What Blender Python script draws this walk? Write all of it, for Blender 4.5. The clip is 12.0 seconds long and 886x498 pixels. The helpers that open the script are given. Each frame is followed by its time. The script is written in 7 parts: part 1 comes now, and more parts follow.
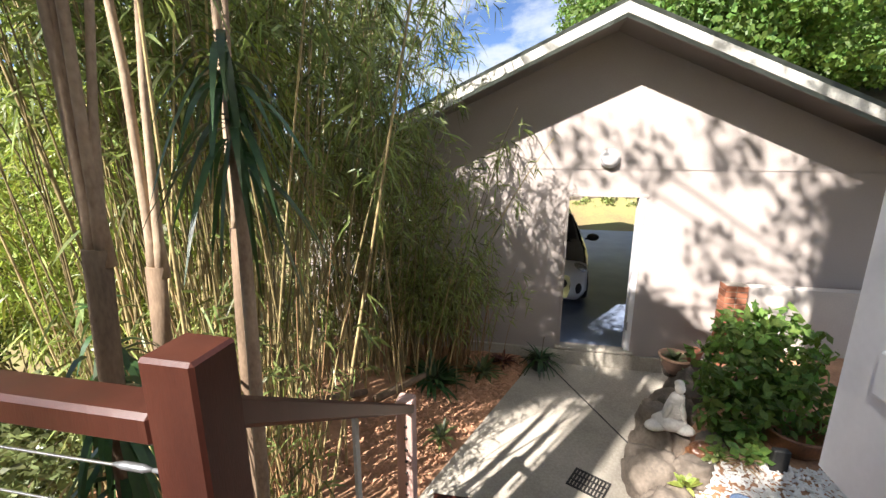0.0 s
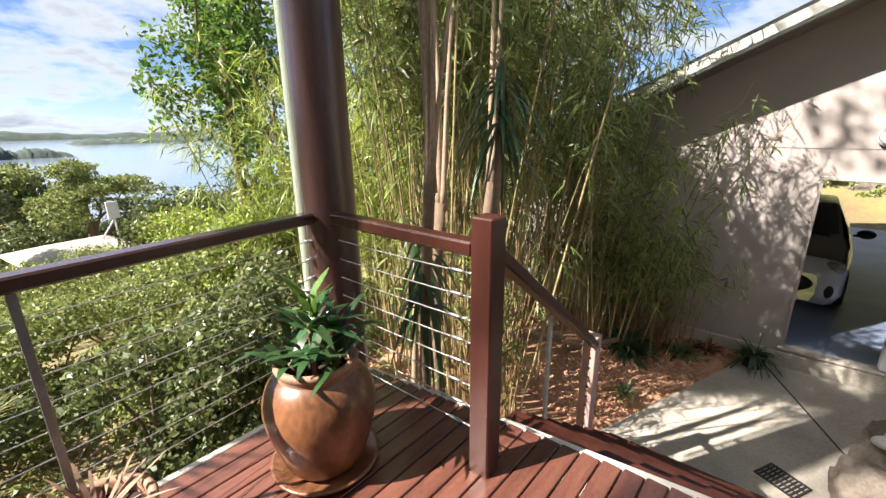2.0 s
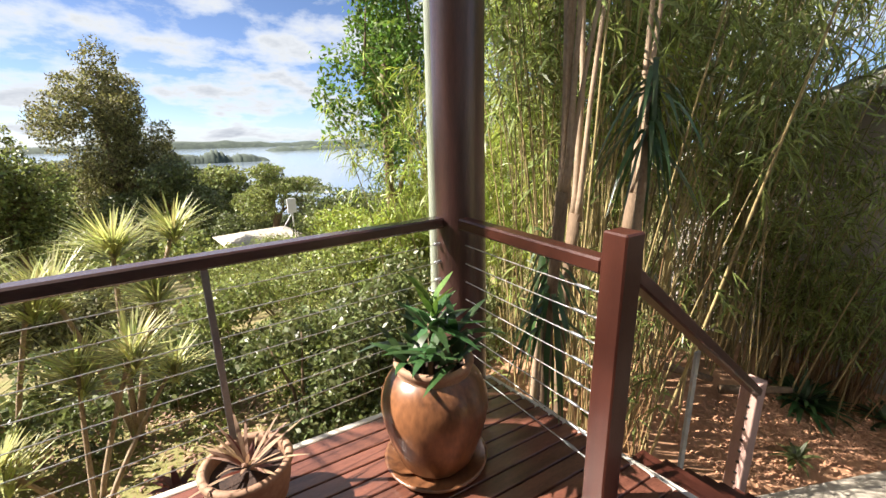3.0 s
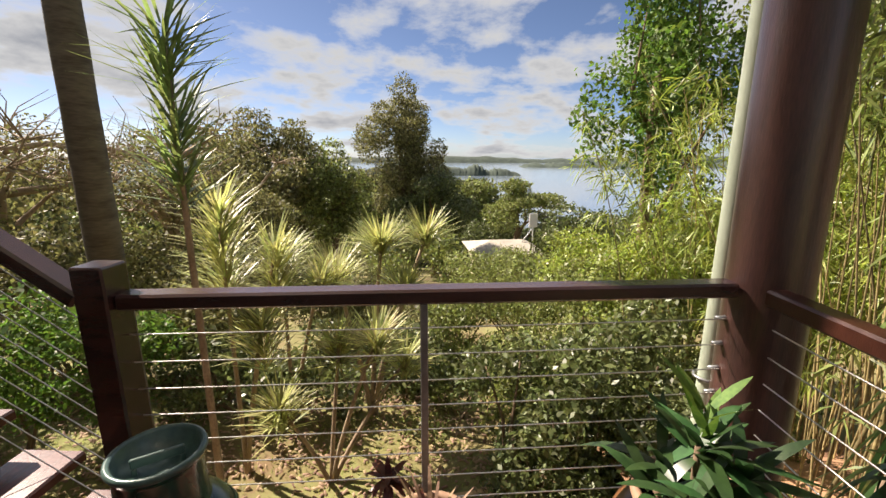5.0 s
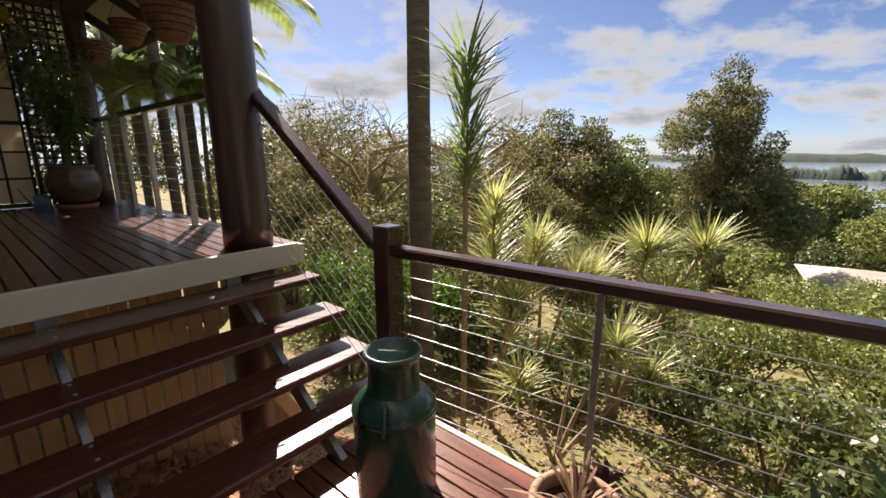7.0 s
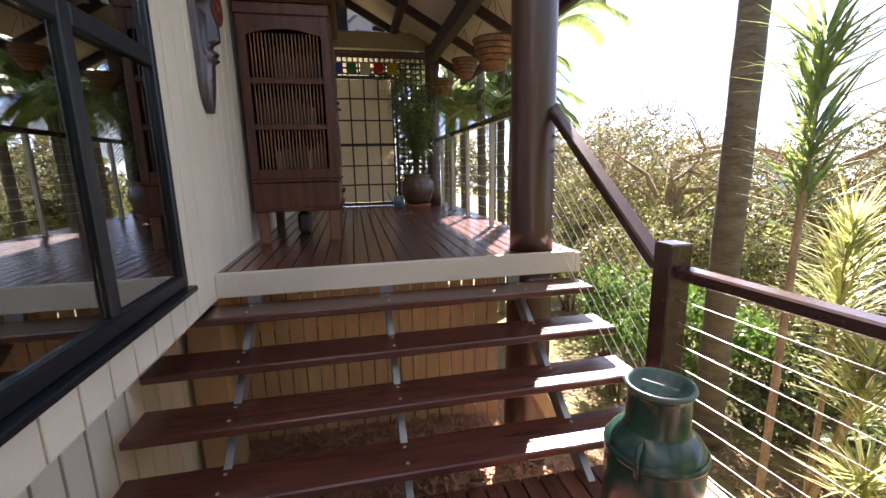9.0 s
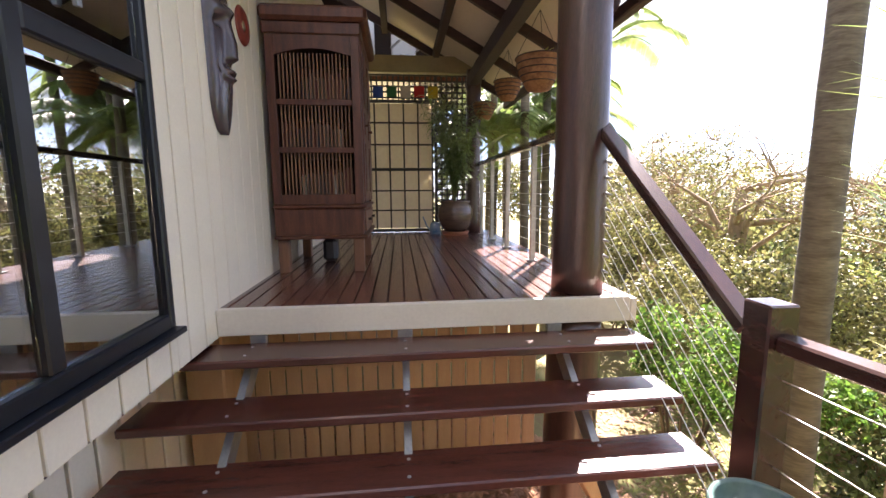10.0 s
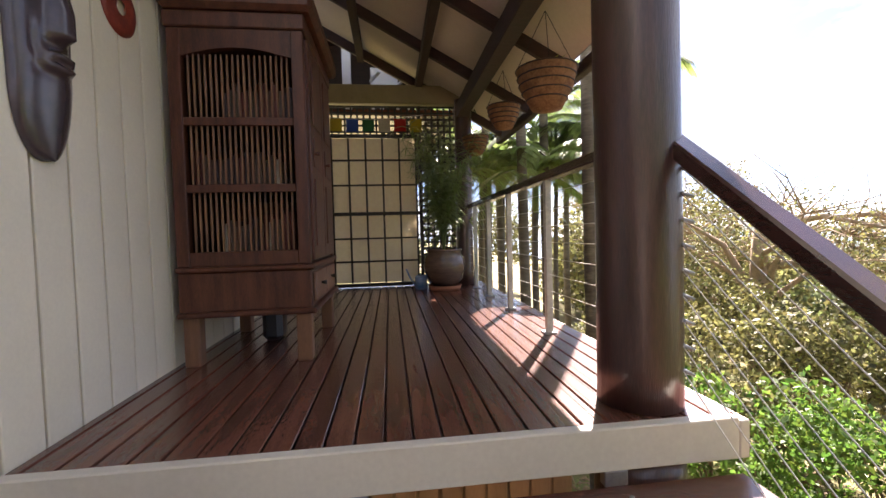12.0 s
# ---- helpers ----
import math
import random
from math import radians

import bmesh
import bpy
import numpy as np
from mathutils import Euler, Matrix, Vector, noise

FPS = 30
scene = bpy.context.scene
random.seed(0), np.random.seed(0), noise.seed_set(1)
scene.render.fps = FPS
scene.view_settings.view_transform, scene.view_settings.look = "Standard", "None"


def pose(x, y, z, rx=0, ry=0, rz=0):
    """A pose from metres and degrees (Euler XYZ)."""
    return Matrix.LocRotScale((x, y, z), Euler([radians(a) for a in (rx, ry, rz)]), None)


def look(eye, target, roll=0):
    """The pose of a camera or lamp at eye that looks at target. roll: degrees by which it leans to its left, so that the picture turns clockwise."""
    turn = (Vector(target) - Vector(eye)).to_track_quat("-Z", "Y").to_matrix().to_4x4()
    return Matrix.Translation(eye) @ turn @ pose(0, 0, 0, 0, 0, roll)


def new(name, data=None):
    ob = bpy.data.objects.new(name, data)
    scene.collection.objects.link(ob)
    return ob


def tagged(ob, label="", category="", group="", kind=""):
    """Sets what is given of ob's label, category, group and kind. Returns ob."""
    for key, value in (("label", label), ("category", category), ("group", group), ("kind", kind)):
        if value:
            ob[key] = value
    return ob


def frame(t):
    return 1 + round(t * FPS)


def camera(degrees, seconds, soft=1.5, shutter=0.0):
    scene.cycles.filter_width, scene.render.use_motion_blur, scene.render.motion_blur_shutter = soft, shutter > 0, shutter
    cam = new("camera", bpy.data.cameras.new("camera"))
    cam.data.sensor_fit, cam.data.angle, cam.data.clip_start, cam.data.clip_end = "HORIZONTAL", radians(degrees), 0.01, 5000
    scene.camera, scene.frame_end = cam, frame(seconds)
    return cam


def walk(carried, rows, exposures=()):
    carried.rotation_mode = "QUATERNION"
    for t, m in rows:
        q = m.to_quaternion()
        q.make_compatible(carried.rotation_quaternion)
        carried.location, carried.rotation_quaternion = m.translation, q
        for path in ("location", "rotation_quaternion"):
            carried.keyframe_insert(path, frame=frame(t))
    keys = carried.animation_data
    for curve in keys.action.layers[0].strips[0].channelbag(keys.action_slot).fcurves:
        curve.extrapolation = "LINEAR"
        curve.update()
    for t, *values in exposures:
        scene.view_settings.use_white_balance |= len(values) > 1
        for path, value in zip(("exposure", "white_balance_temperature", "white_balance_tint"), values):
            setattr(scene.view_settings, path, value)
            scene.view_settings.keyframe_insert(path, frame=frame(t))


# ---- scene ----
cam = camera(92.8, 12.0)

PATH = [
    (0, (0.209, -0.413, 1.386), (-0.195, 1.489, 0.918), -0.0),
    (0.5, (0.317, -0.6, 1.372), (-0.314, 1.234, 0.883), -0.1),
    (1, (0.413, -0.809, 1.385), (-0.429, 0.931, 0.875), -0.1),
    (1.5, (0.493, -1.01, 1.387), (-0.554, 0.609, 0.855), -0.4),
    (2, (0.549, -1.142, 1.406), (-0.705, 0.31, 0.843), -0.6),
    (2.5, (0.565, -1.168, 1.406), (-0.902, 0.076, 0.858), -1.1),
    (3, (0.553, -1.092, 1.405), (-1.111, -0.113, 0.882), -1.2),
    (3.5, (0.544, -1.031, 1.416), (-1.272, -0.352, 0.924), -1.2),
    (5.5, (0.096, -0.982, 1.432), (-1.836, -1.276, 1.007), 0.6),
    (6, (0.099, -0.844, 1.441), (-1.768, -1.425, 1.022), 0.8),
    (6.5, (0.158, -0.694, 1.447), (-1.565, -1.615, 1.016), 0.5),
    (7, (0.27, -0.617, 1.433), (-1.218, -1.877, 0.987), -0.1),
    (7.5, (0.406, -0.521, 1.465), (-0.791, -2.05, 0.984), -1.7),
    (9.3, (0.154, -0.647, 1.431), (-0.144, -2.591, 1.064), -0.8),
    (9.5, (0.109, -0.703, 1.431), (-0.143, -2.657, 1.086), -0.7),
    (10, (0.086, -0.924, 1.451), (-0.115, -2.894, 1.174), -0.4),
    (10.5, (0.035, -1.174, 1.471), (-0.161, -3.153, 1.256), -0.5),
    (11, (-0.066, -1.43, 1.48), (-0.27, -3.414, 1.332), -0.9),
    (11.5, (-0.087, -1.657, 1.459), (-0.306, -3.642, 1.353), -1.1),
    (12, (-0.061, -1.864, 1.492), (-0.307, -3.847, 1.415), -1.5),
]
EXPOSURES = [(0, 1.85, 6250, 14), (1, 1.75, 6250, 14), (2, 1.72, 6350, 14), (3, 1.7, 6650, 14), (3.5, 1.62, 6800, 14), (5.5, 1.16, 7150, 17), (6.5, 1.12, 7000, 18),
             (7.5, 1.48, 6750, 20), (9.5, 2.92, 6350, 24), (10.5, 3.12, 6600, 24), (11.5, 2.95, 6700, 24), (12, 2.68, 6600, 23)]
walk(cam, [(t, look(eye, target, roll)) for t, eye, target, roll in PATH], EXPOSURES)

# ---- world, sun, exposure ----
SUN_DIR = Vector((0.54, 0.93, -1.02)).normalized()
sun_data = bpy.data.lights.new("sun", "SUN")
sun_data.energy, sun_data.angle, sun_data.color = 5.0, radians(0.53), (1.0, 0.93, 0.83)
sun = new("sun", sun_data)
sun.matrix_world = look((0, 0, 30), Vector((0, 0, 30)) + SUN_DIR)


def build_world():
    w = bpy.data.worlds.new("sky")
    scene.world = w
    w.use_nodes = True
    nt = w.node_tree
    nt.nodes.clear()
    out = nt.nodes.new("ShaderNodeOutputWorld")
    bg = nt.nodes.new("ShaderNodeBackground")
    sky = nt.nodes.new("ShaderNodeTexSky")
    sky.sky_type, sky.sun_disc = "NISHITA", False
    sky.sun_elevation = math.asin(-SUN_DIR.z)
    sky.sun_rotation = math.atan2(-SUN_DIR.x, -SUN_DIR.y)
    sky.air_density, sky.dust_density, sky.ozone_density = 0.55, 0.4, 4.0
    tc = nt.nodes.new("ShaderNodeTexCoord")
    sep = nt.nodes.new("ShaderNodeSeparateXYZ")
    nt.links.new(tc.outputs["Generated"], sep.inputs[0])
    # clouds lie on a flat layer: direction divided by its height
    add = nt.nodes.new("ShaderNodeMath"); add.operation = "ADD"; add.inputs[1].default_value = 0.24
    nt.links.new(sep.outputs[2], add.inputs[0])
    mx = nt.nodes.new("ShaderNodeMath"); mx.operation = "MAXIMUM"; mx.inputs[1].default_value = 0.05
    nt.links.new(add.outputs[0], mx.inputs[0])
    dx = nt.nodes.new("ShaderNodeMath"); dx.operation = "DIVIDE"
    dy = nt.nodes.new("ShaderNodeMath"); dy.operation = "DIVIDE"
    for d, k in ((dx, 0), (dy, 1)):
        nt.links.new(sep.outputs[k], d.inputs[0]); nt.links.new(mx.outputs[0], d.inputs[1])
    com = nt.nodes.new("ShaderNodeCombineXYZ")
    nt.links.new(dx.outputs[0], com.inputs[0]); nt.links.new(dy.outputs[0], com.inputs[1])
    n1 = nt.nodes.new("ShaderNodeTexNoise")
    n1.inputs["Scale"].default_value, n1.inputs["Detail"].default_value = 1.55, 12.0
    n1.inputs["Roughness"].default_value, n1.inputs["Distortion"].default_value = 0.58, 0.1
    nt.links.new(com.outputs[0], n1.inputs["Vector"])
    ramp = nt.nodes.new("ShaderNodeValToRGB")
    ramp.color_ramp.elements[0].position, ramp.color_ramp.elements[0].color = 0.455, (0, 0, 0, 1)
    ramp.color_ramp.elements[1].position, ramp.color_ramp.elements[1].color = 0.57, (1, 1, 1, 1)
    nt.links.new(n1.outputs["Fac"], ramp.inputs["Fac"])
    shade = nt.nodes.new("ShaderNodeValToRGB")
    shade.color_ramp.elements[0].position, shade.color_ramp.elements[0].color = 0.51, (5.2, 5.6, 5.8, 1)
    shade.color_ramp.elements[1].position, shade.color_ramp.elements[1].color = 0.70, (2.5, 2.85, 3.3, 1)
    nt.links.new(n1.outputs["Fac"], shade.inputs["Fac"])
    mix = nt.nodes.new("ShaderNodeMixRGB")
    nt.links.new(ramp.outputs["Color"], mix.inputs["Fac"])
    nt.links.new(sky.outputs["Color"], mix.inputs["Color1"])
    nt.links.new(shade.outputs["Color"], mix.inputs["Color2"])
    nt.links.new(mix.outputs["Color"], bg.inputs["Color"])
    bg.inputs["Strength"].default_value = 0.058
    nt.links.new(bg.outputs["Background"], out.inputs["Surface"])


build_world()


# ---- materials ----
def mat(name, c1, c2=None, rough=0.6, metal=0.0, scale=6.0, fine=60.0, bump=0.15, stretch=(1, 1, 1), rand=0.0, leaf=0.0, coat=0.0, spec=0.5):
    """Two-scale noise between two colours, with fine relief; rand varies piece by piece, leaf lets light through."""
    m = bpy.data.materials.new(name)
    m.use_nodes = True
    nt = m.node_tree
    b = nt.nodes["Principled BSDF"]
    c2 = c2 or tuple(0.72 * v for v in c1)
    tc = nt.nodes.new("ShaderNodeTexCoord")
    mp = nt.nodes.new("ShaderNodeMapping")
    mp.inputs["Scale"].default_value = stretch
    nt.links.new(tc.outputs["Object"], mp.inputs["Vector"])
    na = nt.nodes.new("ShaderNodeTexNoise"); na.inputs["Scale"].default_value = scale; na.inputs["Detail"].default_value = 5
    nb = nt.nodes.new("ShaderNodeTexNoise"); nb.inputs["Scale"].default_value = fine; nb.inputs["Detail"].default_value = 4
    nt.links.new(mp.outputs[0], na.inputs["Vector"]); nt.links.new(mp.outputs[0], nb.inputs["Vector"])
    s = nt.nodes.new("ShaderNodeMath"); s.operation = "MULTIPLY_ADD"; s.inputs[1].default_value = 0.6
    h = nt.nodes.new("ShaderNodeMath"); h.operation = "MULTIPLY"; h.inputs[1].default_value = 0.4
    nt.links.new(nb.outputs["Fac"], h.inputs[0]); nt.links.new(na.outputs["Fac"], s.inputs[0]); nt.links.new(h.outputs[0], s.inputs[2])
    rp = nt.nodes.new("ShaderNodeValToRGB")
    rp.color_ramp.elements[0].position, rp.color_ramp.elements[0].color = 0.36, (*c2, 1)
    rp.color_ramp.elements[1].position, rp.color_ramp.elements[1].color = 0.64, (*c1, 1)
    nt.links.new(s.outputs[0], rp.inputs["Fac"])
    col = rp.outputs["Color"]
    if rand:
        if leaf:
            src = nt.nodes.new("ShaderNodeNewGeometry").outputs["Random Per Island"]
        else:
            src = nt.nodes.new("ShaderNodeObjectInfo").outputs["Random"]
        mr = nt.nodes.new("ShaderNodeMapRange")
        mr.inputs["To Min"].default_value, mr.inputs["To Max"].default_value = 1 - rand, 1 + rand
        nt.links.new(src, mr.inputs["Value"])
        hs = nt.nodes.new("ShaderNodeHueSaturation")
        nt.links.new(mr.outputs[0], hs.inputs["Value"]); nt.links.new(col, hs.inputs["Color"])
        if leaf:
            mh = nt.nodes.new("ShaderNodeMapRange")
            mh.inputs["To Min"].default_value, mh.inputs["To Max"].default_value = 0.478, 0.525
            nt.links.new(src, mh.inputs["Value"]); nt.links.new(mh.outputs[0], hs.inputs["Hue"])
        col = hs.outputs["Color"]
    nt.links.new(col, b.inputs["Base Color"])
    b.inputs["Roughness"].default_value, b.inputs["Metallic"].default_value = rough, metal
    b.inputs["Coat Weight"].default_value, b.inputs["Coat Roughness"].default_value = coat, 0.25
    b.inputs["Specular IOR Level"].default_value = spec
    if bump:
        bn = nt.nodes.new("ShaderNodeBump"); bn.inputs["Strength"].default_value = bump; bn.inputs["Distance"].default_value = 0.01
        nt.links.new(s.outputs[0], bn.inputs["Height"]); nt.links.new(bn.outputs[0], b.inputs["Normal"])
    if leaf:
        tr = nt.nodes.new("ShaderNodeBsdfTranslucent")
        ms = nt.nodes.new("ShaderNodeMixShader"); ms.inputs["Fac"].default_value = leaf
        br = nt.nodes.new("ShaderNodeHueSaturation"); br.inputs["Value"].default_value = 1.5; br.inputs["Saturation"].default_value = 1.1
        nt.links.new(col, br.inputs["Color"]); nt.links.new(br.outputs[0], tr.inputs["Color"])
        nt.links.new(b.outputs[0], ms.inputs[1]); nt.links.new(tr.outputs[0], ms.inputs[2])
        nt.links.new(ms.outputs[0], nt.nodes["Material Output"].inputs["Surface"])
    return m


def glass_mat(name, tint=(0.9, 0.95, 0.95)):
    m = bpy.data.materials.new(name)
    m.use_nodes = True
    b = m.node_tree.nodes["Principled BSDF"]
    b.inputs["Base Color"].default_value = (*tint, 1)
    b.inputs["Transmission Weight"].default_value, b.inputs["Roughness"].default_value, b.inputs["IOR"].default_value = 1.0, 0.0, 1.5
    return m


M = dict(
    deck=mat("oiled_deck_timber", (0.19, 0.074, 0.048), (0.085, 0.034, 0.024), 0.24, scale=2.5, fine=40, bump=0.12, stretch=(9, 1, 9), rand=0.22, coat=0.4),
    tread=mat("stained_tread_timber", (0.12, 0.038, 0.026), (0.065, 0.021, 0.015), 0.26, scale=2.5, fine=40, bump=0.12, stretch=(1, 9, 9), rand=0.15, coat=0.45),
    rail=mat("dark_stained_rail", (0.065, 0.026, 0.022), (0.038, 0.016, 0.014), 0.27, scale=3, fine=50, bump=0.1, stretch=(6, 1, 6), coat=0.6),
    newel=mat("red_brown_stained_post", (0.070, 0.022, 0.014), (0.042, 0.013, 0.009), 0.36, scale=2, fine=50, bump=0.14, stretch=(9, 9, 1), spec=0.35),
    pole=mat("dark_timber_pole", (0.095, 0.045, 0.038), (0.042, 0.022, 0.02), 0.3, scale=2.2, fine=30, bump=0.3, stretch=(8, 8, 0.8), coat=0.5),
    pinkpost=mat("weathered_pink_post", (0.52, 0.35, 0.30), (0.40, 0.26, 0.22), 0.7, scale=4, fine=50, stretch=(7, 7, 1)),
    cream=mat("cream_wall_paint", (0.84, 0.77, 0.62), (0.77, 0.70, 0.565), 0.55, scale=2, fine=80, bump=0.05, rand=0.03),
    fascia=mat("cream_fascia_paint", (0.70, 0.65, 0.56), (0.62, 0.57, 0.49), 0.5, scale=3, fine=60, bump=0.06),
    garage=mat("taupe_render_paint", (0.40, 0.35, 0.32), (0.35, 0.305, 0.275), 0.75, scale=1.2, fine=70, bump=0.12),
    barge=mat("weathered_barge_paint", (0.62, 0.60, 0.54), (0.38, 0.38, 0.33), 0.7, scale=5, fine=40, bump=0.15),
    white=mat("white_satin_paint", (0.78, 0.76, 0.76), (0.72, 0.70, 0.70), 0.4, scale=3, fine=60, bump=0.04),
    roofing=mat("ribbed_roof_sheet", (0.30, 0.32, 0.29), (0.2, 0.22, 0.19), 0.6, scale=3, fine=30),
    soffit=mat("soffit_board", (0.74, 0.65, 0.54), (0.66, 0.57, 0.47), 0.7, scale=2, fine=40, bump=0.05),
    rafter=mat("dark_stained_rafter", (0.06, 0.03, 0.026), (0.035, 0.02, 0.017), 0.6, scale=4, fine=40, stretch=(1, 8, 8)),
    steel=mat("galvanised_steel", (0.36, 0.37, 0.38), (0.27, 0.28, 0.29), 0.45, 0.7, scale=12, fine=80, bump=0.05),
    wire=mat("stainless_wire", (0.72, 0.70, 0.66), (0.6, 0.58, 0.55), 0.3, 0.95, scale=20, fine=100, bump=0),
    conc=mat("worn_concrete", (0.50, 0.455, 0.375), (0.31, 0.28, 0.23), 0.8, scale=1.6, fine=45, bump=0.25),
    mulch=mat("bark_mulch", (0.62, 0.35, 0.21), (0.32, 0.16, 0.09), 0.9, scale=8, fine=60, bump=0.6, rand=0.4),
    soil=mat("orange_soil", (0.48, 0.27, 0.15), (0.26, 0.14, 0.08), 0.9, scale=2.2, fine=30, bump=0.5),
    ground=mat("lawn_and_earth", (0.21, 0.22, 0.075), (0.18, 0.12, 0.06), 0.95, scale=0.9, fine=14, bump=0.5),
    far=mat("distant_trees", (0.07, 0.095, 0.07), (0.025, 0.04, 0.033), 0.95, scale=0.05, fine=0.4, bump=0.6),
    fence=mat("tan_fence_paint", (0.54, 0.36, 0.19), (0.45, 0.29, 0.15), 0.6, scale=2, fine=40, stretch=(7, 7, 1), rand=0.08),
    terracotta=mat("glazed_terracotta", (0.27, 0.115, 0.05), (0.10, 0.042, 0.02), 0.32, scale=4, fine=30, bump=0.12, coat=0.3, stretch=(1.6, 1.6, 0.7)),
    rimclay=mat("pale_clay_rim", (0.40, 0.25, 0.16), (0.25, 0.14, 0.085), 0.7, scale=8, fine=50),
    potsoil=mat("potting_soil", (0.06, 0.035, 0.025), (0.02, 0.012, 0.01), 0.95, scale=30, fine=90, bump=0.8),
    green_enamel=mat("dark_green_enamel", (0.012, 0.062, 0.045), (0.01, 0.045, 0.034), 0.22, scale=4, fine=30, bump=0.05, coat=0.5),
    # paler than the can's enamel: the sky's reflection is put into the colour
    lid=mat("green_lid_paled_by_sky", (0.10, 0.165, 0.15), (0.045, 0.085, 0.075), 0.3, scale=7, fine=40, bump=0.08, coat=0.3),
    alum=mat("black_window_frame", (0.012, 0.015, 0.021), (0.009, 0.011, 0.016), 0.35, scale=4, fine=40, bump=0.03),
    # dark grey stands for the unlit room, not for a wall paint
    room=mat("room_dimmed_in_colour", (0.12, 0.115, 0.11), (0.09, 0.085, 0.08), 0.8),
    cabinet=mat("carved_teak", (0.135, 0.045, 0.024), (0.05, 0.017, 0.010), 0.42, scale=3, fine=45, bump=0.12, stretch=(8, 8, 1), spec=0.4),
    # darker copy of the teak: shade inside the cabinet is put into its colour
    cabinet_shaded=mat("teak_darkened_for_shade", (0.035, 0.018, 0.012), (0.02, 0.011, 0.008), 0.6, scale=3, fine=45, stretch=(8, 8, 1)),
    cabinet_pale=mat("worn_teak_edge", (0.24, 0.115, 0.06), (0.15, 0.07, 0.038), 0.5, scale=3, fine=45, stretch=(8, 8, 1)),
    book=mat("mixed_book_spines", (0.42, 0.34, 0.28), (0.25, 0.14, 0.12), 0.7, rand=0.6),
    mask=mat("carved_ebony_wood", (0.085, 0.055, 0.060), (0.045, 0.038, 0.046), 0.26, scale=3, fine=30, bump=0.08, coat=0.4),
    red=mat("painted_red_disc", (0.30, 0.05, 0.03), (0.18, 0.03, 0.02), 0.5),
    paper=mat("cream_screen_panel", (0.82, 0.76, 0.62), (0.72, 0.65, 0.52), 0.7, scale=2, fine=20, bump=0.03, leaf=0.22),
    black=mat("black_lattice", (0.028, 0.024, 0.022), (0.018, 0.015, 0.014), 0.5),
    olive=mat("olive_beam_paint", (0.30, 0.24, 0.13), (0.24, 0.19, 0.1), 0.6),
    glazed=mat("brown_glazed_pot", (0.14, 0.085, 0.06), (0.08, 0.05, 0.04), 0.25, scale=5, fine=30, coat=0.4, stretch=(1, 1, 6)),
    basket=mat("coir_basket", (0.32, 0.16, 0.075), (0.17, 0.08, 0.04), 0.9, scale=20, fine=80, bump=0.6),
    bark=mat("grey_brown_bark", (0.23, 0.16, 0.10), (0.12, 0.08, 0.05), 0.9, scale=6, fine=40, bump=0.5, stretch=(3, 3, 1)),
    palebark=mat("pale_smooth_bark", (0.42, 0.32, 0.22), (0.24, 0.17, 0.11), 0.85, scale=5, fine=40, bump=0.3, stretch=(2, 2, 1)),
    palmbark=mat("ringed_palm_bark", (0.19, 0.16, 0.12), (0.085, 0.07, 0.05), 0.85, scale=4, fine=22, bump=0.5, stretch=(0.6, 0.6, 3)),
    culm=mat("bamboo_culm", (0.43, 0.345, 0.16), (0.16, 0.125, 0.06), 0.5, scale=3, fine=20, bump=0.1, stretch=(1, 1, 2), rand=0.6),
    driedculm=mat("dry_bamboo_stem", (0.36, 0.22, 0.10), (0.19, 0.105, 0.05), 0.7, scale=3, fine=20, stretch=(1, 1, 2), rand=0.35),
    leaf_bamboo=mat("bamboo_leaf", (0.27, 0.30, 0.095), (0.11, 0.145, 0.05), 0.4, leaf=0.42, rand=0.6, bump=0),
    leaf_dark=mat("dark_glossy_leaf", (0.18, 0.20, 0.075), (0.065, 0.088, 0.036), 0.42, leaf=0.28, rand=0.55, bump=0),
    leaf_mid=mat("mid_green_leaf", (0.30, 0.31, 0.10), (0.085, 0.12, 0.042), 0.46, leaf=0.3, rand=0.65, bump=0, spec=0.35),
    leaf_lime=mat("lime_leaf", (0.40, 0.43, 0.10), (0.13, 0.185, 0.045), 0.4, leaf=0.36, rand=0.55, bump=0),
    lowwall=mat("pale_low_wall_paint", (0.56, 0.52, 0.47), (0.47, 0.43, 0.39), 0.7, scale=2, fine=60, bump=0.08),
    leaf_fresh=mat("fresh_green_leaf", (0.17, 0.25, 0.055), (0.055, 0.11, 0.028), 0.5, leaf=0.36, rand=0.4, bump=0, spec=0.3),
    leaf_bronze=mat("bronze_leaf", (0.26, 0.23, 0.10), (0.085, 0.10, 0.042), 0.55, leaf=0.28, rand=0.65, bump=0, spec=0.3),
    leaf_spiky=mat("variegated_strap_leaf", (0.56, 0.52, 0.23), (0.20, 0.245, 0.08), 0.42, leaf=0.32, rand=0.5, bump=0),
    leaf_strap=mat("dark_strap_leaf", (0.055, 0.115, 0.035), (0.03, 0.065, 0.024), 0.32, leaf=0.2, rand=0.3, bump=0),
    leaf_palm=mat("palm_leaf", (0.26, 0.32, 0.115), (0.11, 0.155, 0.055), 0.4, leaf=0.42, rand=0.3, bump=0),
    dry=mat("dry_pinkish_leaf", (0.40, 0.27, 0.18), (0.28, 0.17, 0.11), 0.7, leaf=0.2, rand=0.3, bump=0),
    redleaf=mat("dark_red_leaf", (0.14, 0.035, 0.025), (0.08, 0.025, 0.02), 0.4, leaf=0.25, rand=0.4, bump=0),
    rock=mat("garden_rock", (0.22, 0.18, 0.14), (0.11, 0.09, 0.07), 0.9, scale=5, fine=35, bump=0.6, rand=0.3),
    pebble=mat("white_pebble", (0.74, 0.71, 0.66), (0.55, 0.52, 0.48), 0.7, leaf=0.0, rand=0.2),
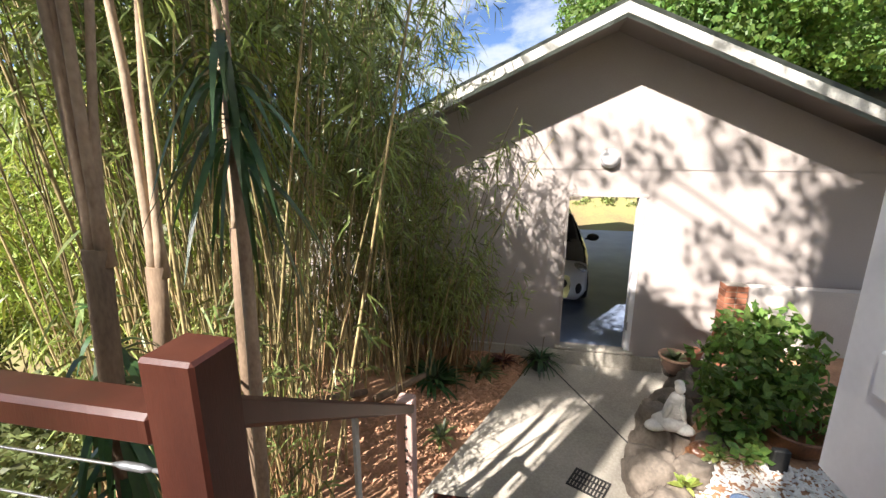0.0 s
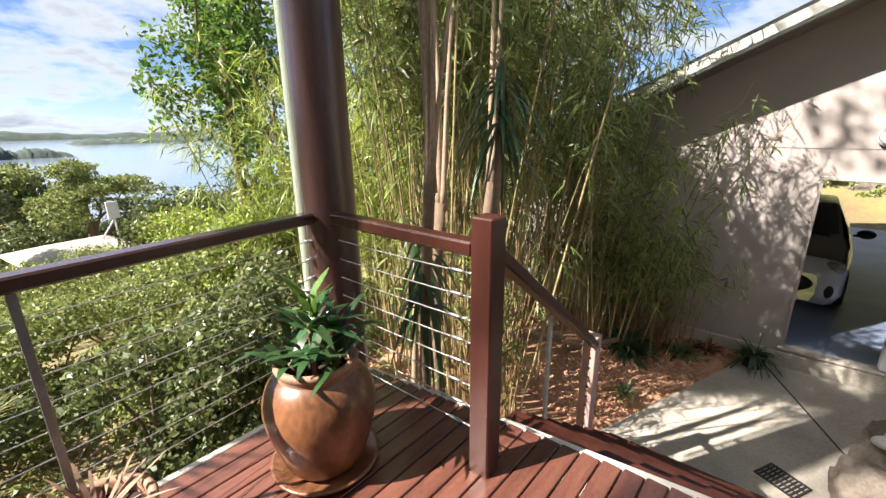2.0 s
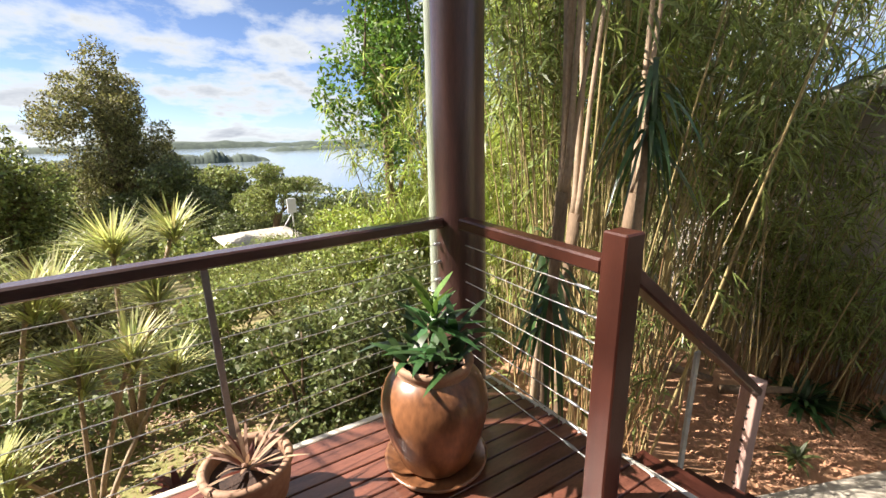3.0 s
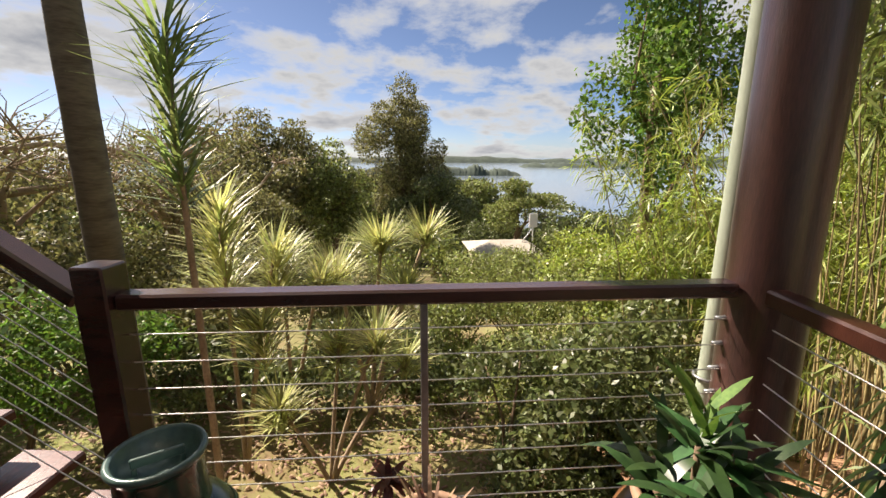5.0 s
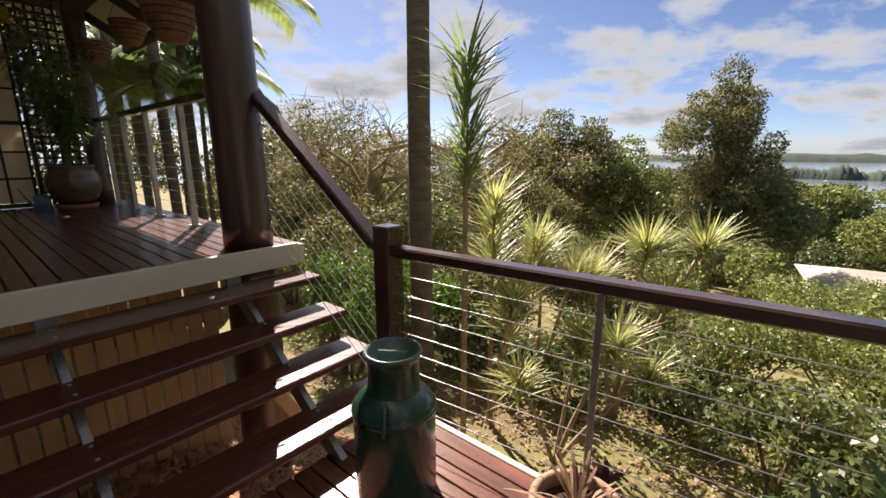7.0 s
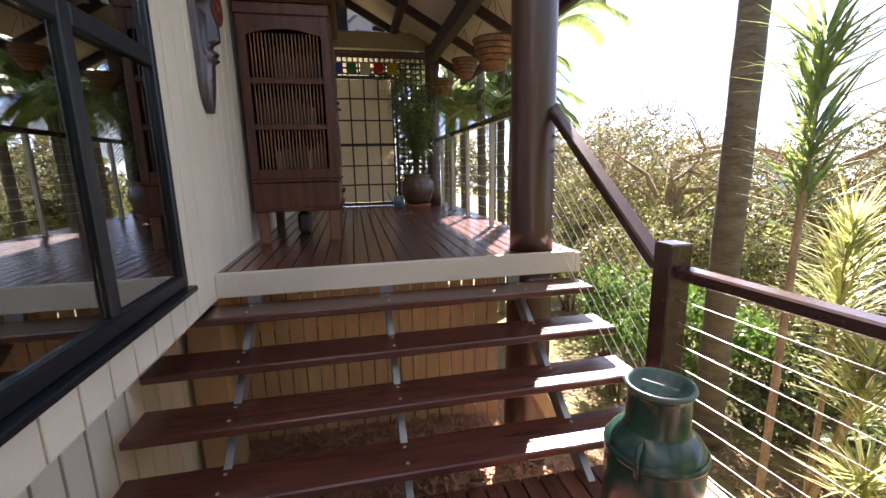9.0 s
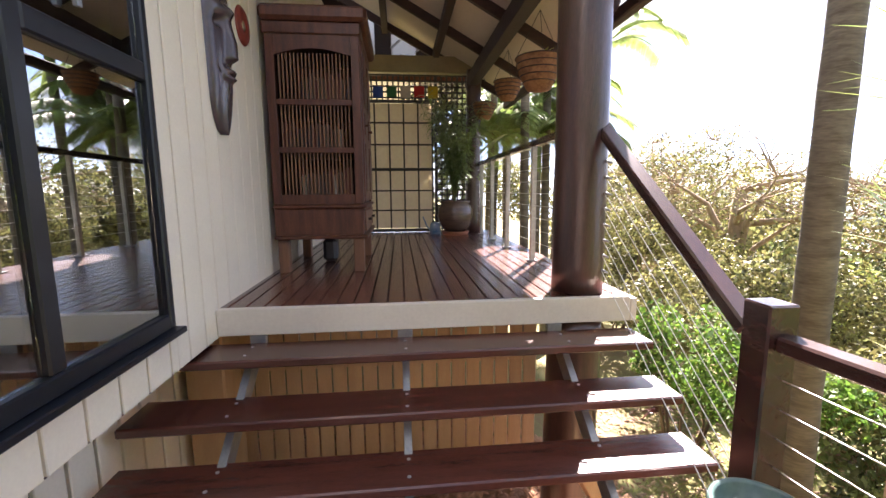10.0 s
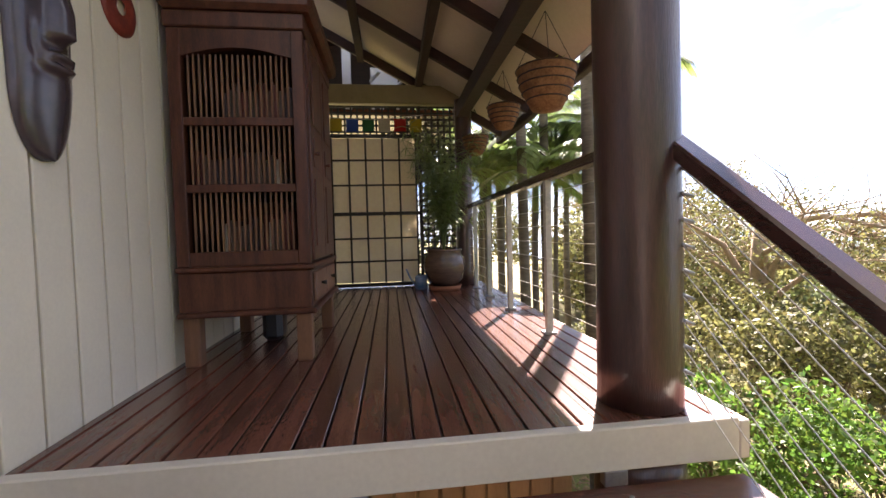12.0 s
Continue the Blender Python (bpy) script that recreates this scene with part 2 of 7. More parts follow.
    plaster=mat("white_plaster", (0.78, 0.74, 0.68), (0.58, 0.54, 0.48), 0.7, scale=14, fine=60),
    brick=mat("red_brick", (0.42, 0.17, 0.09), (0.30, 0.11, 0.06), 0.85, scale=10, fine=60, bump=0.4, rand=0.2),
    bluepot=mat("blue_glazed_pot", (0.10, 0.22, 0.50), (0.35, 0.45, 0.62), 0.25, scale=12, coat=0.4),
    iron=mat("cast_iron_grate", (0.05, 0.048, 0.045), (0.03, 0.03, 0.03), 0.6, 0.5),
    carwhite=mat("white_car_paint", (0.76, 0.77, 0.78), (0.72, 0.73, 0.74), 0.18, bump=0, coat=0.8),
    carglass=mat("dark_car_glass", (0.012, 0.014, 0.016), (0.01, 0.012, 0.014), 0.06, bump=0, coat=0.5),
    carblack=mat("black_car_plastic", (0.02, 0.02, 0.022), (0.014, 0.014, 0.015), 0.45, bump=0.05),
    headlamp=mat("clear_headlamp", (0.5, 0.52, 0.55), (0.2, 0.22, 0.25), 0.1, 0.4, scale=30, bump=0, coat=0.8),
    # the blue paints in the sky that the floor would mirror
    asphalt=mat("floor_blued_for_sky", (0.20, 0.25, 0.36), (0.15, 0.19, 0.28), 0.5, scale=2, fine=30, bump=0.05),
    pvc=mat("pale_green_pipe", (0.50, 0.56, 0.44), (0.40, 0.46, 0.35), 0.5, scale=3, fine=30, bump=0.05, stretch=(4, 4, 1)),
    water=mat("river_water", (0.20, 0.25, 0.30), (0.17, 0.22, 0.27), 0.12, scale=0.02, fine=0.3, bump=0.25),
)


def film_glass():
    """Tinted window glass with a reflective film."""
    m = glass_mat("film_window_glass", (0.42, 0.46, 0.48))
    nt = m.node_tree
    g = nt.nodes.new("ShaderNodeBsdfGlossy"); g.inputs["Roughness"].default_value = 0.0; g.inputs["Color"].default_value = (0.9, 0.93, 0.95, 1)
    mx = nt.nodes.new("ShaderNodeMixShader"); mx.inputs["Fac"].default_value = 0.32
    nt.links.new(nt.nodes["Principled BSDF"].outputs[0], mx.inputs[1]); nt.links.new(g.outputs[0], mx.inputs[2])
    nt.links.new(mx.outputs[0], nt.nodes["Material Output"].inputs["Surface"])
    return m


M["glass"] = film_glass()


# ---- mesh helpers ----
def mesh_of(name, verts, faces, smooth=False):
    me = bpy.data.meshes.new(name)
    v = np.asarray(verts, dtype=np.float32).reshape(-1, 3)
    f = np.asarray(faces, dtype=np.int32)
    k = f.shape[1]
    me.vertices.add(len(v)); me.vertices.foreach_set("co", v.ravel())
    me.loops.add(f.size); me.loops.foreach_set("vertex_index", f.ravel())
    me.polygons.add(len(f)); me.polygons.foreach_set("loop_start", np.arange(0, f.size, k, dtype=np.int32))
    if smooth:
        me.polygons.foreach_set("use_smooth", np.ones(len(f), dtype=bool))
    me.update(calc_edges=True)
    return me


def bm_mesh(name, bm, smooth=False):
    bmesh.ops.recalc_face_normals(bm, faces=bm.faces)
    me = bpy.data.meshes.new(name)
    bm.to_mesh(me)
    bm.free()
    if smooth:
        me.polygons.foreach_set("use_smooth", np.ones(len(me.polygons), dtype=bool))
    return me


def thing(name, x=0, y=0, z=0, label="", category="", group="", kind="", rz=0):
    ob = new(name)
    ob.matrix_basis = pose(x, y, z, 0, 0, rz)
    ob.empty_display_size = 0.1
    return tagged(ob, label, category, group, kind)


def part(name, me, material, parent=None, label="", at=None, smooth=False):
    if not isinstance(me, bpy.types.Mesh):
        me = bm_mesh(name, me, smooth)
    if not me.materials:
        me.materials.append(material)
    ob = new(name, me)
    if parent is not None:
        ob.parent = parent
    if at is not None:
        ob.matrix_basis = at
    return tagged(ob, label)


def whole(name, me, material, label, category, group="", kind="", at=None, smooth=False):
    ob = part(name, me, material, None, "", at, smooth)
    return tagged(ob, label, category, group, kind)


def box(x0, x1, y0, y1, z0, z1, bevel=0.004, bm=None):
    bm = bm or bmesh.new()
    m = Matrix.Translation(((x0 + x1) / 2, (y0 + y1) / 2, (z0 + z1) / 2)) @ Matrix.Diagonal((abs(x1 - x0), abs(y1 - y0), abs(z1 - z0), 1))
    r = bmesh.ops.create_cube(bm, size=1, matrix=m)
    if bevel:
        es = list({e for v in r["verts"] for e in v.link_edges})
        bmesh.ops.bevel(bm, geom=es, offset=bevel, segments=1, affect="EDGES")
    return bm


def bar(a, b, w, h, bevel=0.004, bm=None):
    """A bar of width w (level) and height h from a to b."""
    bm = bm or bmesh.new()
    a, b = Vector(a), Vector(b)
    d = (b - a)
    q = d.to_track_quat("Y", "Z").to_matrix().to_4x4()
    m = Matrix.Translation((a + b) / 2) @ q @ Matrix.Diagonal((w, d.length, h, 1))
    r = bmesh.ops.create_cube(bm, size=1, matrix=m)
    if bevel:
        es = list({e for v in r["verts"] for e in v.link_edges})
        bmesh.ops.bevel(bm, geom=es, offset=bevel, segments=1, affect="EDGES")
    return bm


def tube(points, radii, n=8, cap=True):
    """Tapered tube along points, as arrays of vertices and quads."""
    P = np.asarray(points, float)
    R = np.broadcast_to(np.asarray(radii, float), (len(P),))
    T = np.gradient(P, axis=0)
    T /= np.linalg.norm(T, axis=1)[:, None] + 1e-9
    ref = np.where(np.abs(T[:, 2:3]) > 0.9, np.array([[1.0, 0, 0]]), np.array([[0, 0, 1.0]]))
    if np.abs(T[:, 2]).mean() > 0.6:
        ref = np.tile([[1.0, 0, 0]], (len(P), 1))
    else:
        ref = np.tile([[0, 0, 1.0]], (len(P), 1))
    U = np.cross(T, ref); U /= np.linalg.norm(U, axis=1)[:, None] + 1e-9
    V = np.cross(T, U)
    a = np.linspace(0, 2 * np.pi, n, endpoint=False)
    ring = P[:, None, :] + R[:, None, None] * (np.cos(a)[None, :, None] * U[:, None, :] + np.sin(a)[None, :, None] * V[:, None, :])
    verts = ring.reshape(-1, 3)
    f = []
    for i in range(len(P) - 1):
        for j in range(n):
            f.append((i * n + j, i * n + (j + 1) % n, (i + 1) * n + (j + 1) % n, (i + 1) * n + j))
    if cap:
        base = len(verts)
        verts = np.vstack([verts, P[:1], P[-1:]])
        last = (len(P) - 1) * n
        for j in range(0, n, 2):
            f.append((base, (j + 2) % n, (j + 1) % n, j))
            f.append((base + 1, last + j, last + (j + 1) % n, last + (j + 2) % n))
    return verts, np.array(f)


def join(list_vf):
    vs, fs, k = [], [], 0
    for v, f in list_vf:
        vs.append(np.asarray(v)); fs.append(np.asarray(f) + k); k += len(v)
    return np.vstack(vs), np.vstack(fs)


def lathe(profile, n=32):
    """Surface of revolution about z through (radius, height) pairs."""
    a = np.linspace(0, 2 * np.pi, n, endpoint=False)
    v = [(r * math.cos(t), r * math.sin(t), z) for r, z in profile for t in a]
    f = [(i * n + j, i * n + (j + 1) % n, (i + 1) * n + (j + 1) % n, (i + 1) * n + j) for i in range(len(profile) - 1) for j in range(n)]
    return mesh_of("lathe", v, f, True)


def blades(base, direc, length, width, droop=0.3, segs=3, twist=None):
    """Strap leaves: arrays of base points, directions, lengths and widths; each bends down towards its tip."""
    base, direc = np.asarray(base, float), np.asarray(direc, float)
    n = len(base)
    direc = direc / (np.linalg.norm(direc, axis=1)[:, None] + 1e-9)
    length, width = np.broadcast_to(length, (n,)), np.broadcast_to(width, (n,))
    droop = np.broadcast_to(droop, (n,))
    side = np.cross(direc, [0, 0, 1.0]) + 1e-6
    side /= np.linalg.norm(side, axis=1)[:, None]
    if twist is not None:
        nn = np.cross(side, direc)
        side = side * np.cos(twist)[:, None] + nn * np.sin(twist)[:, None]
    s = np.linspace(0, 1, segs + 1)
    prof = np.array([0.55, 1.0, 0.75, 0.04]) if segs == 3 else np.interp(s, [0, 0.3, 0.7, 1], [0.6, 1, 0.75, 0.04])
    P = base[:, None, :] + direc[:, None, :] * (length[:, None] * s)[:, :, None]
    P[:, :, 2] -= (droop * length)[:, None] * (s ** 2)[None, :]
    W = side[:, None, :] * (width[:, None] * prof[None, :] / 2)[:, :, None]
    V = np.stack([P - W, P + W], axis=2)
    verts = V.reshape(-1, 3)
    k = (segs + 1) * 2
    q = np.array([(2 * i, 2 * i + 1, 2 * i + 3, 2 * i + 2) for i in range(segs)])
    faces = (np.arange(n)[:, None, None] * k + q[None]).reshape(-1, 4)
    return verts, faces


def leaf_quads(pts, size, out, rng, flat=0.5, aspect=0.5):
    """Pointed four-cornered leaves at pts, turned at random but leaning to the direction out."""
    n = len(pts)
    nrm = rng.normal(size=(n, 3)); nrm /= np.linalg.norm(nrm, axis=1)[:, None]
    nrm = nrm * (1 - flat) + np.asarray(out) * flat
    nrm /= np.linalg.norm(nrm, axis=1)[:, None] + 1e-9
    t = rng.normal(size=(n, 3)); t[:, 2] -= 0.5
    t -= nrm * (t * nrm).sum(1)[:, None]; t /= np.linalg.norm(t, axis=1)[:, None] + 1e-9
    b = np.cross(nrm, t)
    L = size * rng.uniform(0.6, 1.3, n)[:, None]
    V = np.stack([pts - t * L * 0.5, pts + b * L * aspect * 0.5 - t * L * 0.08, pts + t * L * 0.5 - nrm * L * 0.12, pts - b * L * aspect * 0.5 - t * L * 0.08], axis=1)
    return V.reshape(-1, 3), np.arange(n * 4).reshape(-1, 4)


def clump_points(blobs, per, rng, shell=0.55):
    """Points in the outer shell of lumpy ellipsoids (x, y, z, rx, ry, rz), and the outward directions."""
    P, O = [], []
    for x, y, z, rx, ry, rz in blobs:
        n = max(8, int(per * (rx * ry + ry * rz + rx * rz) / 3))
        d = rng.normal(size=(n, 3)); d /= np.linalg.norm(d, axis=1)[:, None]
        lump = 1 + 0.18 * np.sin(d[:, 0] * 7 + x * 3) * np.sin(d[:, 1] * 6 + y * 2) + 0.15 * np.sin(d[:, 2] * 8 + z)
        r = (shell + (1 - shell) * rng.uniform(0, 1, n) ** 0.6) * lump
        P.append(d * r[:, None] * [rx, ry, rz] + [x, y, z]); O.append(d + [0, 0, 0.35])
    P, O = np.vstack(P), np.vstack(O)
    return P, O / np.linalg.norm(O, axis=1)[:, None]


def foliage(name, blobs, per, size, material, parent, seed, flat=0.45, aspect=0.5, shell=0.5, label=""):
    rng = np.random.default_rng(seed)
    p, o = clump_points(blobs, per, rng, shell)
    v, f = leaf_quads(p, size, o, rng, flat, aspect)
    return part(name, mesh_of(name, v, f), material, parent, label)


def crown_blobs(x, y, z, rx, ry, rz, n, rng, k=0.42):
    """Sub-clumps that make up an uneven crown."""
    out = []
    for _ in range(n):
        d = rng.normal(size=3); d /= np.linalg.norm(d)
        r = rng.uniform(0.45, 0.95)
        s = k * rng.uniform(0.6, 1.15)
        out.append((x + d[0] * rx * r, y + d[1] * ry * r, z + d[2] * rz * r, rx * s, ry * s, rz * s * 0.8))
    return out


def limbs(x, y, z0, z1, r, targets, rng, n=8, fine=0.42):
    """A trunk with limbs that reach towards the clumps."""
    tr = [(x + 0.03 * math.sin(3 * s) * (z1 - z0) * 0.3, y + 0.02 * math.cos(4 * s) * (z1 - z0) * 0.3, z0 + (z1 - z0) * s) for s in np.linspace(0, 1, 7)]
    parts = [tube(tr, np.linspace(r, r * 0.55, 7), n)]
    for tx, ty, tz in targets:
        i = rng.integers(3, 7)
        a = np.array(tr[i]); b = np.array([tx, ty, tz])
        mid = (a + b) / 2 + rng.normal(size=3) * 0.08 * np.linalg.norm(b - a)
        pts = np.array([a, a * 0.45 + mid * 0.55, mid, mid * 0.4 + b * 0.6, b])
        parts.append(tube(pts, np.linspace(r * fine, r * 0.06, 5), 6))
    return join(parts)


def tree(name, x, y, z0, ztop, rx, ry, crown_z, crown_h, leafmat, size, per, seed, label, n=14, r=0.18, bark="bark", flat=0.4, aspect=0.5, group="", k=0.42):
    rng = np.random.default_rng(seed)
    t = thing(name, 0, 0, 0, label, "tree", group)
    bl = crown_blobs(x, y, crown_z, rx, ry, crown_h / 2, n, rng, k)
    tg = [b[:3] for b in bl[: min(9, n)]]
    v, f = limbs(x, y, z0, crown_z, r, tg, rng)
    part("trunk", mesh_of("trunk", v, f, True), M[bark], t)
    if bark == "palebark":
        tw = []
        for q in bl:
            for _ in range(7):
                d = rng.normal(size=3); d[2] = abs(d[2]) * 0.7; d /= np.linalg.norm(d)
                a = np.array(q[:3]); L = 1.3 * max(q[3:6])
                m = a + d * L * 0.5 + rng.normal(size=3) * 0.12 * L
                tw.append(tube([a, (a + m) / 2, m, a + d * L], [0.016, 0.013, 0.009, 0.003], 5, False))
        v, f = join(tw)
        part("twig_work", mesh_of("twig_work", v, f, True), M[bark], t, "bare pale twigs")
    foliage("crown", bl, per, size, M[leafmat], t, seed + 1, flat, aspect)
    return t


def rosette_part(name, cx, cy, cz, n, length, width, material, parent, seed, up=0.3, spread=1.0, droop=0.25, height=0.0, segs=3):
    """A head of strap leaves; height spreads their bases along a stem."""
    rng = np.random.default_rng(seed)
    a = rng.uniform(0, 2 * np.pi, n)
    e = rng.uniform(-0.35, 1.25, n) * spread * 0.6 + up
    d = np.stack([np.cos(a) * np.cos(e), np.sin(a) * np.cos(e), np.sin(e)], 1)
    b = np.stack([np.full(n, cx), np.full(n, cy), cz + rng.uniform(0, 1, n) * height], 1) + d * 0.02
    v, f = blades(b, d, length * rng.uniform(0.65, 1.1, n), width * rng.uniform(0.8, 1.2, n), droop * rng.uniform(0.4, 1.5, n), segs)
    return part(name, mesh_of(name, v, f), material, parent)


# ---- ground, water, distance ----
def sm(t):
    t = np.clip(t, 0, 1)
    return t * t * (3 - 2 * t)


def ground_z(x, y):
    x, y = np.asarray(x, float), np.asarray(y, float)
    z = -1.72 + 1.15 * sm((0.6 - y) / 4.2) * sm((x + 3.2) / 3.0)
    d = np.maximum(-3.4 - x, 0)
    z = z - 0.21 * d * sm(d / 4.0)
    z = z + 5.0 * sm((y - 15.5) / 7) * sm((x + 8) / 8) + 9 * sm((y - 24) / 30) * sm((x + 15) / 20)
    z = z + 0.05 * np.sin(x * 1.7) * np.cos(y * 1.3) * sm((-x - 1.4) / 2)
    return np.maximum(z, -27.0)


def build_ground():
    g = np.concatenate([-np.geomspace(3000, 14, 30), np.linspace(-12, 12, 70), np.geomspace(14, 3000, 24)])
    X, Y = np.meshgrid(g, g, indexing="ij")
    Z = ground_z(X, Y)
    n = len(g)
    i, j = np.meshgrid(np.arange(n - 1), np.arange(n - 1), indexing="ij")
    f = np.stack([i * n + j, (i + 1) * n + j, (i + 1) * n + j + 1, i * n + j + 1], -1).reshape(-1, 4)
    whole("ground", mesh_of("ground", np.stack([X, Y, Z], -1).reshape(-1, 3), f, True), M["ground"],
          "sloping lawn and earth falling towards the river", "ground", kind="structure")


build_ground()
whole("water", box(-4000, -140, -4000, 4000, -25.5, -25.0, 0), M["water"], "wide calm pale river under a cloudy sky", "water", kind="structure")


def ridge(name, x, y0, y1, h, seed, label, depth=60):
    rng = np.random.default_rng(seed)
    n = 160
    ys = np.linspace(y0, y1, n)
    env = np.clip(np.minimum(np.arange(n), np.arange(n)[::-1]) / 14, 0, 1) ** 0.5
    top = env * h * (0.75 + 0.25 * np.convolve(rng.normal(size=n + 8), np.ones(9) / 4, "valid") + rng.uniform(-0.12, 0.12, n))
    rows = [(x + depth * 0.1, -25.4 + 0 * top), (x, -25 + top * 0.75), (x - depth * 0.4, -25 + top), (x - depth, -25.4 + 0 * top)]
    v = np.concatenate([np.stack([np.full(n, a), ys, b], 1) for a, b in rows])
    f = [(k * n + i, k * n + i + 1, (k + 1) * n + i + 1, (k + 1) * n + i) for k in range(3) for i in range(n - 1)]
    whole(name, mesh_of(name, v, f), M["far"], label, "distant woods", kind="structure")


ridge("backdrop_far_shore", -1500, -2600, 2800, 24, 3, "low wooded far shore across the river", 200)
ridge("backdrop_headland", -950, 150, 900, 17, 5, "wooded headland on the far side of the river", 120)
ridge("backdrop_island", -560, -160, 86, 11, 4, "low mangrove island lying in the river", 60)
ridge("backdrop_near_bank", -330, -900, -20, 15, 6, "wooded near bank of the river", 80)


# ---- garage ----
GY = 5.485


def build_garage():
    ax, az, sl = 1.12, 2.78, 0.452
    xl, xr, zf = -3.2, 5.4, -1.44
    ez = az - sl * (ax - xl)
    dx0, dx1, dz1 = 0.675, 1.646, 0.78
    bm = bmesh.new()

    def prism(pts, y0, y1):
        a = [bm.verts.new((x, y0, z)) for x, z in pts]
        b = [bm.verts.new((x, y1, z)) for x, z in pts]
        bm.faces.new(a); bm.faces.new(b[::-1])
        for i in range(len(pts)):
            j = (i + 1) % len(pts)
            bm.faces.new((a[i], b[i], b[j], a[j]))
    t = 0.12
    prism([(xl, -1.9), (dx0, -1.9), (dx0, dz1), (xl, dz1)], GY, GY + t)
    prism([(dx1, -1.9), (xr, -1.9), (xr, dz1), (dx1, dz1)], GY, GY + t)
    prism([(dx0, -1.9), (dx1, -1.9), (dx1, -1.42), (dx0, -1.42)], GY, GY + t)
    top = lambda x: az - 0.012 - sl * abs(x - ax)
    prism([(xl, dz1), (xr, dz1), (xr, 1.1), (xl, 1.1)], GY, GY + t)
    prism([(xl, 1.108), (xr, 1.108), (xr, top(xr)), (ax, az - 0.012), (xl, top(xl))], GY + 0.004, GY + t)
    whole("wall_garage_gable", bm, M["garage"], "taupe rendered gable wall of the garage with a doorway", "wall", kind="structure")
    for nm, x0, x1 in (("wall_garage_west", xl, xl + 0.12), ("wall_garage_east", xr - 0.12, xr)):
        whole(nm, box(x0, x1, GY + t + 0.002, 11.4, -1.9, top(x0) + 0.05, 0), M["garage"], "plain side wall of the garage", "wall", kind="structure")
    bm = box(xl + 0.12, -1.0, 11.3, 11.42, -1.9, 1.2, 0)
    box(3.6, xr - 0.12, 11.3, 11.42, -1.9, 1.2, 0, bm); box(xl + 0.12, xr - 0.12, 11.3, 11.42, 0.95, 1.25, 0, bm)
    whole("wall_garage_front", bm, M["garage"], "garage front wall round the open vehicle door", "wall", kind="structure")
    whole("ceiling_garage", box(xl + 0.12, xr - 0.12, GY + t, 11.3, 1.26, 1.3, 0), M["soffit"], "plain garage ceiling", "ceiling", kind="structure")
    # roof with overhang and barge boards
    oy = GY - 0.6
    roof = thing("roof_garage", label="gabled sheet roof with weathered pale barge boards", category="roof", kind="structure")
    for s in (-1, 1):
        xe = ax + s * 4.75
        a, b = Vector((ax, 0, az + 0.17)), Vector((xe, 0, az + 0.17 - sl * 4.75))
        bm = bmesh.new()
        vs = [bm.verts.new(p) for p in ((a.x, oy - 0.03, a.z), (b.x, oy - 0.03, b.z), (b.x, 11.8, b.z), (a.x, 11.8, a.z))]
        f = bm.faces.new(vs)
        bmesh.ops.solidify(bm, geom=[f], thickness=0.035)
        part("roof_sheet", bm, M["roofing"], roof, "grey-green ribbed sheet")
        bm = bmesh.new()
        pts = [(ax, az + 0.13), (xe, az + 0.13 - sl * 4.75), (xe, az + 0.02 - sl * 4.75), (ax, az + 0.02)]
        va = [bm.verts.new((x, oy, z)) for x, z in pts]; vb = [bm.verts.new((x, oy + 0.03, z)) for x, z in pts]
        bm.faces.new(va); bm.faces.new(vb[::-1])
        for i in range(4):
            bm.faces.new((va[i], vb[i], vb[(i + 1) % 4], va[(i + 1) % 4]))
        part("barge_board", bm, M["barge"], roof, "pale weathered barge board")
        bm = bmesh.new()
        vs = [bm.verts.new(p) for p in ((ax, oy + 0.032, az - 0.02), (xe, oy + 0.032, az - 0.02 - sl * 4.75), (xe, GY, az - 0.02 - sl * 4.75), (ax, GY, az - 0.02))]
        bmesh.ops.solidify(bm, geom=[bm.faces.new(vs)], thickness=0.012)
        part("soffit", bm, M["garage"], roof)
        part("rafter_tail", bar((ax + s * 3.0, oy + 0.05, az - 0.08 - sl * 3.0), (ax + s * 3.0, GY, az - 0.08 - sl * 3.0), 0.05, 0.09), M["garage"], roof)
    # door lining, sill, jambs
    d = thing("door_1", label="open garage doorway with a pale jamb and worn sill", category="doorway", kind="structure")
    part("head_jamb", box(dx0 - 0.03, dx1 + 0.03, GY - 0.015, GY + 0.13, dz1 - 0.03, dz1 + 0.012), M["garage"], d)
    part("side_jamb", box(dx1 - 0.075, dx1 - 0.001, GY - 0.012, GY + 0.14, -1.41, dz1 - 0.032), M["white"], d, "pale painted jamb")
    part("side_jamb", box(dx0 - 0.012, dx0 + 0.02, GY - 0.012, GY + 0.13, -1.41, dz1 - 0.032), M["garage"], d)
    part("sill", box(dx0 - 0.05, dx1 + 0.05, GY - 0.06, GY + 0.1, -1.455, -1.418, 0.008), M["conc"], d, "worn pale sill")
    part("latch", box(dx1 - 0.085, dx1 - 0.06, GY - 0.02, GY - 0.01, -1.1, -0.98, 0.003), M["steel"], d)
    # plinth step along the wall
    whole("trim_plinth", box(-0.62, 3.2, GY - 0.05, GY - 0.002, -1.9, -1.47, 0.01), M["conc"], "low concrete plinth below the garage wall", "plinth", kind="structure")
    whole("floor_garage", box(xl + 0.12, xr - 0.12, GY + 0.1, 16.0, -1.9, -1.43, 0), M["asphalt"], "grey painted garage floor and apron, blued for reflected sky", "floor", kind="structure")
    whole("pavement_apron", box(-6, 9, 15.9, 16.9, -1.9, -1.40, 0), M["conc"], "pale concrete strip at the edge of the driveway", "pavement", kind="structure")
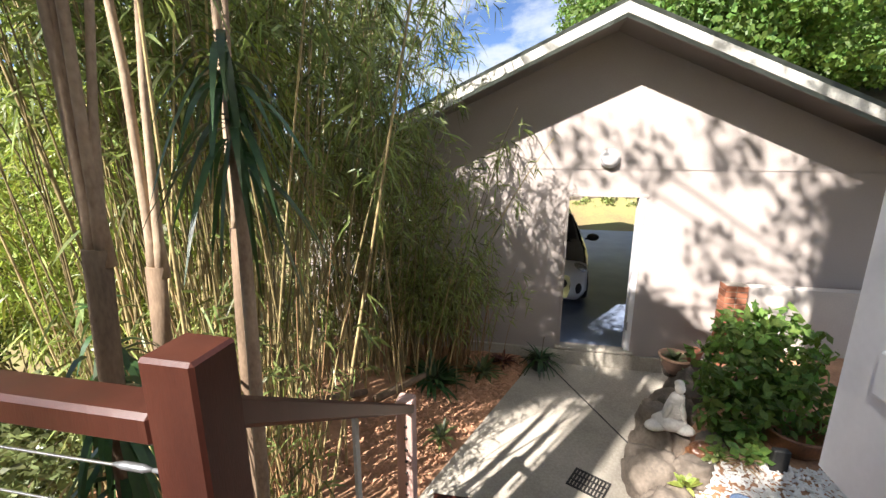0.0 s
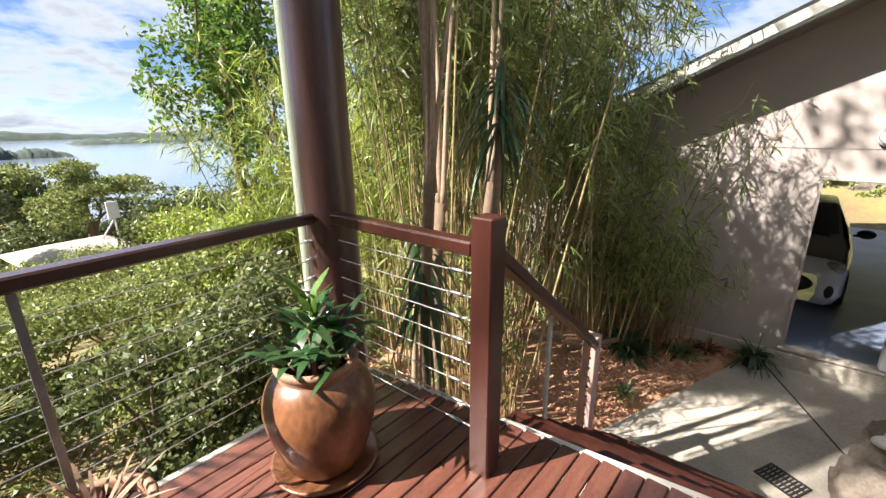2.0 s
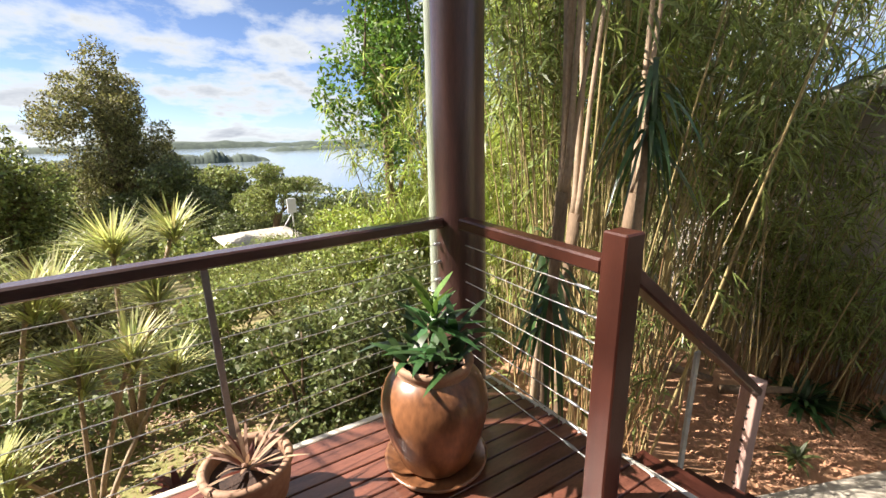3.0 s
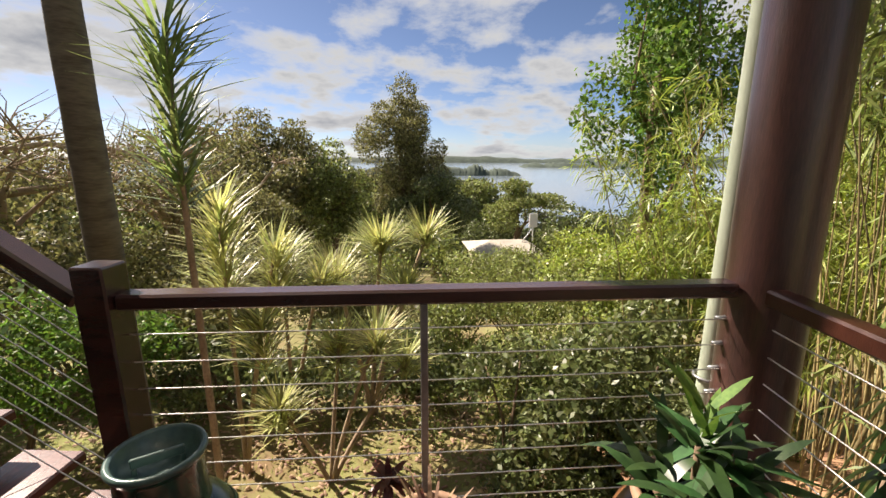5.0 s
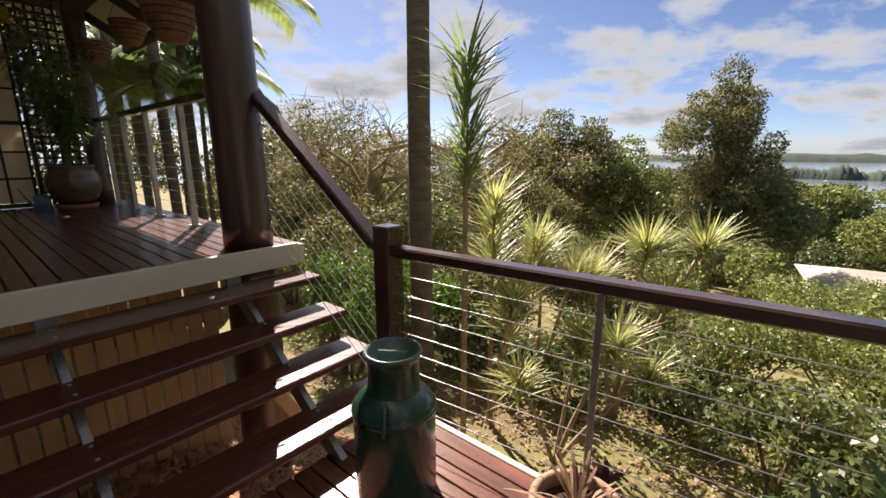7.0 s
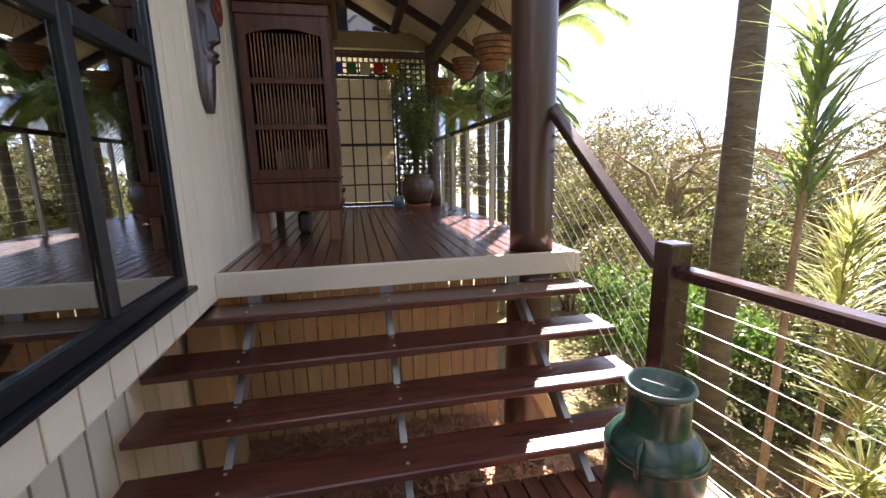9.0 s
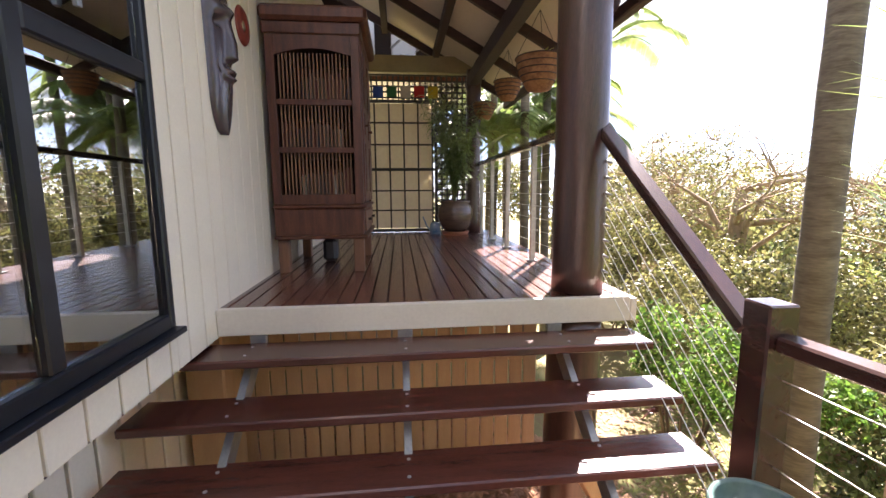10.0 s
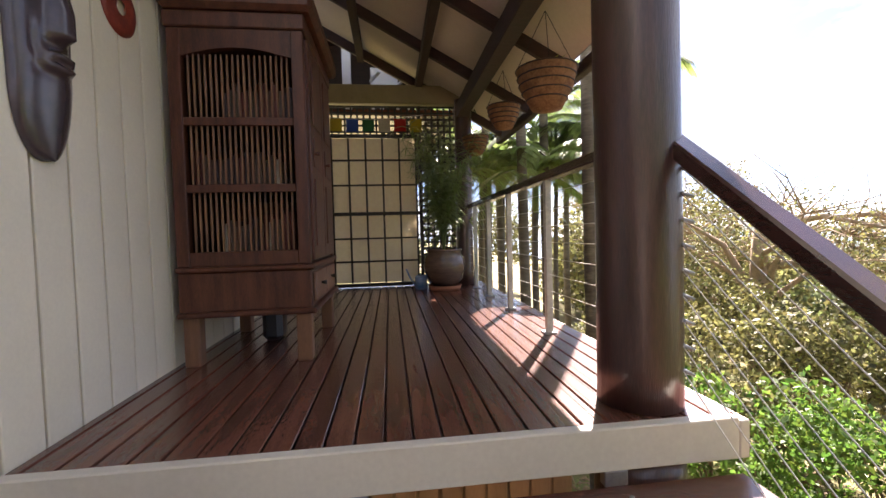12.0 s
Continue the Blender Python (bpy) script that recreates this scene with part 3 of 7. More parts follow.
    # bulkhead light
    l = thing("bulkhead_light", 1.159, GY, 1.25, "round white bulkhead light on the garage wall", "wall light")
    me = lathe([(0.001, 0.0), (0.12, 0.0), (0.125, 0.03), (0.11, 0.04)], 28)
    part("base", me, M["white"], l, at=pose(0, 0, 0, 90, 0, 0))
    me = lathe([(0.105, 0.041), (0.1, 0.075), (0.07, 0.1), (0.001, 0.108)], 28)
    part("lens", me, M["white"], l, "frosted white dome", at=pose(0, 0, 0, 90, 0, 0))


build_garage()


def build_car():
    """Parked small white hatchback, nose towards the doorway."""
    c = thing("car", 0.43, 6.95, -1.43, "white hatchback with a black grille parked in the garage", "car")
    W = 0.86
    secs = [  # y, half width, bottom, belt, roof, roof half width
        (0.00, 0.50, 0.22, 0.62, 0.64, 0.42), (0.06, 0.70, 0.18, 0.70, 0.73, 0.55), (0.22, 0.80, 0.17, 0.80, 0.84, 0.66),
        (0.70, 0.85, 0.17, 0.92, 0.96, 0.72), (1.05, 0.86, 0.17, 0.97, 1.02, 0.70), (1.75, 0.86, 0.17, 1.0, 1.44, 0.60),
        (2.4, 0.86, 0.17, 1.0, 1.50, 0.60), (3.3, 0.85, 0.17, 1.0, 1.42, 0.58), (3.85, 0.82, 0.22, 0.98, 1.05, 0.58), (3.95, 0.75, 0.3, 0.9, 0.92, 0.5)]
    vs, f = [], []
    for y, w, b, belt, rf, rw in secs:
        vs += [(-w * 0.9, y, b), (-w, y, b + 0.15), (-w, y, belt - 0.12), (-w * 0.95, y, belt), (-rw, y, rf), (0, y, rf + 0.03), (rw, y, rf), (w * 0.95, y, belt), (w, y, belt - 0.12), (w, y, b + 0.15), (w * 0.9, y, b), (0, y, b)]
    n = 12
    for i in range(len(secs) - 1):
        for j in range(n):
            f.append((i * n + j, i * n + (j + 1) % n, (i + 1) * n + (j + 1) % n, (i + 1) * n + j))
    part("body", mesh_of("body", vs, f, True), M["carwhite"], c)
    # dark skin over the white bonnet paints the dim garage reflected in it
    bon = [v for i in range(2, 6) for v in [(x * 1.005, y - 0.01, z + 0.012) for x, y, z in vs[i * n + 2:i * n + 9]]]
    part("bonnet", mesh_of("bonnet", bon, [(i * 7 + j, i * 7 + j + 1, (i + 1) * 7 + j + 1, (i + 1) * 7 + j) for i in range(3) for j in range(6)], True), M["carglass"], c, "bonnet with its dark reflection painted on")
    ws = [(-0.66, 1.08, 1.045), (0.66, 1.08, 1.045), (0.57, 1.72, 1.45), (-0.57, 1.72, 1.45)]
    part("windscreen", mesh_of("windscreen", [(x, y - 0.02, z + 0.035) for x, y, z in ws], [(0, 1, 2, 3)]), M["carglass"], c, "dark glass windscreen")
    for s in (-1, 1):
        sw = [(s * 0.835, 1.15, 1.0), (s * 0.84, 3.3, 1.01), (s * 0.60, 3.1, 1.42), (s * 0.615, 1.8, 1.44)]
        part("side_window", mesh_of("side_window", [(x * 1.012, y, z) for x, y, z in sw], [(0, 1, 2, 3)]), M["carglass"], c)
        me = bmesh.new()
        bmesh.ops.create_uvsphere(me, u_segments=16, v_segments=10, radius=1, matrix=pose(s * 0.6, 0.2, 0.74, 0, 0, s * -35) @ Matrix.Diagonal((0.2, 0.09, 0.085, 1)))
        part("headlight", me, M["headlamp"], c, "clear headlamp", smooth=True)
        me = bmesh.new()
        bmesh.ops.create_uvsphere(me, u_segments=12, v_segments=8, radius=1, matrix=pose(s * 0.6, 0.085, 0.4, 0, 0, s * -20) @ Matrix.Diagonal((0.11, 0.06, 0.13, 1)))
        part("fog_lamp_recess", me, M["carblack"], c, smooth=True)
        me = bmesh.new()
        bmesh.ops.create_uvsphere(me, u_segments=14, v_segments=10, radius=1, matrix=pose(s * 0.99, 1.3, 1.08) @ Matrix.Diagonal((0.12, 0.07, 0.075, 1)))
        box(s * 0.84, s * 0.95, 1.28, 1.32, 1.03, 1.06, 0, me)
        part("wing_mirror", me, M["carblack"], c, "black wing mirror", smooth=True)
        for yy in (0.75, 3.2):
            w = part("wheel", lathe([(0.18, -0.09), (0.29, -0.1), (0.31, -0.06), (0.31, 0.06), (0.29, 0.1), (0.18, 0.09)], 24), M["carblack"], c, "black tyre", at=pose(s * 0.76, yy, 0.31, 0, 90, 0))
            part("rim", lathe([(0.001, 0.05), (0.06, 0.07), (0.17, 0.085), (0.185, 0.09), (0.185, -0.05)], 20), M["steel"], w, "alloy rim", at=pose(0, 0, 0, 0 if s > 0 else 180, 0, 0))
    gr = bmesh.new()
    bmesh.ops.create_uvsphere(gr, u_segments=20, v_segments=10, radius=1, matrix=pose(0, 0.09, 0.46) @ Matrix.Diagonal((0.46, 0.12, 0.17, 1)))
    part("grille", gr, M["carblack"], c, "wide black grille", smooth=True)
    part("number_plate", box(-0.19, 0.19, -0.045, -0.03, 0.42, 0.53, 0.004), M["white"], c)


build_car()


# ---- concrete path and planting beds ----
def build_path():
    bm = bmesh.new()
    pts = [(-0.72, 0.4), (-0.72, 2.5), (0.28, 5.25), (0.2, 5.43), (3.2, 5.43), (2.8, 5.25), (1.45, 3.62), (1.2, 3.0), (1.2, 0.4)]
    va = [bm.verts.new((x, y, -1.68)) for x, y in pts]
    vb = [bm.verts.new((x, y, -1.86)) for x, y in pts]
    bm.faces.new(va); bm.faces.new(vb[::-1])
    for i in range(len(pts)):
        bm.faces.new((va[i], vb[i], vb[(i + 1) % len(pts)], va[(i + 1) % len(pts)]))
    whole("pavement", bm, M["conc"], "worn grey concrete path dappled with sun", "path", kind="structure")
    whole("trim_expansion_joint", bar((0.53, 5.38, -1.676), (1.42, 3.62, -1.676), 0.014, 0.006, 0), M["iron"], "dark expansion joint across the path", "joint", kind="structure")
    # drain grate
    g = thing("drain_grate", 0.85, 3.12, -1.676, "dark cast iron drain grate set in concrete", "drain", rz=-27)
    bm = box(-0.17, 0.17, -0.13, -0.11, 0, 0.008, 0.001)
    for q in ((-0.17, 0.17, 0.11, 0.13), (-0.17, -0.15, -0.11, 0.11), (0.15, 0.17, -0.11, 0.11)):
        box(*q, 0, 0.008, 0.001, bm)
    part("frame", bm, M["iron"], g)
    for i in range(9):
        part("slat", box(-0.14 + i * 0.032, -0.122 + i * 0.032, -0.108, 0.108, 0, 0.006, 0), M["iron"], g)
    for i in range(2):
        part("crossbar", box(-0.148, 0.148, -0.045 + i * 0.08, -0.03 + i * 0.08, 0.001, 0.007, 0), M["iron"], g)


build_path()


def chips(name, x0, x1, y0, y1, zf, n, size, material, label, seed, inside=None, category="mulch"):
    """Loose chips scattered on a bed."""
    rng = np.random.default_rng(seed)
    p = np.stack([rng.uniform(x0, x1, n), rng.uniform(y0, y1, n)], 1)
    if inside is not None:
        p = p[inside(p[:, 0], p[:, 1])]
    n = len(p)
    z = zf(p[:, 0], p[:, 1]) + rng.uniform(0.0, size * 0.4, n)
    a, tl = rng.uniform(0, 6.28, n), rng.uniform(-0.5, 0.5, n)
    L, Wd, T = size * rng.uniform(0.5, 1.4, n), size * rng.uniform(0.2, 0.5, n), size * 0.12
    ux = np.stack([np.cos(a), np.sin(a), tl], 1) * L[:, None] / 2
    uy = np.stack([-np.sin(a), np.cos(a), rng.uniform(-0.3, 0.3, n)], 1) * Wd[:, None] / 2
    c = np.column_stack([p, z])
    up = np.array([0, 0, T])
    V = np.stack([c - ux - uy, c + ux - uy, c + ux + uy, c - ux + uy, c - ux * 0.8 - uy * 0.8 + up, c + ux * 0.8 - uy * 0.8 + up, c + ux * 0.8 + uy * 0.8 + up, c - ux * 0.8 + uy * 0.8 + up], 1)
    q = np.array([(4, 5, 6, 7), (0, 1, 5, 4), (1, 2, 6, 5), (2, 3, 7, 6), (3, 0, 4, 7)])
    F = (np.arange(n)[:, None, None] * 8 + q[None]).reshape(-1, 4)
    whole(name, mesh_of(name, V.reshape(-1, 3), F), material, label, category, kind="stuff")


def bed(name, pts, zf, material, label, n=24, category="bed"):
    """A mounded bed over the box pts = (x0, x1, y0, y1)."""
    x0, x1, y0, y1 = pts
    gx, gy = np.linspace(x0, x1, n), np.linspace(y0, y1, n)
    X, Y = np.meshgrid(gx, gy, indexing="ij")
    Z = zf(X, Y)
    i, j = np.meshgrid(np.arange(n - 1), np.arange(n - 1), indexing="ij")
    f = np.stack([i * n + j, (i + 1) * n + j, (i + 1) * n + j + 1, i * n + j + 1], -1).reshape(-1, 4)
    whole(name, mesh_of(name, np.stack([X, Y, Z], -1).reshape(-1, 3), f, True), material, label, category, kind="structure")


def path_edge(y):
    return np.interp(y, [0.4, 2.5, 5.25], [-0.72, -0.72, 0.28])


def west_bed_z(x, y):
    e = path_edge(y) - x
    h = 0.10 * sm(e / 0.15) + 0.42 * sm((e - 0.35) / 1.3) * sm((4.9 - y) / 1.2)
    return -1.72 + h - 0.8 * sm((-x - 2.6) / 2.5)


def build_beds():
    bed("ground_west_bed", (-4.2, 0.32, 0.45, 5.47), west_bed_z, M["soil"], "bank of bare orange earth beside the path", 60)
    chips("bark_mulch", -1.9, 0.3, 2.6, 5.4, west_bed_z, 5200, 0.06, M["mulch"], "red-brown bark mulch on the bed beside the path", 11, lambda x, y: (x < path_edge(y) - 0.03) & (x > path_edge(y) - 1.0))
    sz = lambda x, y: ground_z(x, y) + 0.03
    chips("bark_mulch", -1.8, 1.4, -4.4, -1.2, sz, 9000, 0.06, M["mulch"], "red-brown bark mulch under the open stairs", 12)
    bed("ground_under_stairs", (-1.6, 1.5, -4.2, 0.2), lambda x, y: ground_z(x, y) + 0.015, M["soil"], "dry brown earth under the stairs", 20)
    for k, (a, b) in enumerate((((-1.35, 3.4), (-0.95, 4.0)), ((-1.7, 2.5), (-1.5, 3.5)))):
        zz = lambda p: float(west_bed_z(*p)) + 0.12
        pts = [(a[0] + (b[0] - a[0]) * s, a[1] + (b[1] - a[1]) * s, zz(a) + (0.5 - 0.45 * s if k else 0.05) ) for s in np.linspace(0, 1, 5)]
        v, f = tube(pts, np.linspace(0.05, 0.035, 5), 7)
        whole("log", mesh_of("log", v, f, True), M["bark"], "short dead branch lying on the bank", "log")


build_beds()


# ---- lower deck ----
NA, NB = (-0.285, 0.075), (-1.08, -2.11)
POLE, PILLAR = (-1.30, 0.11), (-0.96, -3.315)
RISE = 0.17


def north_edge(x):
    return 0.27 + 0.13 * (x + 1.25)


def build_lower_deck():
    d = thing("floor_lower_deck", label="oiled red-brown timber deck boards with a pale edge strip", category="deck", kind="structure")
    part("joist_frame", box(-1.2, 1.2, -2.2, 0.2, -0.16, -0.03, 0), M["rafter"], d)
    x, w = -1.235, 0.088
    while x < 1.24:
        y1 = north_edge(x + w / 2)
        part("board", box(x, x + w - 0.008, -2.2, y1, -0.024, 0.0, 0.003), M["deck"], d)
        x += w
    part("edge_strip", bar((-1.27, 0.27, -0.03), (1.2, north_edge(1.2) + 0.02, -0.03), 0.035, 0.06), M["fascia"], d, "pale painted edge strip")
    part("edge_strip", bar((-1.262, -2.2, -0.03), (-1.262, 0.26, -0.03), 0.035, 0.06), M["fascia"], d, "pale painted edge strip")
    for px, py in ((-1.1, -0.6), (-1.1, -1.9), (0.9, -0.6)):
        gz = float(ground_z(px, py))
        part("stump", box(px - 0.05, px + 0.05, py - 0.05, py + 0.05, gz - 0.1, -0.16), M["fence"], d)


build_lower_deck()


def post(name, x, y, z0, z1, w, material, label, cap=True):
    t = thing(name, x, y, 0, label, "post")
    part("shaft", box(-w / 2, w / 2, -w / 2, w / 2, z0, z1, 0.006), material, t)
    return t


post("newel_post", NA[0], NA[1], 0.0, 1.096, 0.094, M["newel"], "square red-brown stained newel post at the head of the steps")
post("newel_post", NB[0], NB[1], -0.3, 1.094, 0.105, M["rail"], "square dark-stained newel post at the foot of the stairs")


def round_pole(name, x, y, z0, z1, r, label, seed):
    n = 28
    t = thing(name, x, y, 0, label, "pole")
    rng = np.random.default_rng(seed)
    zs = np.linspace(z0, z1, 16)
    pts = [(0.006 * math.sin(z * 2 + seed), 0.006 * math.cos(z * 1.7), z) for z in zs]
    v, f = tube(pts, r * (1.06 - 0.025 * (zs - z0) / 2), n)
    part("trunk", mesh_of("trunk", v, f, True), M["pole"], t)
    return t


round_pole("timber_pole", *POLE, float(ground_z(*POLE)) - 0.2, 5.2, 0.128, "stout round dark-stained timber pole at the deck corner", 1)
pp = round_pole("timber_pole", *PILLAR, 0.852, 3.2, 0.140, "stout round dark-stained timber pole on the upper deck", 2)
round_pole("timber_stump", PILLAR[0] + 0.02, PILLAR[1] + 0.02, float(ground_z(*PILLAR)) - 0.2, 0.7, 0.15, "round timber stump carrying the upper deck", 3)
pipe = thing("downpipe", POLE[0] - 0.135, POLE[1] - 0.075, 0, "pale green downpipe strapped to the timber pole", "pipe")
v, f = tube([(0, 0, z) for z in np.linspace(-1.9, 5.2, 6)], 0.036, 16)
part("pipe", mesh_of("pipe", v, f, True), M["pvc"], pipe)
v, f = tube([(-0.07, 0.06, z) for z in np.linspace(1.4, 5.2, 4)], 0.014, 10)
part("conduit", mesh_of("conduit", v, f, True), M["white"], pipe, "thin white conduit")
for z in (0.55, 2.4):
    v, f = tube([(0.05 * math.cos(a), 0.05 * math.sin(a), z) for a in np.linspace(0, 6.28, 12)], 0.006, 6)
    part("strap", mesh_of("strap", v, f, True), M["steel"], pipe)

RB = thing("handrail", label="dark-stained timber handrail over tensioned wires at the deck edge", category="handrail")
part("top_rail", bar((NB[0] - 0.005, NB[1] + 0.053, 0.975), (POLE[0] + 0.02, POLE[1] - 0.135, 0.975), 0.078, 0.052, 0.008), M["rail"], RB)
RA = thing("handrail", label="red-brown timber handrail with nine stainless wires", category="handrail")
part("top_rail", bar((NA[0] - 0.048, NA[1] - 0.005, 0.97), (POLE[0] + 0.12, POLE[1] - 0.06, 0.975), 0.075, 0.056, 0.008), M["newel"], RA)


def wire(a, b, parent, r=0.0022, sag=0.004, fit=None):
    a, b = np.array(a), np.array(b)
    s = np.linspace(0, 1, 5)
    p = a[None] * (1 - s[:, None]) + b[None] * s[:, None]
    p[:, 2] -= sag * 4 * s * (1 - s)
    v, f = tube(p, r, 6, False)
    w = part("wire", mesh_of("wire", v, f, True), M["wire"], parent)
    if fit is not None:
        d = (b - a) / np.linalg.norm(b - a)
        q = [a + d * k for k in (fit, fit + 0.02, fit + 0.06, fit + 0.08)]
        v, f = tube(q, [0.0025, 0.007, 0.007, 0.0025], 8)
        part("turnbuckle", mesh_of("turnbuckle", v, f, True), M["steel"], w)
        v, f = tube([a, a + d * 0.05], [0.006, 0.0035], 8)
        part("swage", mesh_of("swage", v, f, True), M["steel"], w)


for i in range(8):
    z = 0.855 - i * 0.098
    wire((NB[0] - 0.01, NB[1] + 0.055, z), (POLE[0] + 0.01, POLE[1] - 0.13, z), RB)
    wire((NA[0] - 0.05, NA[1] - 0.005, z + 0.01), (POLE[0] + 0.11, POLE[1] - 0.05, z + 0.005), RA, 0.0028, fit=0.05 + 0.008 * (i % 3))
    v, f = tube([(POLE[0] - 0.0, POLE[1] - 0.165, z), (POLE[0], POLE[1] - 0.12, z)], [0.007, 0.011], 8)
    part("eye_bolt", mesh_of("eye_bolt", v, f, True), M["steel"], RB)
part("baluster", box(-1.162, -1.152, -1.113, -1.087, 0.0, 0.95, 0.002), M["steel"], RB, "flat galvanised baluster")

# ---- open stairs up to the upper deck ----
UP = 0.85


def build_stairs_up():
    s = thing("stairs_up", label="open dark-stained timber stairs on steel stringers", category="stairs", kind="structure")
    for k, yn in enumerate((-2.857, -2.614, -2.381, -2.145)):
        z = UP - RISE * (k + 1)
        t = part("tread", box(-1.19, 1.24 if k else 1.1, yn - 0.235, yn, z - 0.042, z, 0.007), M["tread"], s)
        for xx in (-0.76, 0.07, 0.83):
            for dy in (0.06, 0.17):
                v, f = tube([(xx, yn - dy, z - 0.002), (xx, yn - dy, z + 0.003)], 0.008, 8)
                part("bolt", mesh_of("bolt", v, f), M["steel"], t)
    for xx in (-0.76, 0.07, 0.83):
        part("stringer", bar((xx, -3.08, 0.64), (xx, -2.06, -0.09), 0.035, 0.09, 0.002), M["steel"], s, "galvanised steel stringer")
        for k, yn in enumerate((-2.857, -2.614, -2.381, -2.145)):
            z = UP - RISE * (k + 1) - 0.043
            part("bracket", box(xx - 0.025, xx + 0.025, yn - 0.22, yn - 0.03, z - 0.008, z, 0), M["steel"], s)


build_stairs_up()
whole("timber_brace", bar((-0.80, -2.86, 0.06), (-1.04, -2.93, -0.36), 0.06, 0.09), M["fence"], "pale sawn timber brace under the open stairs", "brace")
HS = thing("handrail", label="sloping dark-stained handrail with wires beside the stairs", category="handrail")
part("top_rail", bar((NB[0] + 0.015, NB[1] - 0.05, 0.985), (-1.05, -3.26, 1.80), 0.08, 0.055, 0.008), M["rail"], HS)
for i in range(9):
    dz = -0.12 - i * 0.088
    wire((NB[0] + 0.0, NB[1] - 0.05, 1.0 + dz), (PILLAR[0] - 0.10, PILLAR[1] + 0.10, 1.82 + dz), HS)
    v, f = tube([(PILLAR[0] - 0.13, PILLAR[1] + 0.13, 1.80 + dz), (PILLAR[0] - 0.09, PILLAR[1] + 0.09, 1.82 + dz)], [0.006, 0.01], 8)
    part("eye_bolt", mesh_of("eye_bolt", v, f, True), M["steel"], HS)


# ---- steps down to the path ----
def build_stairs_down():
    s = thing("stairs_down", label="red-brown timber steps going down to the path", category="stairs", kind="structure")
    for k in range(1, 10):
        y = 0.42 + 0.235 * (k - 1) + 0.05
        part("tread", bar((-0.5, y + 0.11 + 0.0, -RISE * k - 0.02), (0.95, y + 0.17, -RISE * k - 0.02), 0.23, 0.04, 0.006), M["newel"], s)
    for xx in (-0.5, 0.92):
        part("stringer", bar((xx, 0.3, -0.16), (xx, 2.55, -1.70), 0.04, 0.2, 0.003), M["newel"], s)


build_stairs_down()
P2 = (-0.555, 1.99)
p2 = thing("stair_post", P2[0], P2[1], 0, "weathered pinkish post with wire holes at the foot of the steps", "post")
part("shaft", box(-0.056, 0.056, -0.056, 0.056, -1.8, -0.24, 0.006), M["pinkpost"], p2)
for i in range(9):
    z = -0.42 - i * 0.09
    v, f = tube([(-0.062, 0.0, z), (-0.05, 0.0, z)], 0.011, 8)
    part("wire_hole", mesh_of("wire_hole", v, f), M["black"], p2)
    v, f = tube([(0.012, -0.062, z), (0.012, -0.05, z)], 0.011, 8)
    part("wire_hole", mesh_of("wire_hole", v, f), M["black"], p2)
HD = thing("handrail", label="sloping red-brown handrail beside the steps down", category="handrail")
part("top_rail", bar((NA[0] - 0.01, NA[1] + 0.045, 0.955), (P2[0] + 0.03, P2[1] - 0.03, -0.30), 0.07, 0.055, 0.008), M["newel"], HD)
part("baluster", box(-0.478, -0.463, 1.0, 1.04, -0.62, 0.30, 0.002), M["barge"], HD, "flat galvanised baluster")


# ---- house ----
WX = 1.03


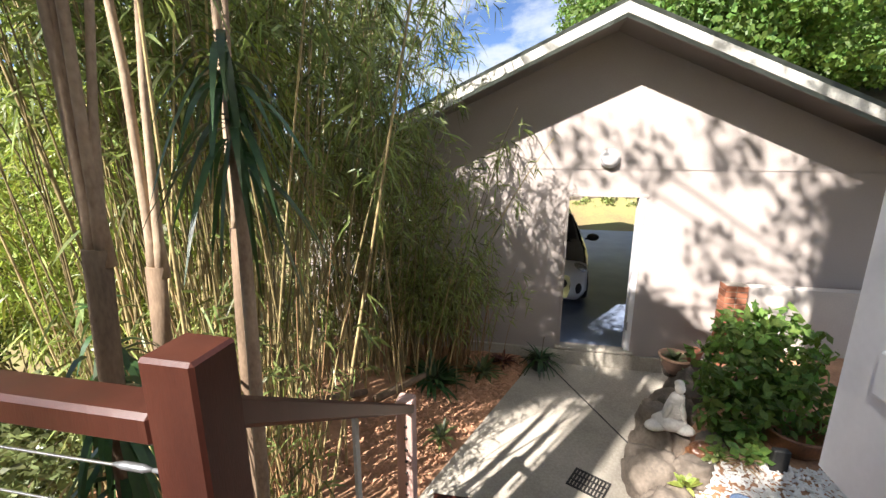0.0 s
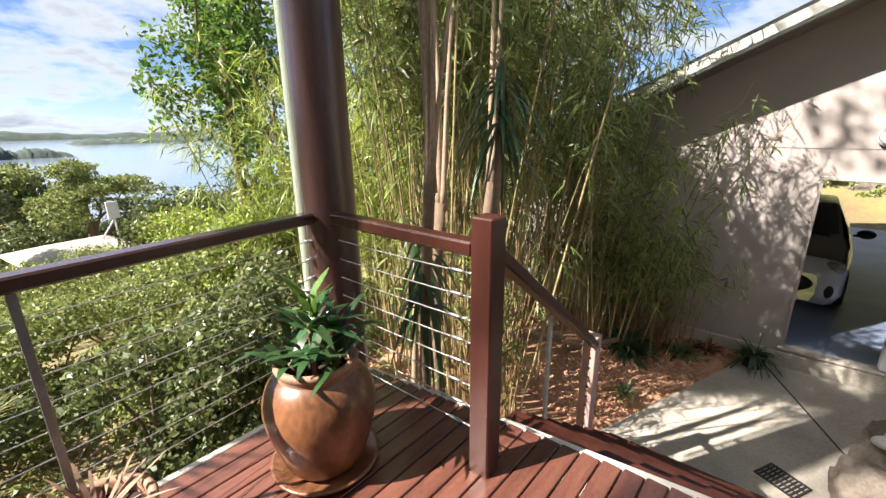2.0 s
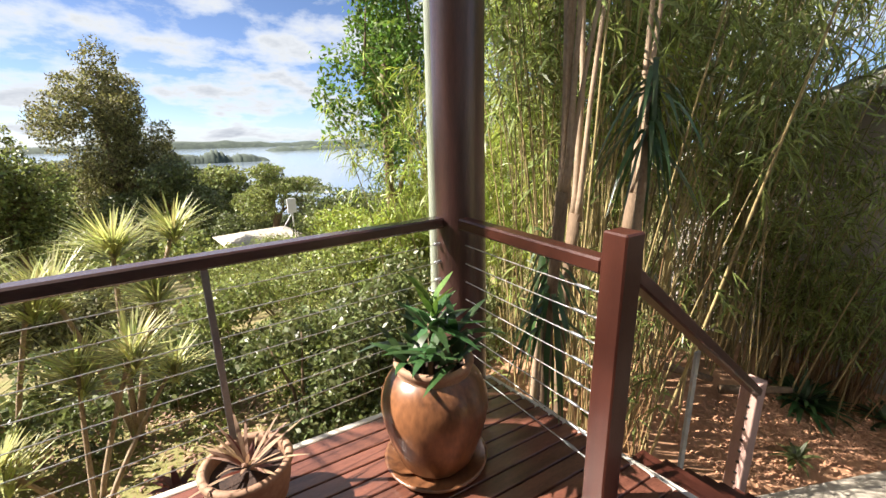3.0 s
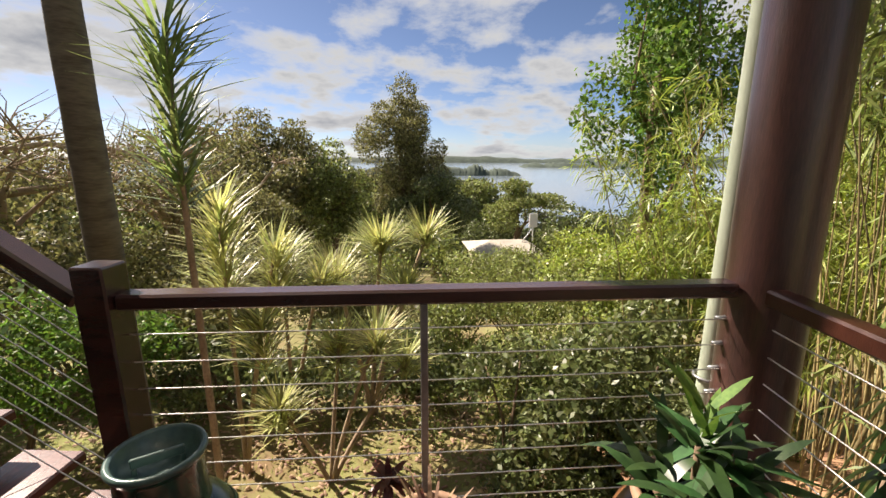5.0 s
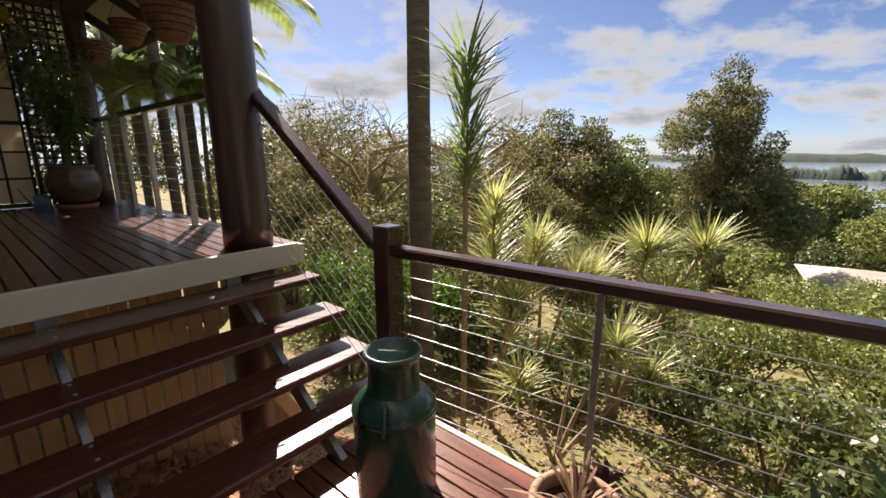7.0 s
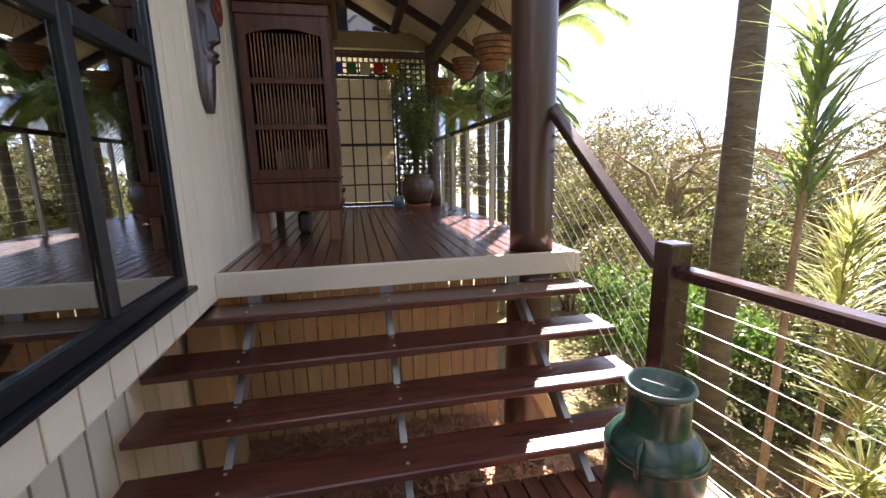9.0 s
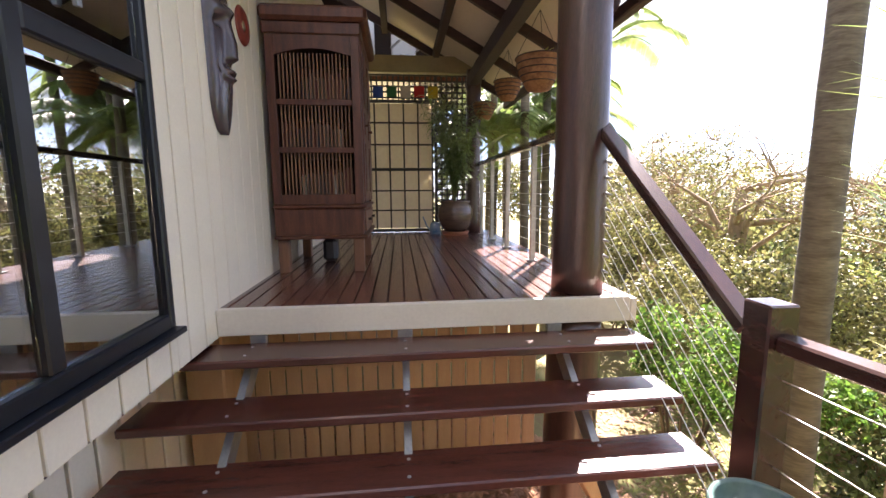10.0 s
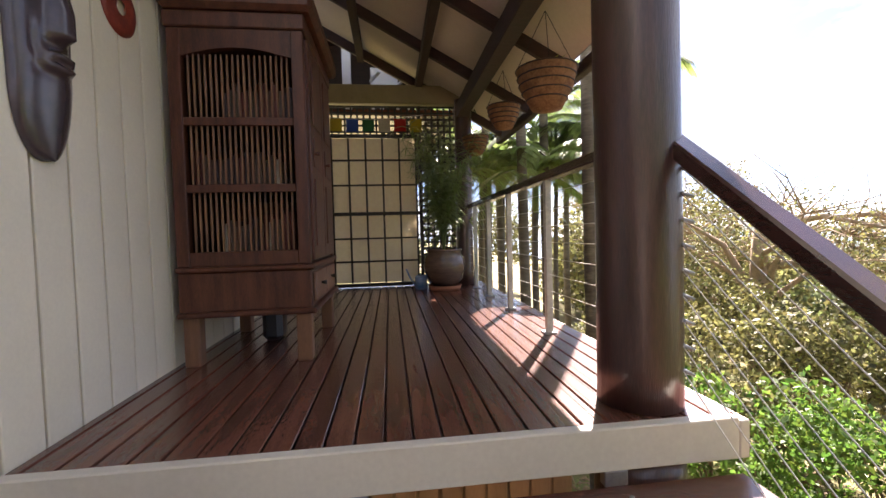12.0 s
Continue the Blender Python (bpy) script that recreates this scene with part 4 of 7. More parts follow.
def build_house():
    w = thing("wall_house", label="cream painted vertical board wall of the house", category="wall", kind="structure")
    wy0, wy1, wz0, wz1 = -2.72, -0.70, 0.90, 2.75
    part("backing", box(WX + 0.02, WX + 0.12, -7.6, wy0, 0.70, 3.9, 0), M["rafter"], w)
    part("backing", box(WX + 0.02, WX + 0.12, wy0, wy1, 0.70, wz0, 0), M["cream"], w)
    part("backing", box(WX + 0.02, WX + 0.12, wy0, wy1, wz1, 3.9, 0), M["cream"], w)
    part("backing", box(WX + 0.02, WX + 0.12, wy1, 0.5, 0.70, 3.9, 0), M["cream"], w)
    part("upper_wall", box(WX, WX + 0.12, -3.0, 0.5, 3.902, 6.4, 0), M["cream"], w)
    y, p = 0.482, 0.1585
    while y > -7.3:
        y0, y1 = y - p + 0.011, y
        spans = [(0.70, 3.9)]
        if y0 < wy1 and y1 > wy0:
            spans = [(0.70, wz0 - 0.03), (wz1, 3.9)] if y1 <= wy1 + 0.02 and y0 >= wy0 - 0.02 else spans
        if y1 > wy0 and y0 < wy0:
            part("board", box(WX, WX + 0.019, y0, wy0 - 0.02, 0.70, 3.9, 0.003), M["cream"], w)
            spans = [(0.70, wz0 - 0.03), (wz1, 3.9)]
            y0 = wy0 - 0.018
        for a, b in spans:
            part("board", box(WX, WX + 0.019, y0, y1, a, b, 0.003), M["cream"], w)
        y -= p
    # lower set-back wall with spaced boards
    l = thing("wall_house_lower", label="cream boards set back below the house wall", category="wall", kind="structure")
    part("backing", box(1.31, 1.36, -4.2, 0.5, -1.9, 0.70, 0), M["black"], l)
    y = 0.45
    while y > -4.0:
        part("board", box(1.29, 1.308, y - 0.128, y, -1.8, 0.68, 0.003), M["cream"], l)
        y -= 0.145
    part("bearer", box(1.16, 1.289, -7.5, 0.5, 0.60, 0.68, 0), M["rafter"], l)
    part("ledge", box(1.1, 1.288, -3.1, 0.5, 0.684, 0.699, 0), M["cream"], l)
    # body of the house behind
    # room surfaces share one dark colour that paints in the indoor dimness
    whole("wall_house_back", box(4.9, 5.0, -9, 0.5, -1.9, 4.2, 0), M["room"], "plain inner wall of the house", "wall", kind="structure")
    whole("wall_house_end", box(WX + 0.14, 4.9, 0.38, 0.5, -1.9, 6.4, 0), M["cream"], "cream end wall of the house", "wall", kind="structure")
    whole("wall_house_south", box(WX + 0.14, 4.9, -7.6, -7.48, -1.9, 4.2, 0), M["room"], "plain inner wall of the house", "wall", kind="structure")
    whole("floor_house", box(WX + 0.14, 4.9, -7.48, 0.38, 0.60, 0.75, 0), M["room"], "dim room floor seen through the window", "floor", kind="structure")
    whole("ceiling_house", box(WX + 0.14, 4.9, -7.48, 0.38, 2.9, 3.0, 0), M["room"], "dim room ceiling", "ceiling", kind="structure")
    # window
    win = thing("window_1", label="large black framed window reflecting the garden", category="window", kind="structure")
    fx0, fx1 = WX - 0.014, WX + 0.05
    for q in ((wy0, wy0 + 0.038, wz0, wz1), (wy1 - 0.038, wy1, wz0, wz1)):
        part("window_frame", box(fx0, fx1, *q, 0.006), M["alum"], win)
    part("window_frame", box(fx0, fx1, wy0 + 0.039, wy1 - 0.039, wz0, wz0 + 0.06, 0.006), M["alum"], win)
    part("window_frame", box(fx0, fx1, wy0 + 0.039, wy1 - 0.039, wz1 - 0.06, wz1, 0.006), M["alum"], win)
    part("window_sill", box(WX - 0.05, fx1, wy0 - 0.01, wy1, wz0 - 0.028, wz0 - 0.002, 0.004), M["alum"], win)
    for ym in (-2.125, -1.45):
        part("mullion", box(fx0 + 0.004, fx1, ym - 0.03, ym + 0.03, wz0 + 0.061, wz1 - 0.061, 0.006), M["alum"], win)
    for y0, y1 in ((wy0 + 0.039, -2.156), (-2.094, -1.481), (-1.419, wy1 - 0.039)):
        part("transom", box(fx0 + 0.004, fx1, y0, y1, 1.86, 1.93, 0.006), M["alum"], win)
        for z0, z1 in ((wz0 + 0.061, 1.859), (1.931, wz1 - 0.061)):
            p = part("pane", box(WX + 0.01, WX + 0.016, y0, y1, z0, z1, 0), M["glass"], win)
            p.visible_shadow = False
    part("catch", box(fx0 - 0.012, fx0 + 0.004, -2.36, -2.34, 1.99, 2.03, 0.002), M["steel"], win)
    # projecting white panel at the north corner with its latch box
    b = thing("wall_white_bay", label="white painted corner panel with a latch box", category="wall panel", kind="structure")
    part("panel", box(0.855, 1.0, -0.28, 0.54, 0.70, 6.3, 0.004), M["white"], b)
    part("cover_strip", box(0.842, 0.853, 0.30, 0.345, 0.70, 6.3, 0.003), M["white"], b)
    part("latch_box", box(0.832, 0.853, 0.36, 0.43, 0.945, 1.035, 0.006), M["white"], b)
    bm = bmesh.new()
    bmesh.ops.create_uvsphere(bm, u_segments=12, v_segments=8, radius=1, matrix=pose(0.831, 0.385, 0.995) @ Matrix.Diagonal((0.004, 0.009, 0.028, 1)))
    part("keyhole", bm, M["black"], b)


build_house()


# ---- roof over the decks ----
def build_roof():
    zb, sl = 3.02, 0.55
    zr = lambda x: zb + 0.10 + sl * (x + 1.0)
    b = thing("beam", label="dark-stained eaves beam on the timber poles", category="beam", kind="structure")
    part("timber", box(-1.03, -0.90, -7.3, -2.95, zb - 0.14, zb + 0.03, 0.006), M["rafter"], b)
    part("timber", box(-0.5, -0.42, -7.3, -2.95, zr(-0.46) - 0.16, zr(-0.46) - 0.04, 0.004), M["rafter"], b, "purlin")
    part("timber", box(0.2, 0.28, -7.3, -2.95, zr(0.24) - 0.16, zr(0.24) - 0.04, 0.004), M["rafter"], b, "purlin")
    c = whole("ceiling_veranda", box(-1, 1, -7.6, 0.5, 0, 0.02, 0), M["soffit"], "sloping pale soffit boards between dark rafters", "ceiling", kind="structure")
    c.data = bm_mesh("ceiling", bar((-1.54, -5.25, zr(-1.54) + 0.01), (2.2, -5.25, zr(2.2) + 0.01), 4.7, 0.02, 0))
    c.data.materials.append(M["soffit"])
    r = thing("roof", label="sloping veranda roof with dark rafters", category="roof", kind="structure")
    part("sheet", bar((-1.58, -5.25, zr(-1.58) + 0.06), (2.2, -5.25, zr(2.2) + 0.06), 4.8, 0.03, 0), M["roofing"], r)
    y = -7.25
    while y < -2.9:
        part("rafter", bar((-1.54, y, zr(-1.54) - 0.055), (1.6, y, zr(1.6) - 0.055), 0.05, 0.1, 0.003), M["rafter"], r)
        y += 1.05
    part("gutter", box(-1.63, -1.55, -7.6, -2.9, zr(-1.6) - 0.10, zr(-1.6) + 0.0, 0.01), M["rafter"], r, "dark eaves gutter")
    part("sheet", bar((0.62, -1.2, 6.4), (5.4, -1.2, 7.1), 3.3, 0.05, 0), M["roofing"], r, "main house roof")


build_roof()


# ---- upper deck ----
def build_upper_deck():
    d = thing("floor_upper_deck", label="glossy red-brown timber deck boards with a cream fascia", category="deck", kind="structure")
    part("fascia", box(-1.195, WX - 0.002, -3.155, -3.112, 0.712, 0.853, 0.004), M["fascia"], d, "cream painted fascia")
    part("fascia", box(-1.235, -1.197, -7.3, -3.113, 0.712, 0.842, 0.004), M["fascia"], d, "cream painted fascia")
    part("joist_frame", box(-1.19, 1.2, -7.25, -3.16, 0.70, 0.82, 0), M["rafter"], d)
    x, w = -1.215, 0.092
    while x < 1.02:
        part("board", box(x, min(x + w - 0.008, 1.028), -7.25, -3.157, 0.826, UP, 0.003), M["deck"], d)
        x += w
    for xx in (0.83, 0.07, -0.76):
        part("hanger", box(xx - 0.04, xx + 0.04, -3.15, -3.115, 0.66, 0.711, 0.003), M["steel"], d, "galvanised hanger")
    f = thing("fence_under_deck", label="tan painted upright slats closing in below the deck", category="fence")
    x = -0.82
    part("rail", box(-0.83, 1.3, -3.66, -3.62, 0.3, 0.4, 0), M["fence"], f)
    while x < 1.3:
        part("slat", box(x, x + 0.086, -3.613, -3.598, -0.75, 0.66, 0.003), M["fence"], f)
        x += 0.098
    whole("post_block", box(1.05, 1.25, -3.45, -3.2, -0.7, 0.69, 0.01), M["fence"], "square orange-brown timber stump below the deck", "post")


build_upper_deck()
RU = thing("handrail", label="dark-stained rail with pale flat balusters on the upper deck", category="handrail")
part("top_rail", bar((-1.03, PILLAR[1] - 0.13, 1.825), (-1.03, -6.95, 1.80), 0.075, 0.05, 0.006), M["rail"], RU)
for y in (-4.37, -5.22, -5.95, -6.6):
    b = part("baluster", box(-1.045, -1.005, y - 0.02, y + 0.02, UP, 1.80, 0.003), M["barge"], RU, "pale flat baluster")
    part("foot", box(-1.065, -0.985, y - 0.04, y + 0.04, UP, UP + 0.012, 0.002), M["steel"], b)
for i in range(8):
    z = 1.72 - i * 0.1
    wire((-1.03, PILLAR[1] - 0.13, z), (-1.03, -6.95, z), RU, 0.002)
round_pole("timber_pole", -0.98, -7.02, UP, 3.1, 0.1, "round dark timber pole at the far corner of the deck", 5)


def build_screen():
    s = thing("shoji_screen", label="cream panelled screen with a black timber grid", category="screen")
    x0, x1, y = -0.40, 1.0, -7.08
    zs = [0.90, 1.165, 1.445, 1.745, 2.09, 2.39, 2.66]
    xs = np.linspace(1.015, x0, 8)
    part("frame", box(x0 - 0.03, x1, y - 0.02, y + 0.02, 0.855, 0.90, 0.002), M["black"], s)
    part("frame", box(x0 - 0.03, x1, y - 0.02, y + 0.02, 2.66, 2.70, 0.002), M["black"], s)
    part("frame", box(x0 - 0.03, x1, y - 0.018, y + 0.024, 1.725, 1.765, 0.002), M["black"], s)
    for a in xs:
        part("upright", box(a - 0.011, a + 0.011, y - 0.012, y + 0.014, 0.901, 2.655, 0), M["black"], s)
    for z in zs[1:-1]:
        part("crossbar", box(x0, x1, y - 0.01, y + 0.016, z - 0.01, z + 0.01, 0), M["black"], s)
    for i in range(len(xs) - 1):
        for k in range(6):
            part("panel", box(xs[i + 1] + 0.004, xs[i] - 0.004, y - 0.034, y - 0.026, zs[k] + 0.003, zs[k + 1] - 0.003, 0), M["paper"], s)
    l = thing("lattice", label="black square timber lattice above and beside the screen", category="lattice")
    for a in np.arange(-0.92, 1.0, 0.075):
        z0 = 0.86 if a < -0.45 else 2.70
        part("slat", box(a, a + 0.022, y - 0.018, y - 0.006, z0, 3.04, 0), M["black"], l)
    for z in np.arange(0.92, 3.04, 0.075):
        xa = -0.45 if z < 2.69 else 1.0
        part("slat", box(-0.93, xa, y - 0.004, y + 0.008, z, z + 0.022, 0), M["black"], l)
    part("edge_post", box(-0.47, -0.43, y - 0.03, y + 0.03, 0.855, 3.04, 0.002), M["black"], l)
    fl = thing("flag_string", label="string of small coloured prayer flags on the lattice", category="flags")
    cols = ((0.45, 0.33, 0.02), (0.5, 0.02, 0.02), (0.55, 0.5, 0.42), (0.03, 0.16, 0.06), (0.03, 0.08, 0.35), (0.45, 0.33, 0.02), (0.02, 0.12, 0.08))
    v, f = tube([(-0.5 + 1.4 * s, y + 0.04, 2.93 - 0.06 * math.sin(s * 3.14)) for s in np.linspace(0, 1, 8)], 0.003, 5)
    part("cord", mesh_of("cord", v, f), M["white"], fl)
    for i, c in enumerate(cols):
        m = mat("flag_cloth", c, rough=0.9)
        xx = -0.48 + i * 0.19
        part("flag", box(xx, xx + 0.14, y + 0.036, y + 0.04, 2.72 + 0.012 * (i % 2), 2.88, 0), m, fl)
    whole("beam_lintel", box(-0.98, 1.03, -7.14, -7.02, 3.06, 3.28, 0.006), M["olive"], "olive painted lintel beam above the screen", "beam", kind="structure")
    # upper landing seen through the gap above the lintel
    # floor reaches past the side wall to keep sun off the screen below
    whole("floor_upper_landing", box(-1.05, 3.0, -10.0, -7.7, 3.1, 3.18, 0), M["deck"], "timber landing of the storey above", "floor", kind="structure")
    # walls and ceiling borrow the rafter colour to paint the landing's shade
    whole("wall_upper_landing", box(-0.6, 3.0, -10.1, -10.0, 3.1, 5.0, 0), M["rafter"], "wall beyond the upper landing, coloured dark for shade", "wall", kind="structure")
    whole("ceiling_upper_landing", box(-1.0, 3.0, -10.1, -7.65, 5.0, 5.06, 0), M["rafter"], "ceiling over the upper landing, coloured dark for shade", "ceiling", kind="structure")
    # added wall: blocks the sky so the landing stays dark
    whole("wall_landing_side", box(-0.7, -0.62, -10.1, -7.7, 3.18, 5.0, 0), M["rafter"], "dark side wall added to keep sky out of the upper landing", "wall", kind="structure")
    whole("wall_landing_far", box(3.0, 3.08, -10.1, -7.7, 3.18, 5.0, 0), M["rafter"], "far end of the upper landing, coloured dark for shade", "wall", kind="structure")
    whole("landing_post", box(0.43, 0.55, -8.2, -8.08, 3.18, 5.0, 0.004), M["white"], "white painted post of the upper landing", "post")
    ch = thing("plastic_chair", -0.12, -8.3, 3.18, "white plastic chair on the upper landing", "chair", rz=20)
    part("seat", box(-0.22, 0.22, -0.22, 0.22, 0.40, 0.43, 0.01), M["white"], ch)
    part("backrest", box(-0.22, 0.22, -0.25, -0.22, 0.45, 0.85, 0.01), M["white"], ch)
    for a, b in ((-0.2, -0.2), (0.2, -0.2), (-0.2, 0.2), (0.2, 0.2)):
        part("leg", box(a - 0.02, a + 0.02, b - 0.02, b + 0.02, 0, 0.40, 0.004), M["white"], ch)
    for a in (-0.22, 0.22):
        part("armrest", box(a - 0.025, a + 0.025, -0.22, 0.2, 0.62, 0.65, 0.008), M["white"], ch)


build_screen()


def build_cabinet():
    c = thing("teak_cabinet", label="tall carved teak cabinet with spindle bars and books inside", category="cabinet")
    x0, x1, y0, y1 = 0.345, 0.985, -4.95, -4.08
    part("drawer_base", box(x0, x1, y0, y1, 1.125, 1.325, 0.006), M["cabinet"], c)
    part("moulding", box(x0 - 0.02, x1 + 0.005, y0 - 0.02, y1 + 0.02, 1.325, 1.352, 0.008), M["cabinet"], c)
    part("moulding", box(x0 - 0.025, x1 + 0.005, y0 - 0.02, y1 + 0.025, 1.10, 1.128, 0.008), M["cabinet"], c)
    for xx in (x0 + 0.01, x1 - 0.085):
        for yy in (y0 + 0.01, y1 - 0.085):
            part("leg", box(xx, xx + 0.075, yy, yy + 0.075, UP, 1.10, 0.006), M["cabinet_pale"], c, "square pale teak leg")
    # posts, top and bottom rails of the carcass
    for xx in (x0, x1 - 0.06):
        for yy in (y0, y1 - 0.05):
            part("stile", box(xx, xx + 0.06, yy, yy + 0.05, 1.353, 2.52, 0.004), M["cabinet"], c)
    # back, wall side and shelves take the teak colour with shade painted in
    part("back_panel", box(x0 + 0.06, x1 - 0.06, y0, y0 + 0.02, 1.353, 2.52, 0), M["cabinet_shaded"], c, "cabinet back darkened for shade")
    part("wall_side_panel", box(x1 - 0.02, x1, y0 + 0.05, y1 - 0.05, 1.353, 2.52, 0), M["cabinet_shaded"], c)
    part("bottom_rail", box(x0 + 0.06, x1 - 0.06, y1 - 0.045, y1 - 0.005, 1.353, 1.425, 0.003), M["cabinet"], c)
    for z in (1.74, 2.07):
        part("mid_rail", box(x0 + 0.06, x1 - 0.06, y1 - 0.045, y1 - 0.003, z - 0.02, z + 0.02, 0.003), M["cabinet"], c)
    # arched head rail
    bm = bmesh.new()
    xs = np.linspace(x0 + 0.06, x1 - 0.06, 13)
    for ya in (y1 - 0.045, y1 - 0.005):
        lo = [bm.verts.new((x, ya, 2.385 + 0.045 * math.sin(math.pi * (x - xs[0]) / (xs[-1] - xs[0])))) for x in xs]
        hi = [bm.verts.new((x, ya, 2.52)) for x in xs]
        for i in range(12):
            bm.faces.new((lo[i], lo[i + 1], hi[i + 1], hi[i]))
    bm.verts.ensure_lookup_table()
    for i in range(12):
        bm.faces.new((bm.verts[i], bm.verts[i + 1], bm.verts[26 + i + 1], bm.verts[26 + i]))
    part("arched_rail", bm, M["cabinet"], c)
    n = 19
    for i in range(n):
        xx = x0 + 0.085 + i * (x1 - x0 - 0.17) / (n - 1)
        for z0, z1 in ((1.425, 1.72), (1.76, 2.05), (2.09, 2.40)):
            v, f = tube([(xx, y1 - 0.025, z0), (xx, y1 - 0.025, (z0 + z1) / 2), (xx, y1 - 0.025, z1)], [0.0055, 0.0075, 0.0055], 6, False)
            part("spindle", mesh_of("spindle", v, f, True), M["cabinet_pale"], c)
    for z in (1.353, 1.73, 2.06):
        part("shelf", box(x0 + 0.02, x1 - 0.02, y0 + 0.02, y1 - 0.05, z, z + 0.018, 0), M["cabinet_shaded"], c)
    # cornice
    part("cornice", box(x0 - 0.01, x1 + 0.01, y0 - 0.01, y1 + 0.01, 2.521, 2.60, 0.006), M["cabinet"], c)
    part("cornice", box(x0 - 0.06, x1 + 0.02, y0 - 0.04, y1 + 0.05, 2.60, 2.70, 0.022), M["cabinet"], c, "projecting cornice")
    # doors on the long side
    ym = (y0 + y1) / 2
    for a, b in ((y0 + 0.055, ym - 0.004), (ym + 0.004, y1 - 0.055)):
        dr = part("door", box(x0 - 0.012, x0 + 0.012, a, b, 1.37, 2.50, 0.004), M["cabinet"], c, "panelled teak door")
        for z0, z1 in ((1.44, 1.80), (1.86, 2.02), (2.08, 2.44)):
            part("panel", box(x0 - 0.02, x0 - 0.0125, a + 0.06, b - 0.06, z0, z1, 0.005), M["cabinet"], dr)
        v, f = tube([(x0 - 0.045, (a + b) / 2 + 0.12, 1.93), (x0 - 0.012, (a + b) / 2 + 0.12, 1.93)], [0.012, 0.006], 10)
        part("knob", mesh_of("knob", v, f, True), M["cabinet"], dr)
        w = part("drawer", box(x0 - 0.012, x0, a, b, 1.15, 1.305, 0.004), M["cabinet_pale"], c, "small teak drawer")
        v, f = tube([(x0 - 0.04, (a + b) / 2, 1.23), (x0 - 0.012, (a + b) / 2, 1.23)], [0.014, 0.007], 10)
        part("knob", mesh_of("knob", v, f, True), M["black"], w)
    rng = np.random.default_rng(8)
    cols = [(0.4, 0.36, 0.3), (0.14, 0.04, 0.035), (0.12, 0.09, 0.07), (0.04, 0.035, 0.045), (0.08, 0.07, 0.06), (0.13, 0.07, 0.05)]
    bms = [mat("book_cover", q, rough=0.6) for q in cols]
    for z, xa, xb, h in ((1.372, 0.44, 0.78, 0.24), (1.749, 0.5, 0.9, 0.19), (2.079, 0.42, 0.75, 0.2)):
        x = xa
        while x < xb:
            t = rng.uniform(0.018, 0.04)
            hh = h * rng.uniform(0.75, 1.05)
            whole("book", box(x, x + t - 0.002, y1 - 0.24, y1 - 0.09, z, z + hh, 0.002), bms[rng.integers(6)], "old book standing on the cabinet shelf", "book", "books in the cabinet")
            x += t


build_cabinet()
whole("dark_sack", box(0.62, 0.74, -4.72, -4.55, UP, UP + 0.2, 0.03), M["alum"], "dark blue sack on the deck under the cabinet", "sack")


def build_mask():
    """Long carved face: brow, nose and lips raised from a tapering board."""
    ny, nz = 44, 120
    z0, z1 = 1.75, 2.72
    v = []
    for k in range(nz + 1):
        s = k / nz
        half = 0.125 * (1 - (1 - min(s / 0.22, 1)) ** 2.2) ** 0.5 * (0.80 + 0.25 * s) + 0.004
        for i in range(ny + 1):
            u = -1 + 2 * i / ny
            d = 0.066 * math.sqrt(max(0, 1 - u * u)) * (0.6 + 0.4 * min(1, s * 4))
            ridge = min(1, max(0, (s - 0.375) / 0.025)) * min(1, max(0, (0.68 - s) / 0.2))
            nose = 0.046 * math.exp(-(u / (0.34 - 0.35 * max(0, s - 0.38))) ** 4) * ridge
            lips = 0.030 * math.exp(-(u / 0.55) ** 4) * (math.exp(-((s - 0.335 + 0.03 * u * u) / 0.014) ** 2) + math.exp(-((s - 0.295 - 0.03 * u * u) / 0.014) ** 2))
            fold = -0.012 * math.exp(-((abs(u) - 0.62) / 0.07) ** 2) * math.exp(-((s - 0.36) / 0.06) ** 2)
            eyes = -0.042 * sum(math.exp(-((u - e) / 0.2) ** 4) for e in (-0.52, 0.52)) * math.exp(-((s - 0.575) / 0.022) ** 2) + fold
            brow = 0.030 * math.exp(-((s - 0.64) / 0.03) ** 2) * (1 - u * u)
            v.append((WX - 0.002 - d - nose - lips - eyes - brow, -3.36 - u * half, z0 + (z1 - z0) * s))
    w = ny + 1
    f = [(k * w + i, k * w + i + 1, (k + 1) * w + i + 1, (k + 1) * w + i) for k in range(nz) for i in range(ny)]
    whole("wooden_mask", mesh_of("wooden_mask", v, f, True), M["mask"], "long dark carved wooden face mask on the wall", "mask")


build_mask()
me = lathe([(0.03, 0.012), (0.05, 0.018), (0.10, 0.014), (0.115, 0.004), (0.115, 0.0)], 32)
whole("wall_plate", me, M["red"], "round dull red plate with a dark centre hung on the wall", "plate", at=pose(WX - 0.001, -3.80, 2.46, 0, -90, 0))


